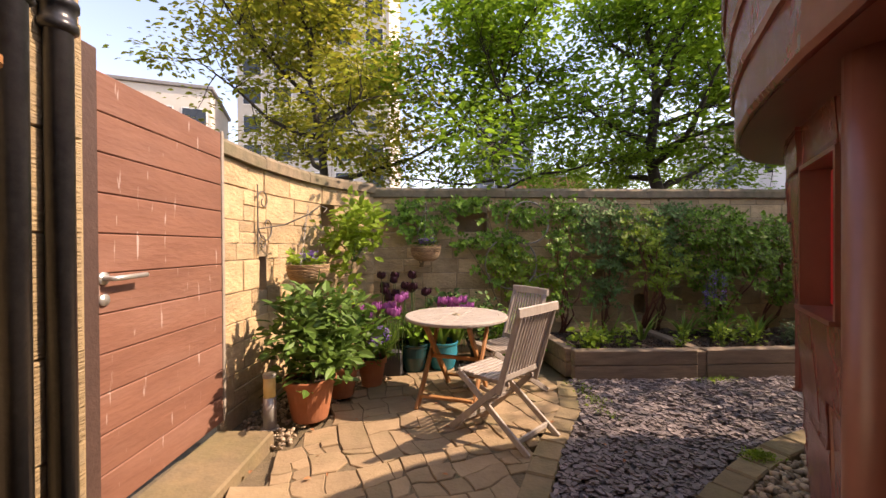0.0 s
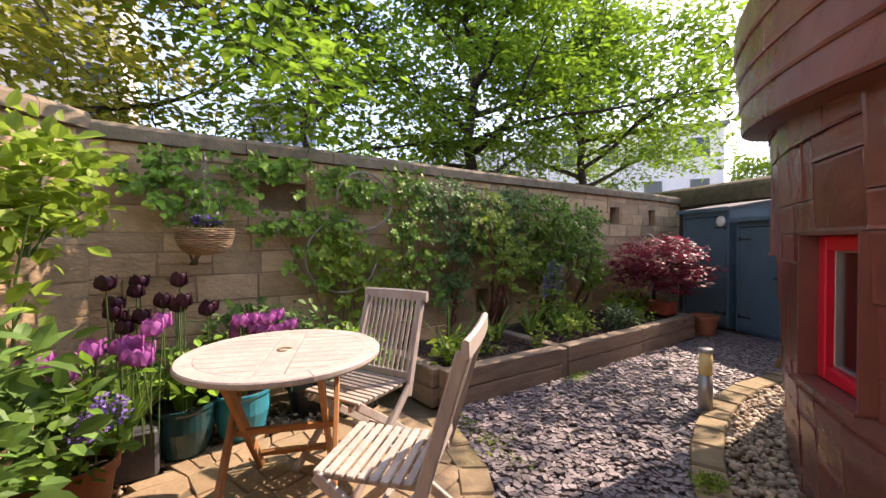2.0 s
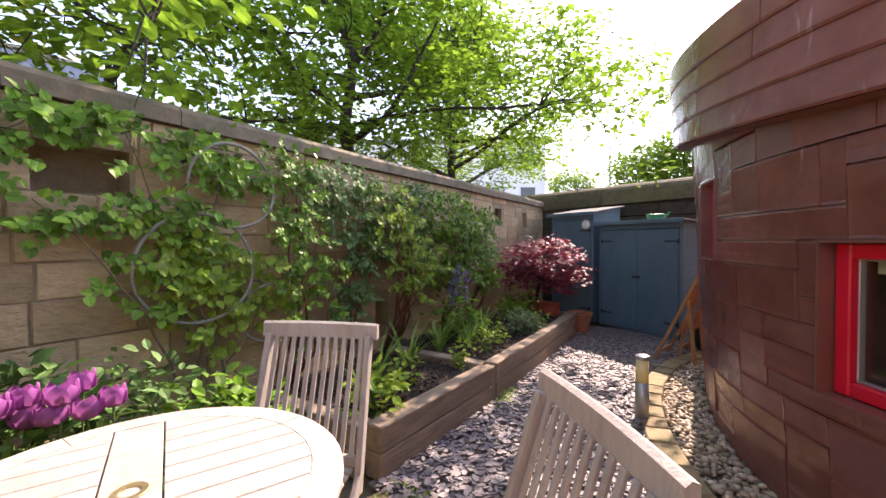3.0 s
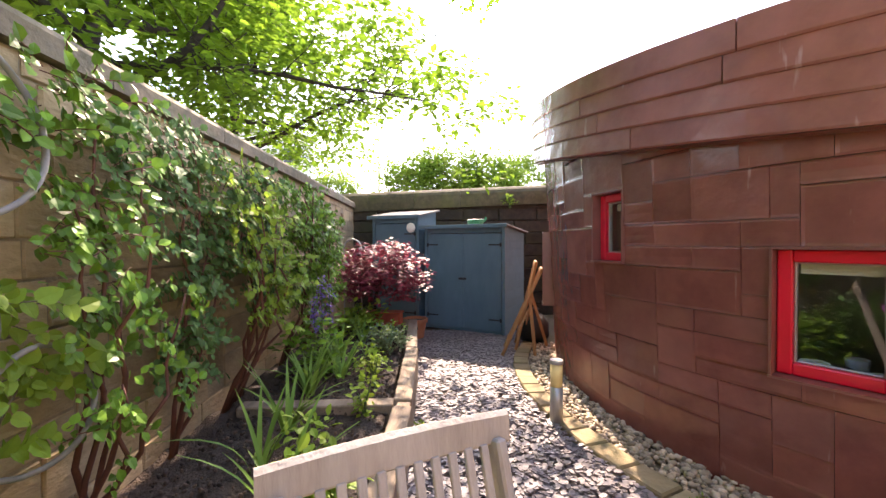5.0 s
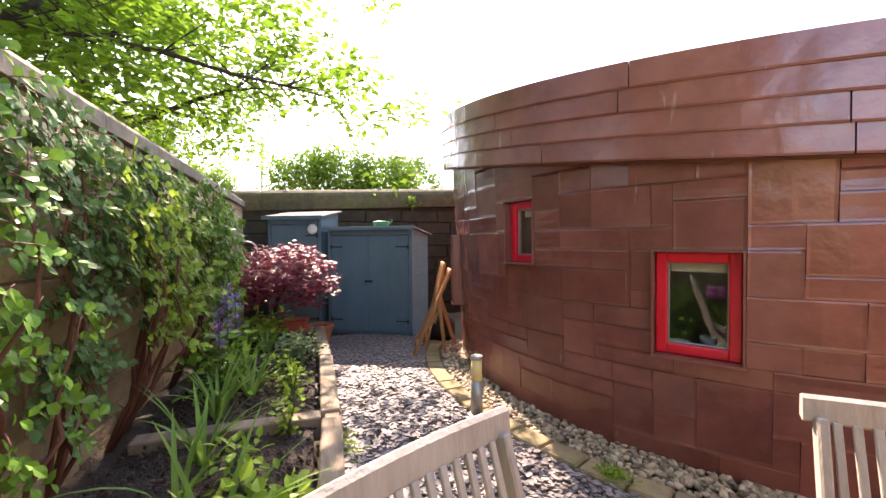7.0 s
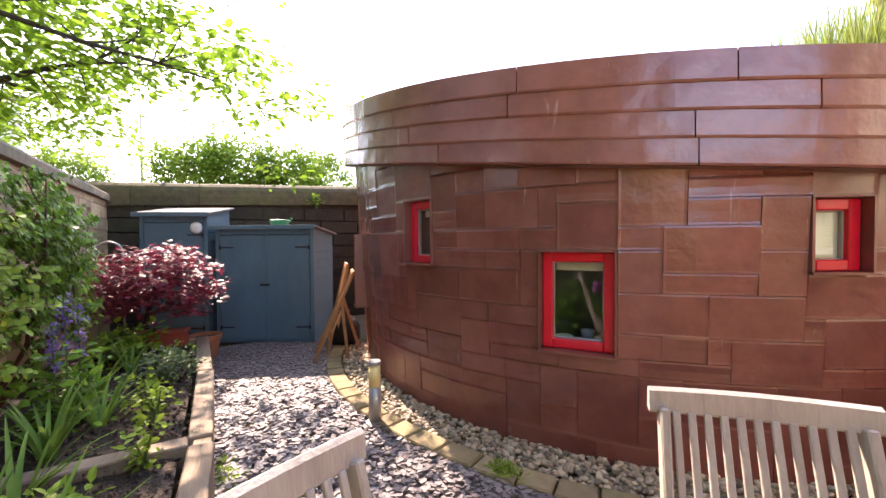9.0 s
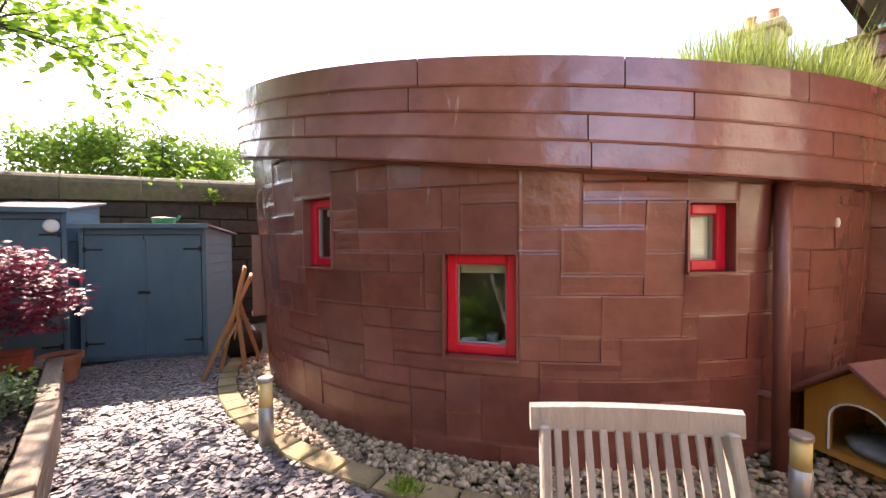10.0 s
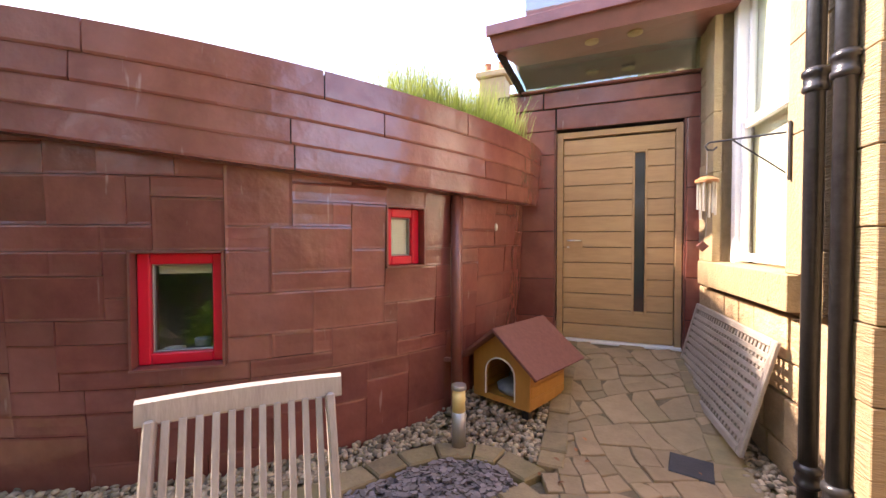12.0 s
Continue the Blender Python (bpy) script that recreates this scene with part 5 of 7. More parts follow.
def folding_chair(m, label, material=M_TEAK):
    """A folding slatted garden chair facing +y; crossed legs, slatted seat and back, arched top rail."""
    c = thing("folding_chair", label, "chair", m, "chairs at the table")
    back = lambda z: -0.155 - (z - 0.40) * 0.30
    top = 0.95
    for x in (-0.225, 0.225):
        part("back_post", bar((x, 0.30, 0.0), (x, -0.16, 0.42), 0.022, 0.045, 0.004), material, c)
        part("back_post", bar((x, -0.145, 0.36), (x * 0.96, back(top - 0.04), top - 0.04), 0.024, 0.048, 0.005, (0, 1, 0)), material, c)
        part("leg", bar((x * 0.86, -0.36, 0.0), (x * 0.86, 0.24, 0.43), 0.022, 0.045, 0.004), material, c)
    # top rail, gently bowed
    bm = bmesh.new()
    rings = []
    for i in range(9):
        u = -1 + i / 4
        y, z = back(top) - 0.010 * (1 - u * u), top - 0.055
        rings.append([bm.verts.new((u * 0.25, y + dy, z + dz + 0.003 * (1 - u * u) * (dz > 0.02))) for dy, dz in ((-0.014, 0.006), (0.012, 0.0), (0.016, 0.006), (0.012, 0.058), (0.0, 0.066), (-0.013, 0.060))])
    for p, q in zip(rings, rings[1:]):
        for i in range(6):
            bm.faces.new((p[i], p[(i + 1) % 6], q[(i + 1) % 6], q[i]))
    bm.faces.new(rings[0]), bm.faces.new(rings[-1])
    part("top_rail", bm, material, c, smooth=False)
    part("lower_rail", bar((-0.215, back(0.47), 0.47), (0.215, back(0.47), 0.47), 0.022, 0.04, 0.003), material, c)
    for i in range(11):
        x = -0.185 + i * 0.037
        u = x / 0.25
        part("back_slat", bar((x, back(0.47), 0.475), (x, back(top - 0.05) - 0.009 * (1 - u * u), top - 0.048), 0.018, 0.011, 0.002, (0, 1, 0)), material, c)
    for i in range(10):
        y = -0.155 + i * 0.043
        part("seat_slat", box(0.40, 0.030, 0.014, (0, y, 0.428 + 0.0015 * abs(i - 4)), 0.003), material, c)
    for x in (-0.15, 0.15):
        part("seat_rail", box(0.022, 0.44, 0.03, (x, 0.04, 0.397), 0.003), material, c)
    part("stretcher", bar((-0.19, -0.27, 0.065), (0.19, -0.27, 0.065), 0.02, 0.035, 0.003), material, c)
    part("stretcher", bar((-0.22, 0.235, 0.06), (0.22, 0.235, 0.06), 0.02, 0.035, 0.003), material, c)
    part("stretcher", bar((-0.22, 0.06, 0.22), (0.22, 0.06, 0.22), 0.025, 0.025, 0.003), material, c)
    return c


def face(mx, my, fx, fy):
    """Pose of a chair whose top rail's middle is at (mx, my) and which faces (fx, fy)."""
    yaw = math.degrees(math.atan2(fy, fx)) - 90
    n = math.hypot(fx, fy)
    off = 0.155 + 0.55 * 0.30 + 0.01
    return pose(mx + off * fx / n, my + off * fy / n, 0.0, 0, 0, yaw)


folding_chair(face(0.83, 3.83, -0.886, -0.463), "weathered slatted folding teak chair beside the raised bed", M_TEAK_G)
folding_chair(face(0.628, 2.655, -0.712, 0.702), "slatted folding teak chair facing the round table", M_TEAK_G)

# folded chairs leaning by the shed
def folded_chair(m, label):
    c = thing("folded_chair", label, "chair", m, "folded chairs by the shed")
    for x in (-0.21, 0.21):
        part("back_post", box(0.03, 0.035, 1.15, (x, 0, 0), 0.004), M_TEAK_R, c)
        part("leg", bar((x * 0.8, 0.36, 0.16), (x * 0.8, 0.0, 0.80), 0.025, 0.035, 0.003, (0, 1, 0)), M_TEAK_R, c)
    for i in range(6):
        part("seat_slat", box(0.34, 0.012, 0.035, (0, 0.06 + i * 0.002, 0.35 + i * 0.05), 0.003), M_TEAK_R, c)
    for i in range(7):
        part("back_slat", box(0.028, 0.012, 0.40, (-0.15 + i * 0.05, 0.0, 0.72), 0.003), M_TEAK_R, c)
    part("top_rail", box(0.46, 0.03, 0.06, (0, 0, 1.10), 0.005), M_TEAK_R, c)
    part("stretcher", box(0.40, 0.02, 0.035, (0, 0, 0.10), 0.003), M_TEAK_R, c)
    return c


folded_chair(pose(4.95, 3.06, -0.045, -24, 0, 168), "folded orange-brown wooden chair leaning by the wall")
folded_chair(pose(5.20, 2.86, -0.045, -13, 0, 170), "taller folded wooden chair leaning by the wall")

# ---- bollard lights ----
def bollard(x, y, h, label):
    z = ground_z(x, y) - 0.005
    b = thing("bollard_light", label, "garden light", pose(x, y, z), "bollard lights")
    part("base_plate", lathe([(0.065, 0), (0.065, 0.008), (0.048, 0.012)], 24), M_STEEL, b, smooth=False)
    part("post", lathe([(0.047, 0.01), (0.047, h * 0.58)], 24), M_STEEL, b, "brushed steel post", True)
    part("diffuser", lathe([(0.043, h * 0.58), (0.043, h - 0.03)], 24), M_DIFF, b, "cream diffuser", True)
    part("cap", lathe([(0.049, h - 0.03), (0.050, h - 0.012), (0.046, h - 0.002), (0.01, h)], 24), M_STEEL, b)


bollard(2.95, 2.94, 0.47, "short steel and cream bollard light on the kerb")
bollard(0.56, 1.06, 0.42, "short steel and cream bollard light among pebbles")
bollard(-1.34, 2.93, 0.42, "short steel and cream bollard light beside the wall")

# ---- kennel ----
kz = ground_z(0.3, 0.35) - 0.03
kennel = thing("kennel", "small varnished pine dog kennel with a red-brown pitched roof", "kennel", pose(0.30, 0.29, kz, 0, 0, 157))
# local: front at -y
KW, KD, KH = 0.52, 0.54, 0.34
bm = bmesh.new()
arch = [(-0.13, 0.10), (-0.13, 0.28)] + [(-0.13 * math.cos(a), 0.28 + 0.12 * math.sin(a)) for a in (math.pi * k / 10 for k in range(1, 10))] + [(0.13, 0.28), (0.13, 0.10)]
outer = [(-KW / 2, 0.06), (-KW / 2, 0.06 + KH), (0, 0.06 + KH + 0.20), (KW / 2, 0.06 + KH), (KW / 2, 0.06)]
def front_face(y):
    ov = [bm.verts.new((x, y, z)) for x, z in outer]
    iv = [bm.verts.new((x, y, z)) for x, z in arch]
    return ov, iv
fo, fi = front_face(-KD / 2)
bo, bi = front_face(-KD / 2 + 0.02)
for o, i in ((fo, fi), (bo, bi)):
    k = len(i)
    bm.faces.new((o[0], o[1], i[1], i[0]))
    bm.faces.new([o[1], o[2]] + [i[j] for j in range(k // 2, 0, -1)])
    bm.faces.new([o[2], o[3]] + [i[j] for j in range(k - 2, k // 2 - 1, -1)])
    bm.faces.new((o[3], o[4], i[-1], i[-2]))
    bm.faces.new((o[4], o[0], i[0], i[-1]))
for a, b in zip(fi, fi[1:]):
    j, k = fi.index(a), fi.index(b)
    bm.faces.new((fi[j], fi[k], bi[k], bi[j]))
for j in range(5):
    bm.faces.new((fo[j], fo[(j + 1) % 5], bo[(j + 1) % 5], bo[j]))
part("front_panel", bm, M_KENNEL, kennel)
rim = tube([(x * 1.03, -KD / 2 - 0.006, z) for x, z in arch], 0.006, 6)
part("arch_trim", rim, M_WHITE, kennel, "pale arched trim")
for sx in (-1, 1):
    for i in range(4):
        part("side_board", box(0.02, KD - 0.04, KH / 4 - 0.003, (sx * (KW / 2 - 0.01), 0, 0.06 + i * KH / 4), 0.004), M_KENNEL, kennel)
    slope = bar((sx * 0.37, 0, 0.06 + KH - 0.062), (sx * -0.008, 0, 0.06 + KH + 0.235), KD + 0.20, 0.024, 0.004)
    part("roof", slope, M_KROOF, kennel, "red-brown felted roof slope")
    for y in (-0.21, 0.21):
        part("foot", box(0.05, 0.06, 0.08, (sx * 0.20, y, -0.02), 0.004), M_PLAST, kennel, "black plastic foot")
part("back_panel", box(KW - 0.04, 0.02, KH, (0, KD / 2 - 0.01, 0.06)), M_KENNEL, kennel)
part("floor", box(KW - 0.04, KD - 0.05, 0.02, (0, 0, 0.06)), M_KENNEL, kennel)
cush = part("kennel_cushion", lathe([(0.05, 0), (0.17, 0.01), (0.18, 0.05), (0.13, 0.08), (0.02, 0.065)], 18, wobble=0.03), M_CUSHION, smooth=True)
cush.matrix_basis = pose(0.30, 0.31, kz + 0.082)
tagged(cush, "pale rumpled cushion inside the kennel", "cushion")

# ---- slatted panel leaning on the house ----
lx0, lx1, y0, y1 = -1.00, -1.115, -0.60, 0.80
PH = 0.70
panel = thing("lattice_panel", "weathered grey lattice duckboard leaning on the house", "panel", pose(lx0, (y0 + y1) / 2, ground_z(-1.0, 0.2) - 0.01, 0, -14, 3.7))
L = y1 - y0
nh, nv = 11, 26
for s in (-1, 1):
    part("frame", box(0.03, 0.05, PH, (0, s * (L / 2 - 0.025), 0), 0.008), M_LEADGREY, panel)
    part("frame", box(0.03, L - 0.1, 0.05, (0, 0, 0 if s < 0 else PH - 0.05), 0.008), M_LEADGREY, panel)
for i in range(1, nh):
    part("slat", box(0.012, L - 0.1, 0.032, (0.005, 0, 0.05 + i * (PH - 0.1) / nh - 0.016), 0.002), M_LEADGREY, panel)
for i in range(1, nv):
    part("slat", box(0.012, 0.031, PH - 0.1, (-0.006, -L / 2 + 0.05 + i * (L - 0.1) / nv, 0.05), 0.002), M_LEADGREY, panel)
dr = part("drain_cover", slab([Vector(p) for p in ((-0.93, 0.73), (-0.71, 0.69), (-0.67, 0.88), (-0.89, 0.93))], 0.014, 0.02), M_TILE)
tagged(dr, "square dark slate drain cover in the path", "drain cover")

# ---- bracket and wind chime by the sash window ----
def scroll(c0, r0, r1, a0, a1, n, place):
    return [place(c0[0] + (r0 + (r1 - r0) * k / n) * math.cos(a0 + (a1 - a0) * k / n), c0[1] + (r0 + (r1 - r0) * k / n) * math.sin(a0 + (a1 - a0) * k / n)) for k in range(n + 1)]


WB = at_house(0.79, -0.035, 1.70)
brk = thing("wall_bracket", "black wrought-iron hanging bracket beside the sash window", "bracket", Matrix.Translation(WB))
part("arm", tube([(0.02, 0, 0.24), (0.16, -0.05, 0.24), (0.34, -0.11, 0.24)] + [(0.34 + 0.03 * math.sin(a), -0.11, 0.215 + 0.025 * math.cos(a)) for a in (0.5, 1.5, 2.5, 3.5, 4.5)], 0.006, 6), M_BLACK, brk)
part("brace", tube([(0.02, 0, 0.02), (0.10, -0.03, 0.10), (0.24, -0.08, 0.235)], 0.005, 6), M_BLACK, brk)
part("plate", box(0.01, 0.02, 0.32, (0.005, 0, -0.02), 0.002), M_BLACK, brk)
ch = thing("wind_chime", "wooden and metal wind chime hanging from the bracket", "wind chime", Matrix.Translation(WB + Vector((0.36, -0.11, 0.0))))
part("cord", tube([(0, 0, 0.19), (0, 0, 0.03)], 0.0025, 5), M_CHAIN, ch)
part("top_disc", lathe([(0.03, 0.035), (0.062, 0.015), (0.062, 0.0), (0.01, 0.0)], 18), M_TEAK_R, ch, "brown wooden disc")
for k in range(6):
    a = math.tau * k / 6
    part("chime_tube", tube([(0.045 * math.cos(a), 0.045 * math.sin(a), 0.0), (0.045 * math.cos(a), 0.045 * math.sin(a), -0.16 - 0.012 * k)], 0.007, 8), M_CHROME, ch)
part("cord", tube([(0, 0, 0.0), (0, 0, -0.32)], 0.002, 5), M_CHAIN, ch)
bm = bmesh.new()
box(0.05, 0.008, 0.05, (0, 0, 0), 0.004, bm, rot=Matrix.Rotation(radians(45), 3, "Y"))
part("sail", bm, M_KROOF, ch, "red-brown wooden sail", at=Matrix.Translation((0, 0, -0.40)))
vp = drum(166.5, 3.385, 1.47)
vt = part("vent_cover", lathe([(0.001, 0), (0.035, 0.0), (0.035, 0.012), (0.02, 0.018)], 20), M_WHITE, at=pose(*vp, 0, 90, 166.5) @ Matrix.Diagonal((0.9, 0.45, 1, 1)))
tagged(vt, "small white oval vent on the clad wall", "vent")

# ---- wall ironwork and hanging baskets ----
sp = CURVE.at(0.55, 0.03)
orn = thing("wall_scroll", "wrought-iron scrollwork bracket on the curved wall", "bracket", pose(sp.x, sp.y, 0, 0, 0, 88))
pl = lambda u, v: (u, 0, v)
part("upright", tube([(0, 0, 1.30), (0, 0, 1.90)], 0.007, 6), M_IRON, orn)
part("scroll", tube(scroll((0.10, 1.77), 0.10, 0.02, math.pi, -math.pi * 1.3, 26, pl), 0.006, 6), M_IRON, orn)
part("scroll", tube(scroll((0.16, 1.55), 0.16, 0.02, math.pi * 0.9, math.pi * 3.0, 30, pl), 0.006, 6), M_IRON, orn)
part("scroll", tube(scroll((0.08, 1.40), 0.075, 0.015, math.pi, -math.pi * 1.4, 24, pl), 0.006, 6), M_IRON, orn)
part("arm", tube([(0, -0.01, 1.52), (0.12, -0.18, 1.56), (0.22, -0.36, 1.66), (0.28, -0.44, 1.74), (0.30, -0.50, 1.72), (0.27, -0.48, 1.68)], 0.007, 6), M_IRON, orn)


def hanging_basket(x, y, zrim, r, h, ztop, label):
    b = thing("hanging_basket", label, "hanging basket", pose(x, y, 0), "hanging baskets")
    bowl = bmesh.new()
    n, k = 40, 17
    prof = [(r * math.cos(t * math.pi / 2) ** 0.55 if t < 1 else 0.25 * r, zrim - h * math.sin(t * math.pi / 2)) for t in (j / k * 0.92 for j in range(k + 1))]
    for j, (rr, z) in enumerate(prof):
        pts = [((rr + 0.004 * math.sin(i * math.pi / 2 + j * math.pi)) * math.cos(i * math.tau / n), (rr + 0.004 * math.sin(i * math.pi / 2 + j * math.pi)) * math.sin(i * math.tau / n), z) for i in range(n)]
        part("wicker_strand", tube(pts, h / k * 0.62, 6, closed=True), M_WICKER, b)
    part("liner", lathe([(0.2 * r, zrim - h * 0.95), (r * 0.72, zrim - h * 0.75), (r * 0.94, zrim - h * 0.35), (r * 0.95, zrim - 0.015), (0.01, zrim - 0.012)], 24), M_SOIL, b)
    for q in range(3):
        a = math.tau * q / 3 + 0.5
        p0, p1 = Vector((r * 0.98 * math.cos(a), r * 0.98 * math.sin(a), zrim)), Vector((0, 0, ztop))
        ch = bmesh.new()
        m = int((p1 - p0).length / 0.018)
        for i in range(m):
            u, v = p0.lerp(p1, i / m), p0.lerp(p1, (i + 1.25) / m)
            d = (v - u).normalized()
            sd = d.cross(Vector((0, 0, 1)) if i % 2 else Vector((math.sin(a), -math.cos(a), 0.2))).normalized() * 0.005
            tube([u, u.lerp(v, 0.5) + sd, v, u.lerp(v, 0.5) - sd], 0.0017, 4, ch, True)
        part("chain", ch, M_CHAIN, b)
    part("hook", tube([(0, 0, ztop), (0.012, 0, ztop + 0.02), (0, 0, ztop + 0.04), (-0.012, 0, ztop + 0.03)], 0.003, 6), M_CHAIN, b)
    return b


hanging_basket(-1.26, 3.56, 1.20, 0.185, 0.17, 1.70, "wicker hanging basket with grasses on the curved wall")
hanging_basket(-0.235, 4.62, 1.36, 0.175, 0.17, 1.82, "wicker hanging basket with violas on the long wall")
hk = thing("basket_hook", "iron bracket for the hanging basket on the long wall", "bracket", pose(-0.235, 4.62, 0))
part("arm", tube([(0, 0.45, 1.78), (0, 0.25, 1.88), (0, 0.05, 1.90), (0, -0.01, 1.87), (0, 0, 1.85)], 0.007, 6), M_IRON, hk)

# hoops for the climbers
for (x, z, r, t) in ((1.06, 1.66, 0.27, 10), (0.84, 1.14, 0.33, 8), (1.30, 0.80, 0.20, 6)):
    y = 5.06 + (x + 0.92) * 0.0623 - 0.13
    hoop = part("climber_hoop", tube([(x + r * math.cos(a), y + 0.02 * math.sin(2 * a) - 0.02, z + r * math.sin(a)) for a in (math.tau * k / 36 for k in range(36))], 0.010, 8, closed=True), M_ROPE, smooth=True)
    tagged(hoop, "pale grey round hoop holding climbers on the wall", "plant hoop", "climber hoops")

# ---- pots ----
def pot(x, y, r, h, material, label, z=None, profile=None):
    z = ground_z(x, y) if z is None else z
    p = thing("plant_pot", label, "plant pot", pose(x, y, z), "plant pots")
    prof = profile or [(r * 0.66, 0), (r * 0.68, 0.01), (r * 0.90, h * 0.80), (r, h * 0.81), (r * 1.02, h * 0.98), (r, h), (r * 0.93, h), (r * 0.88, h * 0.86)]
    part("body", lathe(prof, 32), material, p, smooth=False)
    part("soil", lathe([(r * 0.3, h * 0.80), (r * 0.90, h * 0.86), (0.01, h * 0.89)], 24), M_SOIL, p)
    return p


POTS = [(-1.10, 3.12, 0.205, 0.33), (-0.97, 3.58, 0.16, 0.28), (-0.74, 3.86, 0.145, 0.27)]
for x, y, r, h in POTS:
    pot(x, y, r, h, M_TERRA, "orange terracotta pot by the curved wall" if r < 0.2 else "large orange terracotta pot with a leafy shrub")
bx = box(0.26, 0.26, 0.26, (-0.60, 4.22, 0), 0.015)
tagged(part("square_planter", bx, M_GREYPOT), "square dark grey planter among the pots", "planter")
glazed = lambda r, h: [(r * 0.7, 0), (r * 0.78, 0.02), (r * 0.98, h * 0.55), (r * 0.97, h * 0.88), (r * 1.03, h * 0.94), (r * 1.03, h), (r * 0.94, h), (r * 0.90, h * 0.85)]
pot(-0.36, 4.32, 0.17, 0.30, M_TEALPOT, "dark teal glazed pot behind the table", profile=glazed(0.17, 0.30))
pot(-0.04, 4.38, 0.17, 0.30, M_TURQ, "bright turquoise glazed pot behind the table", profile=glazed(0.17, 0.30))
pot(0.42, 4.55, 0.17, 0.24, M_PLAST, "black plastic pot beside the raised bed")
pot(5.72, 4.22, 0.18, 0.28, M_TERRA, "empty terracotta pot near the blue shed")
pot(5.60, 4.58, 0.14, 0.20, M_TERRA, "small terracotta pot near the maple")
pot(5.40, 4.77, 0.26, 0.34, M_GREYPOT, "dark pot holding the red maple")
tr = thing("trough", "red-brown plastic planting trough under the maple", "trough", pose(5.16, 4.62, 0.26, 0, 0, 80))
part("body", box(0.55, 0.18, 0.16, (0, 0, 0), 0.02), M_REDPLAS, tr)
part("rim", box(0.58, 0.21, 0.025, (0, 0, 0.15), 0.008), M_REDPLAS, tr)
arch_t = part("plant_arch", tube([(5.95, 5.05, 0.0), (5.95, 5.05, 1.25)] + [(5.95, 5.05 + 0.13 - 0.13 * math.cos(a), 1.25 + 0.13 * math.sin(a)) for a in (math.pi * k / 8 for k in range(1, 8))] + [(5.95, 5.31, 1.25), (5.95, 5.31, 0)], 0.012, 8), M_STEEL, smooth=True)
tagged(arch_t, "bent grey metal plant support behind the maple", "plant support")
wc = thing("watering_toy", "green plastic scoop lying on the shed roof", "scoop", pose(6.35, 3.30, 1.585))
part("body", lathe([(0.05, 0), (0.11, 0.01), (0.14, 0.10), (0.13, 0.105), (0.10, 0.02)], 16), M_GREENP, wc)
part("spout", tube([(0, -0.08, 0.05), (0, -0.15, 0.09), (0, -0.17, 0.14)], [0.02, 0.014, 0.02], 8), M_GREENP, wc)
bg = thing("black_bag", "dark crumpled sack beside the shed", "sack", pose(5.55, 2.55, -0.05))
part("body", lathe([(0.17, 0), (0.22, 0.08), (0.21, 0.25), (0.14, 0.36), (0.06, 0.40), (0.08, 0.45)], 16, wobble=0.08), M_PLAST, bg, smooth=True)
hz = thing("garden_hose", "dark hose coil hanging on the shed side", "hose", pose(6.5, 2.86, 1.05))
part("coil", tube([(0.13 * math.cos(a), -0.02 - 0.004 * k % 0.03, 0.24 * math.sin(a)) for k, a in enumerate(math.tau * i / 20 for i in range(60))], 0.011, 6), M_PLAST, hz, smooth=True)
bk = part("water_box", box(0.16, 0.28, 0.14, (7.655, 2.62, 0.78), 0.02), M_WHITE)
tagged(bk, "small pale plastic box fixed on the far wall", "box")

# ---- foliage ----
def aim(dirs, rng, spin=0.5, face=(0, 0, 1)):
    """Frames whose y axis follows dirs, and whose z axis points roughly towards face."""
    d = np.asarray(dirs, float)
    d = d / np.linalg.norm(d, axis=1, keepdims=True)
    up = np.zeros_like(d) + np.asarray(face)
    up += rng.normal(0, spin, d.shape)
    x = np.cross(d, up)
    x /= np.linalg.norm(x, axis=1, keepdims=True) + 1e-9
    z = np.cross(x, d)
    return np.stack([x, d, z], axis=2)


def leaf_mesh(name, centres, spread, per, size, rng, shape=(LEAF_V, LEAF_F), out=None, flat=0.6, spin=0.5, slim=1.0):
    """Leaves in clumps: `per` round each centre; out: a vector that they lean towards."""
    c = np.repeat(np.asarray(centres, float), per, axis=0)
    n = len(c)
    off = rng.normal(0, 1, (n, 3)) * np.asarray(spread)
    d = off / (np.linalg.norm(off, axis=1, keepdims=True) + 1e-6) + rng.normal(0, 0.5, (n, 3))
    d[:, 2] *= flat
    if out is not None:
        d += np.asarray(out)
    s = size * rng.uniform(0.6, 1.25, n)
    return scatter(name, *shape, c + off, aim(d, rng, spin=spin), np.column_stack([s * slim, s, s]))


def walk_points(p, d, length, steps, wander, rng, up=0.0):
    pts = [Vector(p)]
    d = Vector(d).normalized()
    for _ in range(steps):
        d = (d + Vector(rng.normal(0, wander, 3)) + Vector((0, 0, up))).normalized()
        pts.append(pts[-1] + d * (length / steps))
    return pts


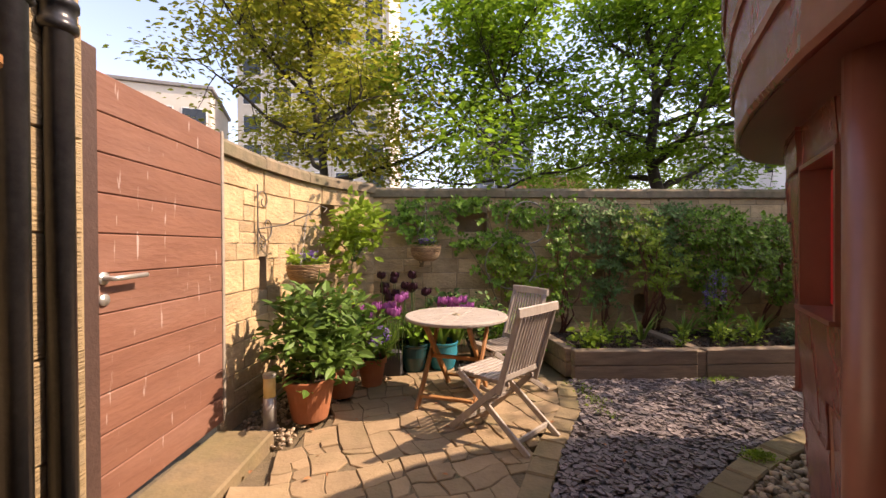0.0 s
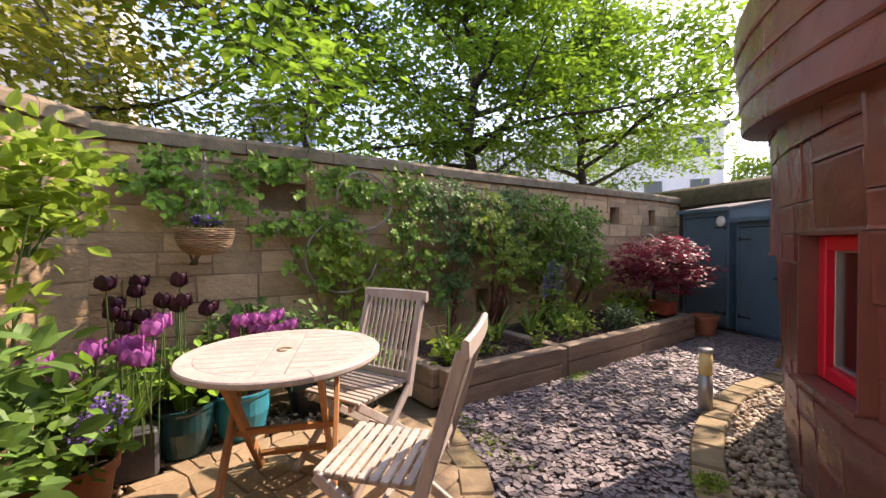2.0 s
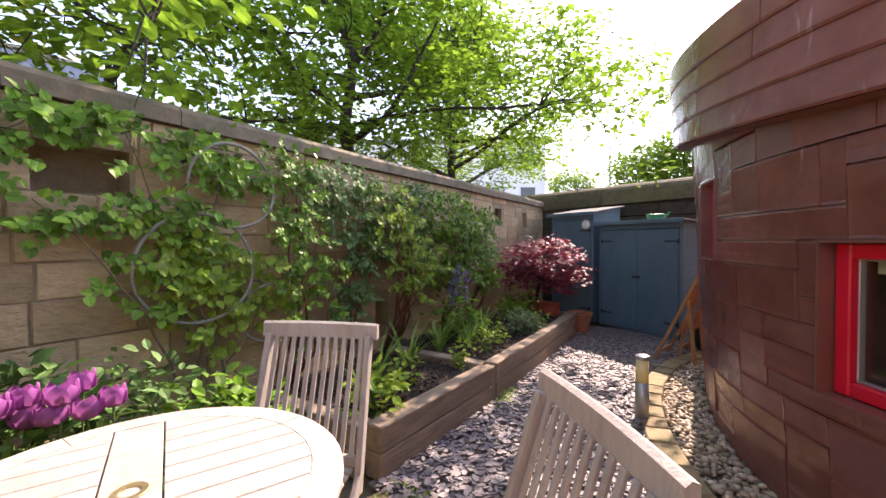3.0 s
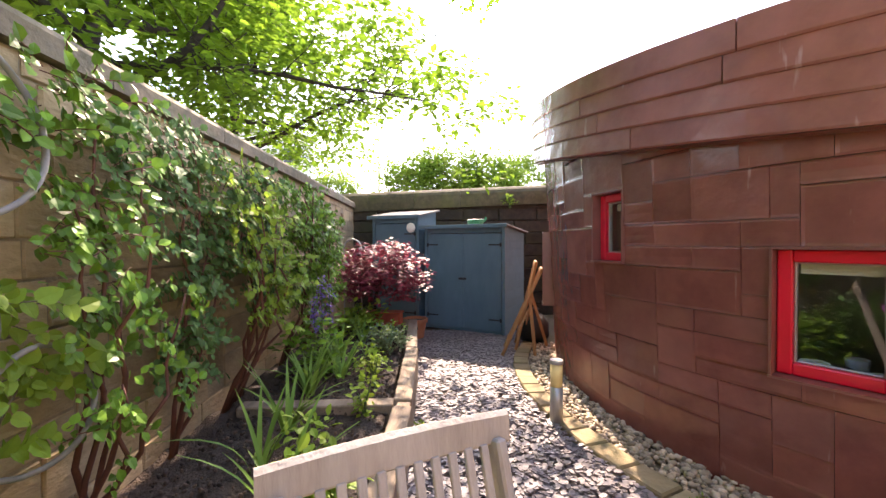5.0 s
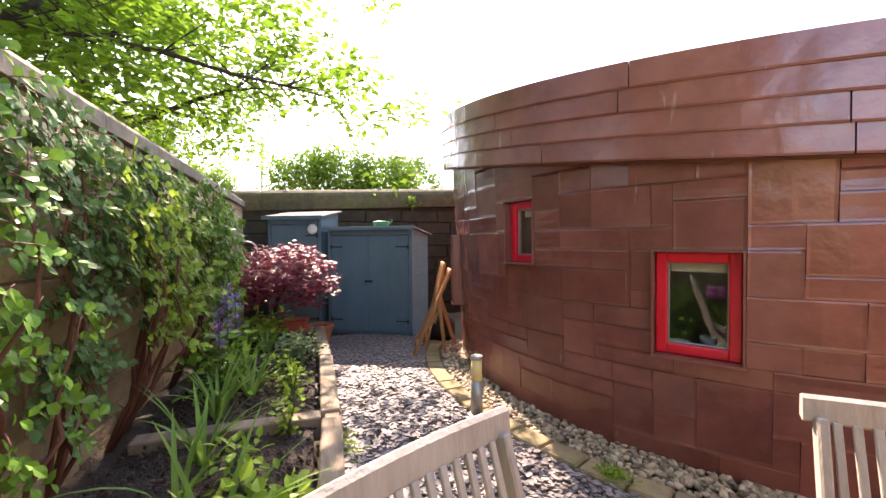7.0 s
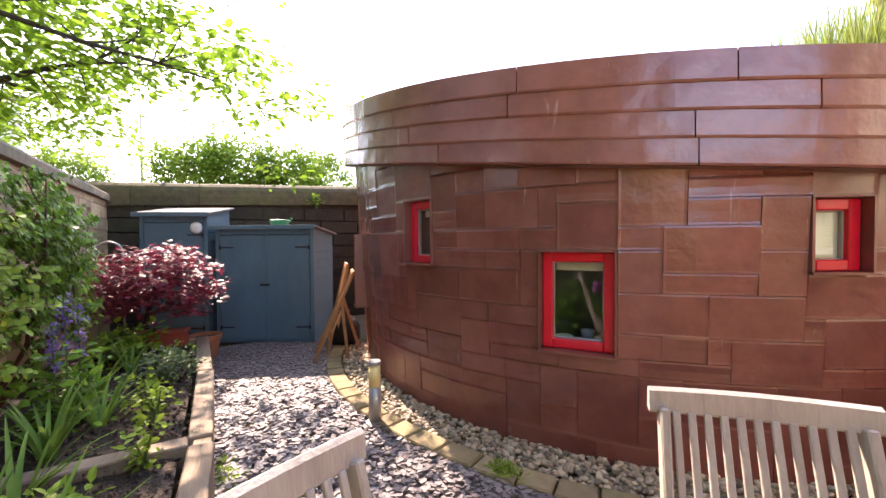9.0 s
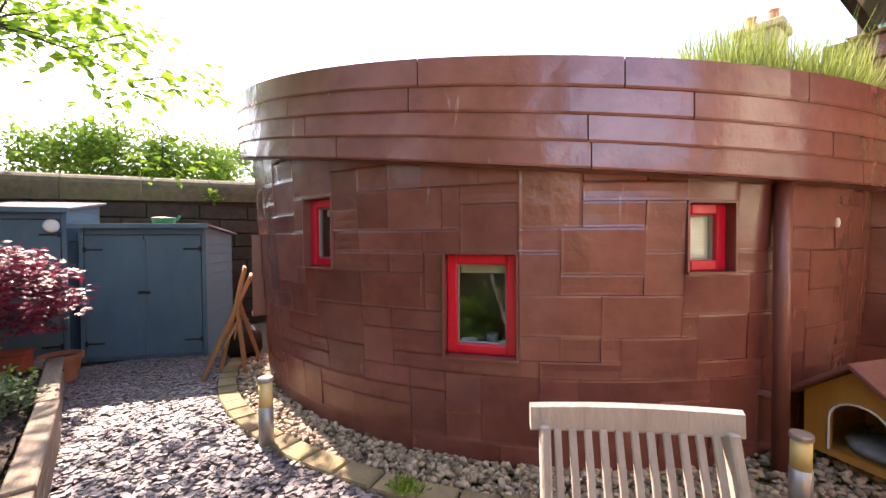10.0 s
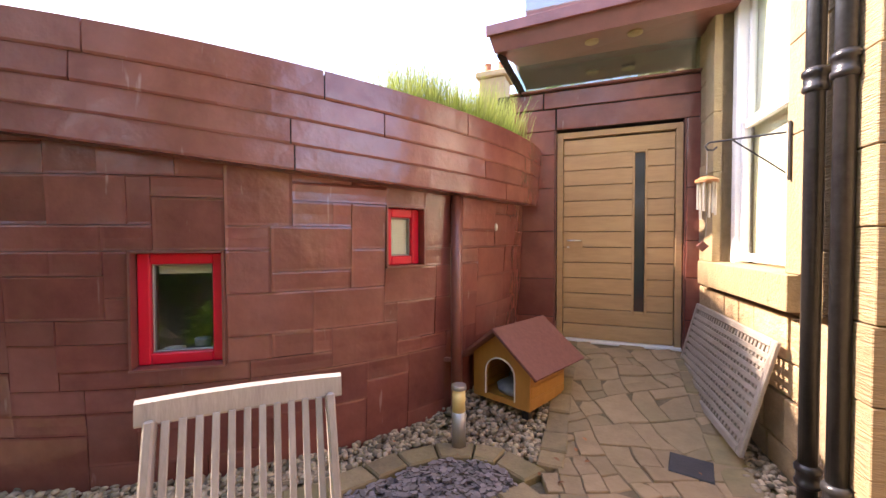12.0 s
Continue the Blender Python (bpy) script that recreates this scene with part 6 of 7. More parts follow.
def tree(x, y, fork, height, spread, seed, label, leaf=M_LEAF_A, per=55, size=0.12, clumps=150, base=-0.1, r0=0.11, low=0.0, lean=(0, 0), bias=(0, 0), extra=()):
    """A tree: tapered trunk, forking limbs and twigs, and leaves in clumps along the twigs."""
    rng = np.random.default_rng(seed)
    t = thing("tree", label, "tree", pose(x, y, base))
    top = height * 0.92
    trunk = [Vector((lean[0] * k / 8, lean[1] * k / 8, top * k / 8)) + Vector((*rng.normal(0, 0.03 + 0.012 * k, 2), 0)) for k in range(9)]
    part("trunk", tube(trunk, [r0 * (1.25 - 0.14 * k) for k in range(9)], 12), M_BARK, t, smooth=True)
    ends = []
    nl = 15
    for i in range(nl + len(extra)):
        u = i / (nl - 1)
        a = 2.4 * i + rng.uniform(-0.3, 0.3)
        el = 0.18 + 0.65 * u + rng.uniform(-0.12, 0.15)
        d = (math.cos(a) * math.cos(el) + bias[0], math.sin(a) * math.cos(el) + bias[1], math.sin(el))
        ln = spread * (1.12 - 0.62 * u) * rng.uniform(0.85, 1.1)
        h = fork - 0.3 + (top - fork) * u * 0.9
        if i >= nl:
            d, ln = extra[i - nl]
            h = fork + 0.4
        k = h / top * 8
        start = trunk[int(k)].lerp(trunk[min(int(k) + 1, 8)], k - int(k))
        limb = walk_points(start, d, ln, 7, 0.15, rng, 0.03)
        part("limb", tube(limb, [r0 * (0.5 - 0.2 * min(u, 1)) * (1 - 0.12 * k) for k in range(8)], 8), M_BARK, t, smooth=True)
        twigs = bmesh.new()
        for k in range(2, 8):
            for _ in range(3):
                tw = walk_points(limb[k], Vector(rng.normal(0, 1, 3)) + Vector(d) * 0.6 + Vector((0, 0, 0.15)), spread * rng.uniform(0.22, 0.42), 4, 0.2, rng, 0.0)
                tube(tw, [0.010, 0.008, 0.006, 0.004, 0.003], 5, twigs)
                ends += [tw[2], tw[3], tw[4]]
        tagged(part("twig", twigs, M_BARK, t), kind="stuff")
    ends = [e for e in ends if e.z > fork - 0.6 + low]
    pick = rng.permutation(len(ends))[:clumps]
    me = leaf_mesh("crown", [tuple(ends[i]) for i in pick], (0.25, 0.25, 0.085), per, size, rng, flat=0.3, out=(0, 0, -0.2), spin=0.3)
    part("crown", me, leaf, t, "fresh spring leaves")
    return t


tree(-2.35, 7.35, 3.0, 6.8, 2.7, 101, "young street tree with bronze-green spring leaves beyond the wall", M_LEAF_Y, 54, 0.112, 320)
tree(1.06, 6.8, 2.75, 6.2, 2.2, 102, "slim street tree with fresh green leaves beyond the wall", M_LEAF_A, 46, 0.115, 270, r0=0.06)
tree(3.95, 7.15, 2.75, 6.8, 2.5, 103, "spreading street tree with dense green leaves beyond the wall", M_LEAF_A, 46, 0.115, 350, r0=0.13, extra=(((0.28, -0.93, 0.17), 4.1),))
tree(7.75, 8.0, 3.0, 7.2, 3.4, 104, "large street tree overhanging the garden's far corner", M_LEAF_A, 50, 0.13, 430, r0=0.13, bias=(-0.10, -0.12), extra=(((-0.42, -1.0, 0.14), 4.4),))
for k, (x, y, r, h, s) in enumerate(((23, 5.6, 2.0, 4.3, 1), (24, 3.6, 2.3, 4.6, 2), (23, 1.4, 1.9, 4.4, 3), (30, -2.0, 2.5, 5.5, 4), (36, 14.0, 2.2, 5.5, 5), (9, 30, 3.0, 5.5, 6), (14, 28, 3.0, 5.0, 7))):
    rng = np.random.default_rng(200 + k)
    t = thing("tree", "rounded leafy green tree far beyond the garden wall", "tree", pose(x, y, -0.1))
    part("trunk", tube([(0, 0, 0), (0.1, 0, h * 0.5), (0, 0.1, h * 0.8)], [0.25, 0.2, 0.12], 8), M_BARK, t)
    u = rng.normal(0, 1, (130, 3))
    u /= np.linalg.norm(u, axis=1, keepdims=True)
    c = u * rng.uniform(0.6, 1.0, (130, 1)) * [r, r, r * 0.8] + [0, 0, h + 0.6]
    part("crown", leaf_mesh("crown", c, (0.32, 0.32, 0.25), 38, 0.26, rng, (QUAD_V, QUAD_F)), M_LEAF_T, t, "dense rounded crown")

# ---- climbers on the long wall ----
def wall_y(x):
    return 5.06 + (x + 0.92) * 0.0623


def spray(p, d, n, step, size, rng, z_top, droop, places, dirs, sizes):
    """Leaves set left and right along a short twig that starts at p and runs along d."""
    for k in range(n):
        d = (d + Vector((0, 0, -droop)) + Vector(rng.normal(0, 0.09, 3))).normalized()
        p = p + d * step * rng.uniform(0.7, 1.3)
        if p.z > z_top:
            break
        side = d.cross(Vector((0, -1, 0.3))).normalized() * (1 if k % 2 else -1)
        ld = d * 0.45 + side * rng.uniform(0.5, 1.0) + Vector((0, -0.25, -0.30))
        places.append((p.x, min(p.y, -0.012), p.z)), dirs.append(tuple(ld)), sizes.append(size * rng.uniform(0.5, 1.2))


def climber(x, patches, sprays, size, leaf, stem, label, seed, shape=(LEAF_V, LEAF_F), foot_z=0.2, r=0.011, stems=5, twig=(5, 10), droop=0.06):
    """A wall plant: stems from its foot to each patch of cover (x, z, half width, half height, stand-off), and leafy twigs in the patches."""
    rng = np.random.default_rng(seed)
    c = thing("climbing_plant", label, "climbing plant", pose(x, wall_y(x) - 0.05, foot_z))
    area = np.array([p[2] * p[3] for p in patches])
    places, dirs, sizes = [], [], []
    wall = lambda dx: 0.0623 * dx
    for i in range(max(stems, len(patches))):
        cx, cz, rx, rz, off = patches[i % len(patches)]
        tx, tz = cx - x + rx * rng.uniform(-0.7, 0.7), cz - foot_z + rz * rng.uniform(0.0, 0.85)
        pts = []
        for k in range(9):
            u = k / 8
            pts.append(Vector((tx * u ** 1.25 + rng.normal(0, 0.03), wall(tx * u) - 0.01 - off * 0.75 * math.sin(min(u * 2.4, 1.57)) * rng.uniform(0.75, 1.0), tz * u ** 0.85)))
        part("stem", tube(pts, [r * (1.2 - 0.11 * k) for k in range(9)], 6), stem, c, smooth=True)
        for p in pts[4:]:
            for _ in range(2):
                dd = Vector((rng.choice((-1.0, 1.0)) * rng.uniform(0.5, 1), -rng.uniform(0.0, 0.5), rng.uniform(-0.2, 0.5))).normalized()
                spray(p, dd, int(rng.integers(*twig)), size * 0.42, size, rng, 2.06 - foot_z, droop, places, dirs, sizes)
    twigs = bmesh.new()
    for _ in range(sprays):
        cx, cz, rx, rz, off = patches[rng.choice(len(patches), p=area / area.sum())]
        a, q = rng.uniform(0, math.tau), math.sqrt(rng.random())
        dx = cx - x + rx * q * math.cos(a)
        p = Vector((dx, wall(dx) - off * (0.25 + 0.75 * rng.random()) * (1 - 0.45 * q * q), cz - foot_z + rz * q * math.sin(a)))
        d = Vector((rng.choice((-1.0, 1.0)) * rng.uniform(0.4, 1), -rng.uniform(0.0, 0.5), rng.uniform(-0.45, 0.45))).normalized()
        n0 = len(places)
        spray(p, d, int(rng.integers(*twig)), size * 0.42, size, rng, 2.06 - foot_z, droop, places, dirs, sizes)
        if len(places) - n0 > 2:
            tube([p] + [Vector(q2) for q2 in places[n0::2]], 0.0022, 4, twigs)
    tagged(part("twig", twigs, stem, c), kind="stuff")
    rot = aim(dirs, rng, spin=0.33, face=(0.1, -0.85, 0.55))
    part("foliage", scatter("foliage", *shape, np.array(places), rot, np.array(sizes)), leaf, c)
    return c


BROAD, OVAL = (BROAD_V, BROAD_F), (OVAL_V, LEAF_F)
climber(-0.30, ((-0.42, 1.80, 0.30, 0.13, 0.10), (0.10, 1.91, 0.40, 0.07, 0.10)), 34, 0.056, M_LEAF_V, M_IVORY_STEM, "broad-leaved climber along the top of the wall", 1, BROAD, 1.1, 0.008)
climber(0.85, ((0.62, 1.87, 0.40, 0.10, 0.10), (0.66, 1.46, 0.28, 0.10, 0.10), (1.02, 1.74, 0.24, 0.12, 0.12), (0.30, 1.45, 0.20, 0.06, 0.08)), 72, 0.056, M_LEAF_V, M_IVORY_STEM, "green climber trained on hoops against the wall", 2, BROAD, stems=4, r=0.008)
climber(1.02, ((0.98, 1.10, 0.33, 0.13, 0.12), (0.80, 1.28, 0.20, 0.07, 0.10), (1.22, 0.92, 0.16, 0.06, 0.10)), 48, 0.062, M_LEAF_L, M_IVORY_STEM, "bright green climber on the lower wall hoop", 3, BROAD, stems=3, r=0.008)
climber(1.55, ((1.42, 1.82, 0.28, 0.15, 0.14), (1.55, 1.42, 0.20, 0.14, 0.16), (1.72, 1.05, 0.12, 0.18, 0.16)), 76, 0.052, M_LEAF_V, M_STEM, "dense leafy climber on the garden wall", 4, OVAL, stems=3)
climber(2.10, ((2.00, 1.74, 0.34, 0.22, 0.20), (2.22, 1.28, 0.28, 0.22, 0.22), (2.05, 0.86, 0.12, 0.14, 0.18)), 190, 0.052, M_LEAF_D, M_STEM, "dark leafy climbing rose on the garden wall", 5, OVAL)
climber(2.85, ((2.75, 1.50, 0.32, 0.22, 0.24), (2.95, 1.80, 0.26, 0.11, 0.18), (3.02, 1.12, 0.20, 0.20, 0.26)), 190, 0.050, M_LEAF_D, M_STEM, "leafy climbing rose with brown stems on the wall", 6, OVAL)
climber(3.65, ((3.45, 1.58, 0.38, 0.28, 0.50), (3.90, 1.28, 0.36, 0.32, 0.54), (3.45, 0.98, 0.24, 0.22, 0.44)), 420, 0.050, M_LEAF_V, M_STEM, "bushy climber with yellowish young leaves", 7, OVAL, stems=7)
climber(4.35, ((4.32, 1.42, 0.28, 0.32, 0.46), (4.42, 0.90, 0.24, 0.24, 0.42)), 220, 0.050, M_LEAF_V, M_STEM, "leafy climber at the far end of the wall", 8, OVAL)
# red-stemmed shrubs standing out from the wall
climber(1.55, ((1.44, 1.55, 0.24, 0.36, 0.38), (1.66, 1.10, 0.22, 0.24, 0.42), (1.45, 0.72, 0.16, 0.12, 0.36)), 26, 0.046, M_LEAF_V, M_STEM, "red-stemmed shrub leaning out over the bed", 9, OVAL, r=0.011, stems=3, twig=(4, 8))
climber(2.62, ((2.50, 1.48, 0.28, 0.34, 0.48), (2.85, 1.10, 0.28, 0.28, 0.52)), 130, 0.048, M_LEAF_L, M_STEM, "red-stemmed shrub with pale leaves in the bed", 10, OVAL, r=0.012, stems=5)


# ---- low plants ----
def blades(x, y, z, n, length, width, material, label, seed, lean=0.8, name="strap_leaf_plant", category="plant"):
    """A tuft of arching strap leaves."""
    rng = np.random.default_rng(seed)
    t = thing(name, label, category, pose(x, y, z))
    v, f = [], []
    for _ in range(n):
        a, ln, bend = rng.uniform(0, math.tau), length * rng.uniform(0.55, 1.1), rng.uniform(0.2, 1.0) * lean
        c, s = math.cos(a), math.sin(a)
        k0 = len(v)
        for k in range(7):
            u = k / 6
            rad, h = ln * (u * 0.25 + bend * u * u * 0.75), ln * (u - 0.55 * bend * u * u)
            w = width * (1 - u ** 2.2) * 0.5 + 0.0008
            px, py = rng.normal(0, 0.002, 2)
            bx, by = 0.03 * c, 0.03 * s
            v += [(bx + rad * c - w * s, by + rad * s + w * c, h), (bx + rad * c, by + rad * s, h - w * 0.5), (bx + rad * c + w * s, by + rad * s - w * c, h)]
        for k in range(6):
            o = k0 + 3 * k
            f += [(o, o + 1, o + 4, o + 3), (o + 1, o + 2, o + 5, o + 4)]
    me = bpy.data.meshes.new("leaves")
    me.from_pydata(v, [], f)
    me.shade_smooth()
    part("leaves", me, material, t)
    return t


def bush(x, y, z, rx, rz, clumps, per, size, material, label, seed, stems=6, slim=1.0, shape=(LEAF_V, LEAF_F), name="shrub", stem_mat=None, solid=0.75, spread=0.07):
    rng = np.random.default_rng(seed)
    b = thing(name, label, "plant", pose(x, y, z))
    cs = []
    while len(cs) < clumps:
        u = rng.uniform(-1, 1, 3)
        q = np.linalg.norm(u)
        if solid * rng.random() < q < 1:
            cs.append((u[0] * rx, u[1] * rx, rz + u[2] * rz))
    bm = bmesh.new()
    for i in range(stems):
        e = cs[i * len(cs) // stems]
        tube([(0.02 * math.cos(i), 0.02 * math.sin(i), 0), (e[0] * 0.4, e[1] * 0.4, e[2] * 0.55), e], [0.008, 0.006, 0.004], 6, bm)
    part("stem", bm, stem_mat or M_STEM_G, b)
    part("foliage", leaf_mesh("foliage", cs, (spread, spread, spread * 0.7), per, size, rng, shape, out=(0, 0, 0.1), flat=0.6, slim=slim), material, b)
    return b


bush(-1.08, 3.12, 0.26, 0.29, 0.40, 95, 8, 0.125, M_LEAF_M, "leafy dark green peony filling the large pot", 11, 9, 0.75)
bush(-0.97, 3.58, 0.24, 0.24, 0.34, 46, 8, 0.115, M_LEAF_M, "leafy dark green plant in a terracotta pot", 12)
bush(-0.74, 3.86, 0.22, 0.17, 0.22, 30, 6, 0.09, M_LEAF_V, "small leafy plant in a terracotta pot", 13)
bush(-1.02, 4.05, 0.75, 0.14, 0.46, 26, 4, 0.12, M_LEAF_L, "lime green twining climber with big heart-shaped leaves", 14, 3, name="climbing_plant", spread=0.05)
bush(-1.0, 4.25, 1.20, 0.30, 0.34, 60, 8, 0.105, M_LEAF_L, "yellow-green evergreen shrub against the curved wall", 15, 6)
bush(-1.26, 3.56, 1.17, 0.15, 0.06, 20, 9, 0.07, M_LEAF_L, "low trailing plants growing in the hanging basket", 16, 3, spread=0.03)
bush(-0.235, 4.62, 1.34, 0.14, 0.06, 18, 8, 0.05, M_LEAF_V, "violas growing in the hanging basket", 17, 3, spread=0.03)
bush(0.05, 4.72, 0.25, 0.24, 0.27, 46, 8, 0.10, M_LEAF_D, "dark green shrub with pointed leaves at the wall's foot", 18)
bush(0.45, 4.70, 0.20, 0.20, 0.28, 40, 9, 0.07, M_LEAF_D, "bushy dark green plant in the black pot", 19)
bush(0.78, 4.58, 0.05, 0.26, 0.24, 60, 9, 0.095, M_LEAF_V, "fresh green leafy mound beside the raised bed", 20)
bush(-0.30, 4.45, 0.26, 0.22, 0.16, 34, 7, 0.09, M_LEAF_V, "green leaves round the tulips", 21)
bush(4.02, 4.36, 0.20, 0.20, 0.13, 60, 12, 0.042, M_LEAF_G, "soft grey-green mound spilling over the sleepers", 22, spread=0.05)
bush(1.55, 4.25, 0.20, 0.16, 0.14, 26, 7, 0.075, M_LEAF_L, "fresh lime green sprouting perennial", 23, spread=0.05)
bush(2.05, 4.45, 0.21, 0.09, 0.11, 12, 7, 0.06, M_LEAF_L, "small lime green sprouting perennial in the bed", 24, spread=0.04)
bush(2.60, 4.28, 0.21, 0.06, 0.15, 12, 7, 0.05, M_LEAF_L, "upright lime green sprouting perennial in the bed", 25, spread=0.03)
bush(3.05, 4.30, 0.21, 0.06, 0.16, 12, 7, 0.05, M_LEAF_L, "upright lime green sprouting perennial in the bed", 26, spread=0.03)
bush(3.45, 4.42, 0.21, 0.10, 0.12, 16, 7, 0.055, M_LEAF_L, "small lime green sprouting perennial in the bed", 27, spread=0.04)
bush(4.55, 4.36, 0.21, 0.10, 0.10, 16, 7, 0.055, M_LEAF_L, "low green leaves at the end of the bed", 28, spread=0.04)
bush(4.75, 4.80, 0.21, 0.22, 0.20, 36, 7, 0.085, M_LEAF_L, "yellow-green broad-leaved plant near the maple", 29, spread=0.05)
bush(3.35, 4.85, 0.21, 0.20, 0.28, 40, 9, 0.07, M_LEAF_V, "leafy flowering perennial against the wall", 30)
for k, (x, y, n, ln) in enumerate(((1.62, 4.42, 13, 0.52), (1.95, 4.66, 9, 0.45), (2.35, 4.68, 18, 0.5), (2.9, 4.75, 24, 0.50), (3.25, 4.62, 20, 0.42), (3.8, 4.78, 22, 0.45), (4.45, 4.7, 16, 0.42))):
    blades(x, y, 0.215, n, ln, 0.026, M_BLADE, "arching strap-leaved plant in the raised bed", 40 + k)
for k, (x, y) in enumerate(((-0.60, 4.2), (-0.36, 4.32), (-0.05, 4.38), (0.12, 4.45), (-0.62, 3.95))):
    blades(x, y, 0.25, 26, 0.38, 0.05, M_BLADE, "broad upright tulip leaves growing in the pot", 60 + k, 0.45, "tulip_leaves")


def tulips(cx, cy, sx, sy, z0, z1, n, material, label, seed, size=0.042):
    rng = np.random.default_rng(seed)
    for i in range(n):
        x, y, z = cx + rng.uniform(-sx, sx), cy + rng.uniform(-sy, sy), rng.uniform(z0, z1)
        t = thing("tulip", label, "flower", pose(x, y, 0.22), "tulips by the wall")
        lx, ly = rng.normal(0, 0.02, 2)
        h = z - 0.22
        part("stem", tube([(0, 0, 0), (lx * 0.3, ly * 0.3, h * 0.5), (lx, ly, h)], 0.0042, 6), M_STEM_G, t)
        op = rng.uniform(0.75, 1.05)
        for k in range(6):
            a = math.tau * k / 6 + (0.0 if k % 2 else 0.1)
            r = size * (0.92 if k % 2 else 1.0)
            rows, bm = [], bmesh.new()
            for j, (q, hh, w) in enumerate(((0.12, 0, 0.35), (0.75, 0.35, 0.62), (0.92 * op, 0.8, 0.66), (0.95 * op, 1.3, 0.45), (0.9 * op, 1.62, 0.05))):
                rows.append([bm.verts.new((lx + r * (q * math.cos(a) - s * w * math.sin(a) - abs(s) * 0.12 * math.cos(a)), ly + r * (q * math.sin(a) + s * w * math.cos(a) - abs(s) * 0.12 * math.sin(a)), h + r * hh)) for s in (-1, 0, 1)])
            for p, q2 in zip(rows, rows[1:]):
                for m in range(2):
                    bm.faces.new((p[m], p[m + 1], q2[m + 1], q2[m]))
            part("petal", bm, material, t, smooth=True)


tulips(-0.46, 4.40, 0.26, 0.16, 0.70, 1.02, 18, M_PURPLE, "dark maroon tulip on a tall stem", 71, 0.054)
tulips(-0.58, 4.02, 0.16, 0.12, 0.62, 0.80, 10, M_PINK, "purple-pink tulip in a pot by the wall", 72, 0.056)
tulips(0.10, 4.45, 0.22, 0.08, 0.60, 0.72, 11, M_PINK, "pink tulip behind the table", 73, 0.052)
tulips(-0.80, 3.75, 0.06, 0.05, 0.58, 0.72, 3, M_PINK, "purple-pink tulip in a terracotta pot", 74, 0.058)


def flower_spike(x, y, z0, h, label, seed, n=60, r=0.03, size=0.02, material=M_VIOLET):
    rng = np.random.default_rng(seed)
    t = thing("flower_spike", label, "flower", pose(x, y, z0), "violet flowers")
    part("stem", tube([(0, 0, 0), (0.01, 0, h * 0.5), (0.02, 0.01, h)], 0.004, 6), M_STEM_G, t)
    u = rng.random(n)
    c = np.column_stack([0.02 * u + rng.normal(0, r * 0.5, n), rng.normal(0, r * 0.5, n), h * (0.5 + 0.5 * u)])
    tagged(part("bloom", leaf_mesh("bloom", c, (0.006, 0.006, 0.006), 3, size, rng), material, t), kind="stuff")


for k, (x, y, z, h) in enumerate(((3.28, 4.78, 0.3, 0.75), (3.36, 4.74, 0.3, 0.68), (3.22, 4.82, 0.3, 0.6), (-0.66, 3.72, 0.30, 0.30), (-0.60, 3.78, 0.30, 0.26), (-0.70, 3.66, 0.30, 0.24), (-1.22, 3.50, 1.18, 0.14), (-1.30, 3.52, 1.18, 0.12), (-0.29, 4.56, 1.36, 0.09), (-0.17, 4.55, 1.36, 0.09), (-0.23, 4.52, 1.36, 0.08))):
    flower_spike(x, y, z, h, "small violet-blue flower spike", 80 + k)

# red maple
rng = np.random.default_rng(90)
maple = thing("maple", "low spreading red-purple Japanese maple in a dark pot", "shrub", pose(5.40, 4.77, 0.28))
part("trunk", tube([(0, 0, 0), (-0.03, -0.03, 0.25), (-0.05, -0.08, 0.45)], [0.03, 0.025, 0.02], 8), M_BARK, maple, smooth=True)
cs = []
for i in range(9):
    a = math.tau * i / 9
    e = (0.50 * math.cos(a) - 0.05, 0.50 * math.sin(a) - 0.1, 0.38 + 0.38 * rng.random())
    part("branch", tube([(-0.05, -0.08, 0.42), (e[0] * 0.5, e[1] * 0.5 - 0.04, e[2] * 0.7 + 0.25), e], [0.014, 0.010, 0.005], 6), M_BARK, maple)
while len(cs) < 250:
    u = rng.uniform(-1, 1, 3)
    if np.linalg.norm(u) < 1 and u[2] > -0.75:
        cs.append((u[0] * 0.66 - 0.05, u[1] * 0.66 - 0.12, 0.62 + u[2] * 0.46 * (1 - 0.25 * abs(u[0]))))
part("foliage", leaf_mesh("foliage", cs, (0.06, 0.06, 0.022), 15, 0.068, rng, (STAR_V, STAR_F), out=(0, 0, -0.25), flat=0.3, spin=0.3), M_MAPLE, maple, "finely cut dark red leaves")

# grass on the round roof, thickest towards the entrance
def grass(name, label, n, a0, a1, r0, r1, h, seed, width=0.006):
    rng = np.random.default_rng(seed)
    a, r = np.radians(rng.uniform(a0, a1, n)), rng.uniform(r0, r1, n)
    x, y = CX + r * np.cos(a), CY + r * np.sin(a)
    z = np.array([band_low(p, q) for p, q in zip(x, y)]) + 0.50
    d = np.column_stack([rng.normal(0, 0.25, n), rng.normal(0, 0.25, n), np.ones(n)])
    ln = h * rng.uniform(0.4, 1.15, n)
    sh_v = [(-0.5, 0, 0), (0.5, 0, 0), (0.4, 0.5, 0.02), (-0.4, 0.5, 0.02), (0.0, 1.0, 0.14)]
    me = scatter(name, sh_v, [(0, 1, 2, 3), (3, 2, 4)], np.column_stack([x, y, z]), aim(d, rng, spin=0.8), np.column_stack([np.full(n, width), ln, ln]))
    tagged(part(name, me, M_GRASS), label, "grass", kind="stuff")


grass("roof_grass", "long yellow-green grass on the turf roof", 4200, 149, 178, 2.8, 3.44, 0.52, 1)
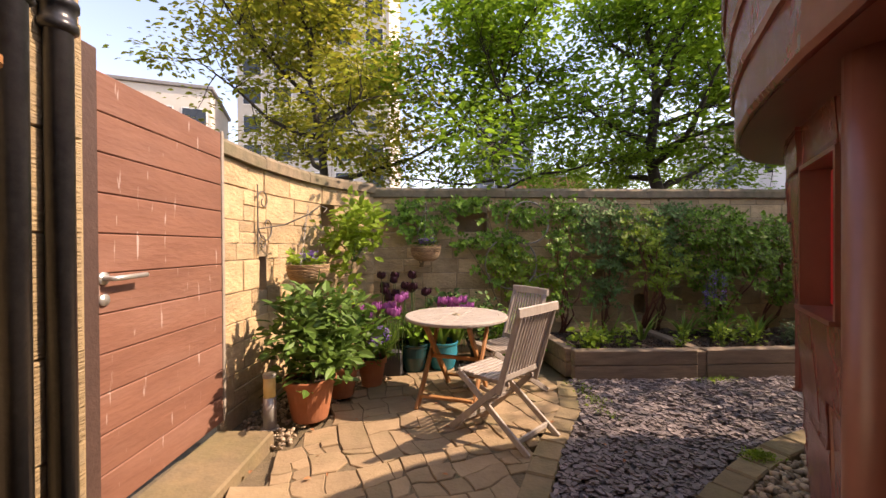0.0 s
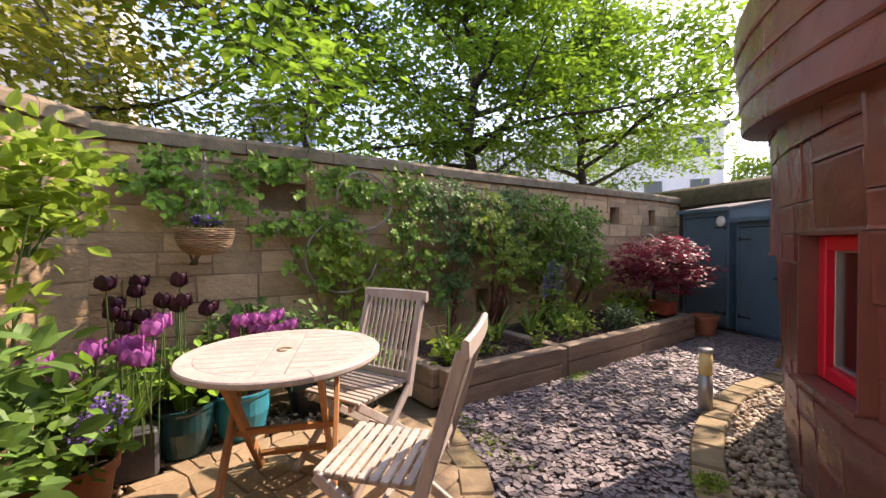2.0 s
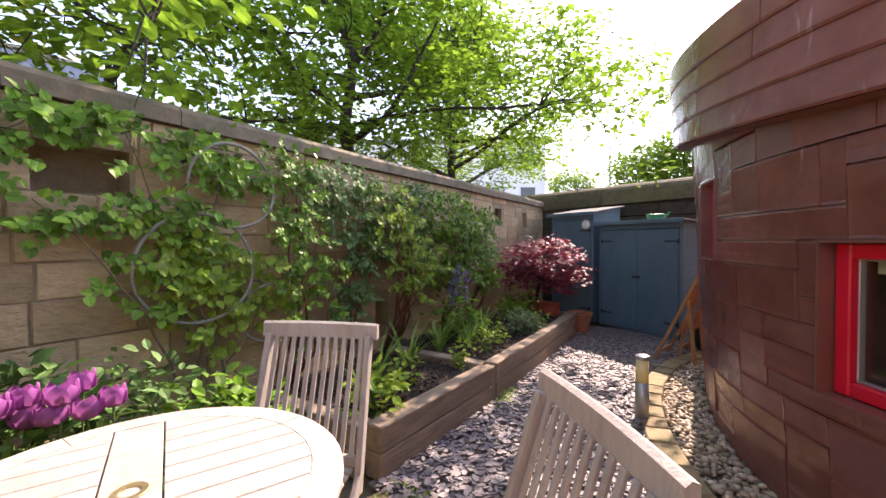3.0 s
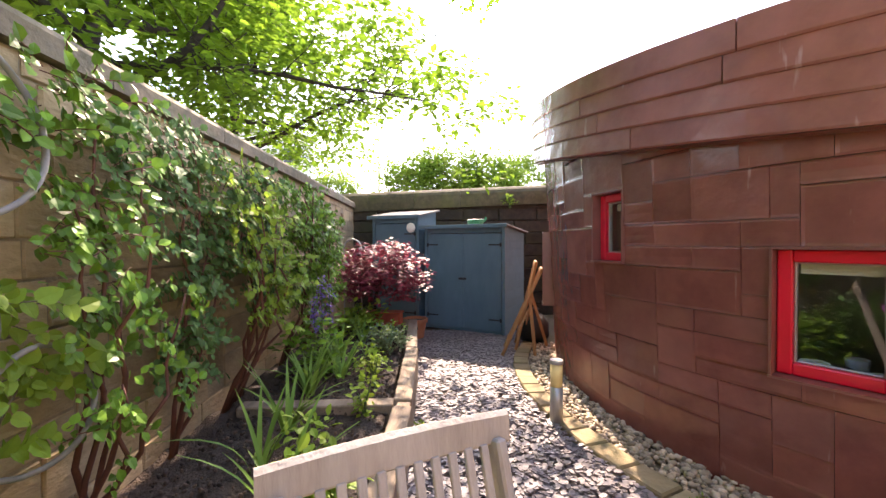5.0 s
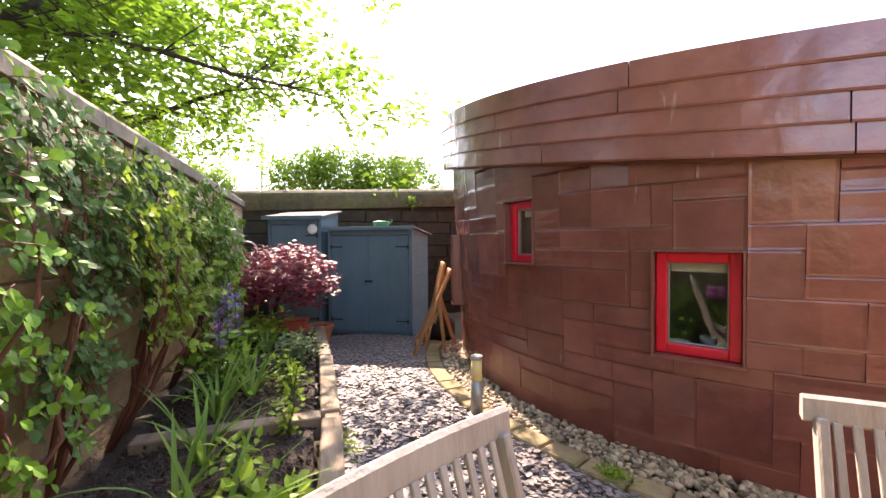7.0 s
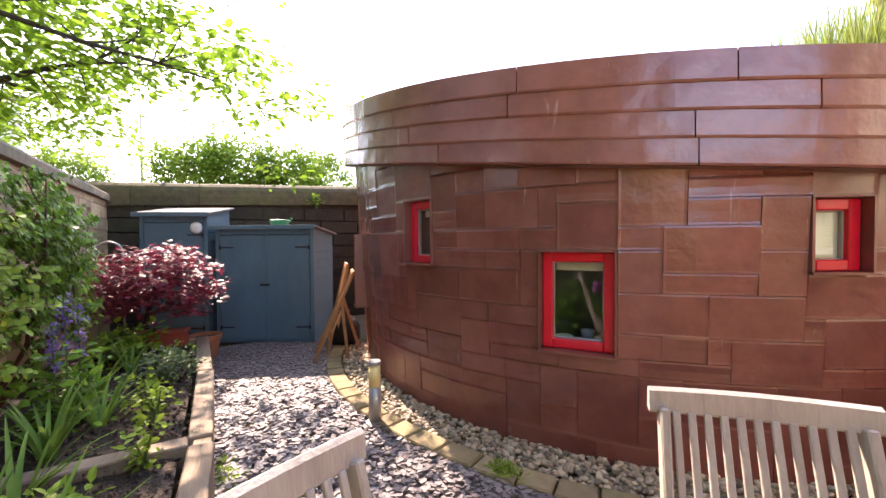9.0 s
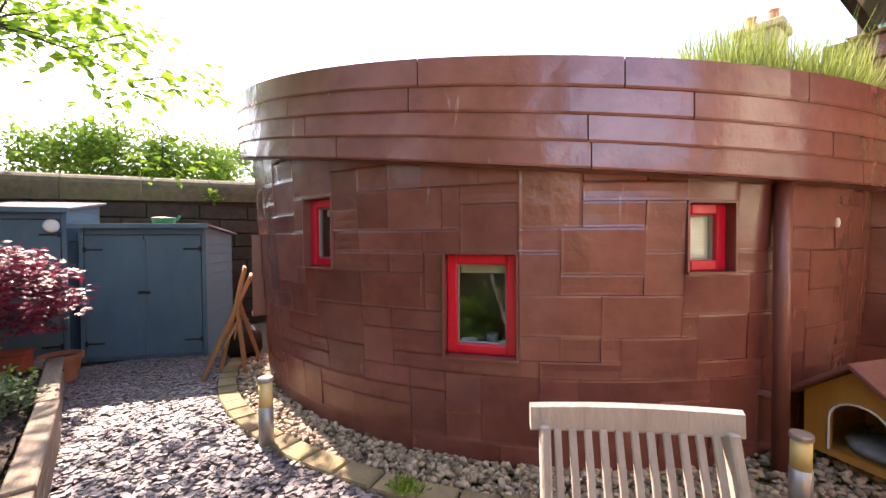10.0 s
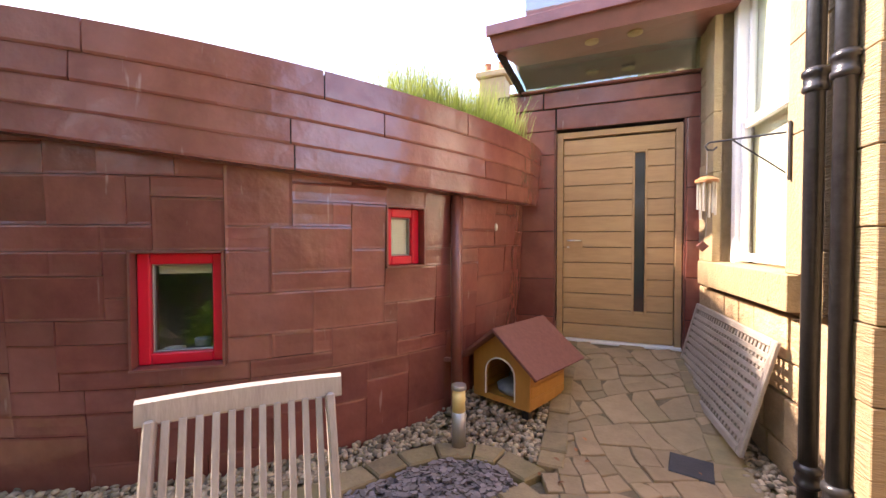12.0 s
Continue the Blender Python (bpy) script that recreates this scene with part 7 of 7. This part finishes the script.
grass("roof_grass", "sparse thin grass along the turf roof's edge", 90, 90, 146, 3.1, 3.4, 0.26, 2, 0.004)
# moss on the kerb
rng = np.random.default_rng(12)
mo = [(1.96 + rng.normal(0, 0.05), 2.47 + rng.normal(0, 0.03), 0.016) for _ in range(40)]
mo += [(1.28 + rng.normal(0, 0.05), 3.5 + rng.normal(0, 0.25), 0.005) for _ in range(30)] + [(2.75 + rng.normal(0, 0.12), 3.92 + rng.normal(0, 0.03), 0.005) for _ in range(30)]
tagged(part("moss", leaf_mesh("moss", mo, (0.02, 0.02, 0.006), 9, 0.022, rng, (QUAD_V, QUAD_F), out=(0, 0, 0.6)), M_LEAF_L), "bright yellow-green moss tufts on the kerb", "moss", kind="stuff")
# fallen leaves
fl = np.column_stack([rng.uniform(-1.3, 1.2, 40), rng.uniform(0.6, 3.9, 40), np.zeros(40)])
fl[:, 2] = [ground_z(a, b) + 0.012 for a, b, _ in fl]
tagged(part("fallen_leaves", scatter("fallen", LEAF_V, LEAF_F, fl, turns(40, 0.2, rng=rng), rng.uniform(0.025, 0.05, 40)), mat("dry_leaf", (0.40, 0.17, 0.07), (0.30, 0.12, 0.05), 0.8, 10, island=0.4)), "scattered dry orange leaves on the paving", "leaves", kind="stuff")

bush(7.62, 2.55, 1.98, 0.10, 0.14, 14, 6, 0.06, M_LEAF_L, "small yellow-green weed growing on the far wall", 31, spread=0.03, name="wall_weed")
bush(-0.62, 4.55, 0.05, 0.22, 0.26, 40, 8, 0.085, M_LEAF_D, "dark green foliage behind the tulips by the wall", 32)
bush(5.05, 4.85, 0.2, 0.20, 0.14, 30, 7, 0.07, M_LEAF_M, "low green leaves under the red maple", 33, spread=0.05)

# ---- beyond the walls ----
def block_building(name, label, x, y, yaw, w, d, h, wall, cols, rows, win=(1.1, 1.5), first=1.5, storey=3.0, roof=None, sill=True):
    """A block of flats: walls, roofline, and windows with frames set into the front (-y)."""
    b = thing(name, label, "building", pose(x, y, -0.1, 0, 0, yaw))
    part("wall", box(w, d, h, (0, 0, 0), 0.05), wall, b)
    part("roof", box(w + 0.5, d + 0.5, 0.35, (0, 0, h), 0.05), roof or M_ROOFGREY, b)
    gw = mesh_of(box(win[0], 0.06, win[1]), "pane")
    gf = mesh_of(box(win[0] + 0.2, 0.10, win[1] + 0.2, (0, 0, -0.1), 0.02), "window")
    for i in range(cols):
        for j in range(rows):
            px, pz = -w / 2 + w * (i + 0.5) / cols, first + j * storey
            if pz + win[1] > h:
                continue
            f = part("window", gf, M_RENDER_W, b, at=pose(px, -d / 2, pz))
            part("pane", gw, M_WINDARK, f, at=pose(0, -0.05, 0))
    return b


block_building("tower_block", "tall pale rendered block of flats beyond the trees", -13.5, 46, 0, 16, 10, 40, M_RENDER, 5, 12, (1.8, 1.7))
block_building("low_flats", "lower pale flats with a flat roof beside the tower", -34, 40, 20, 20, 10, 17, M_RENDER, 7, 5, (2.0, 1.5))
block_building("grey_block", "grey-blue office block in the distance", 9.5, 62, 0, 8, 8, 20, M_SLATEBLUE, 3, 6, (1.6, 1.2))
block_building("brick_house", "orange brick house behind the street trees", 13.5, 50, 0, 7, 8, 9.5, M_BRICKRED, 3, 2)
block_building("white_building", "white rendered building with a few windows", 30.4, 23.2, -55, 15, 8, 9.6, M_RENDER_W, 5, 3, (1.2, 1.4))
block_building("white_building", "white rendered building behind the street trees", 30, 36, -35, 14, 8, 11.5, M_RENDER_W, 5, 3, (1.2, 1.4))
ch = thing("stone_chimney", "old sandstone chimney stack beyond the turf roof", "chimney", pose(4.5, -16, -0.1))
part("shaft", box(1.3, 1.3, 9.4, (0, 0, 0), 0.05), M_ASHLAR_S, ch)
part("cap", box(1.6, 1.6, 0.3, (0, 0, 9.4), 0.05), M_ASHLAR_S, ch)
for k in (-0.35, 0.35):
    part("chimney_pot", lathe([(0.2, 9.7), (0.16, 10.2), (0.2, 10.3), (0.15, 10.3)], 12, at=(k, 0, 0)), M_TERRA, ch)
lp = thing("street_lamp", "tall thin grey street lamp beyond the far wall", "street lamp", pose(24.5, 8.1, -0.1))
part("pole", tube([(0, 0, 0), (0, 0, 8.2)], [0.09, 0.05], 8), M_STEEL, lp)
part("arm", tube([(0, 0, 8.2), (0, 0.5, 8.4), (0, 1.2, 8.45)], 0.04, 6), M_STEEL, lp)
part("lamp_head", box(0.2, 0.5, 0.12, (0, 1.4, 8.4), 0.03), M_STEEL, lp)
for x, y, h in ((14.5, 20.5, 4.6), (17.5, 24.0, 5.2)):
    c = thing("chimney_flue", "small dark flue pipe on a distant roof", "flue", pose(x, y, 0))
    part("pipe", tube([(0, 0, 0), (0, 0, h)], 0.14, 8), M_SLATEBLUE, c)
    part("cowl", lathe([(0.15, h), (0.24, h + 0.1), (0.2, h + 0.3), (0.02, h + 0.4)], 10), M_SLATEBLUE, c)

# things on the inner sill of the large red window
for a, r, h, m, label in ((124.2, 0.06, 0.05, M_WHITE, "small white bowl on the inner window sill"), (127.0, 0.045, 0.10, M_CUSHION, "pale grey jar on the inner window sill"), (128.6, 0.055, 0.04, M_WHITE, "shallow white dish on the inner window sill")):
    x, y, _ = drum(a, 3.12, 0)
    tagged(part("bowl", lathe([(r * 0.6, 0), (r * 0.9, h * 0.5), (r, h), (r * 0.92, h), (r * 0.7, h * 0.4)], 16, at=(x, y, 0.66)), m, smooth=True), label, "bowl")
rows = [[drum(a, 3.02, z), drum(a, 3.20, z)] for a in (122.0, 126.0, 130.5) for z in (0.655,)]
tagged(part("window_sill", grid_mesh("sill", rows, False), M_WHITE), "white inner sill below the red window", "window sill", kind="structure")
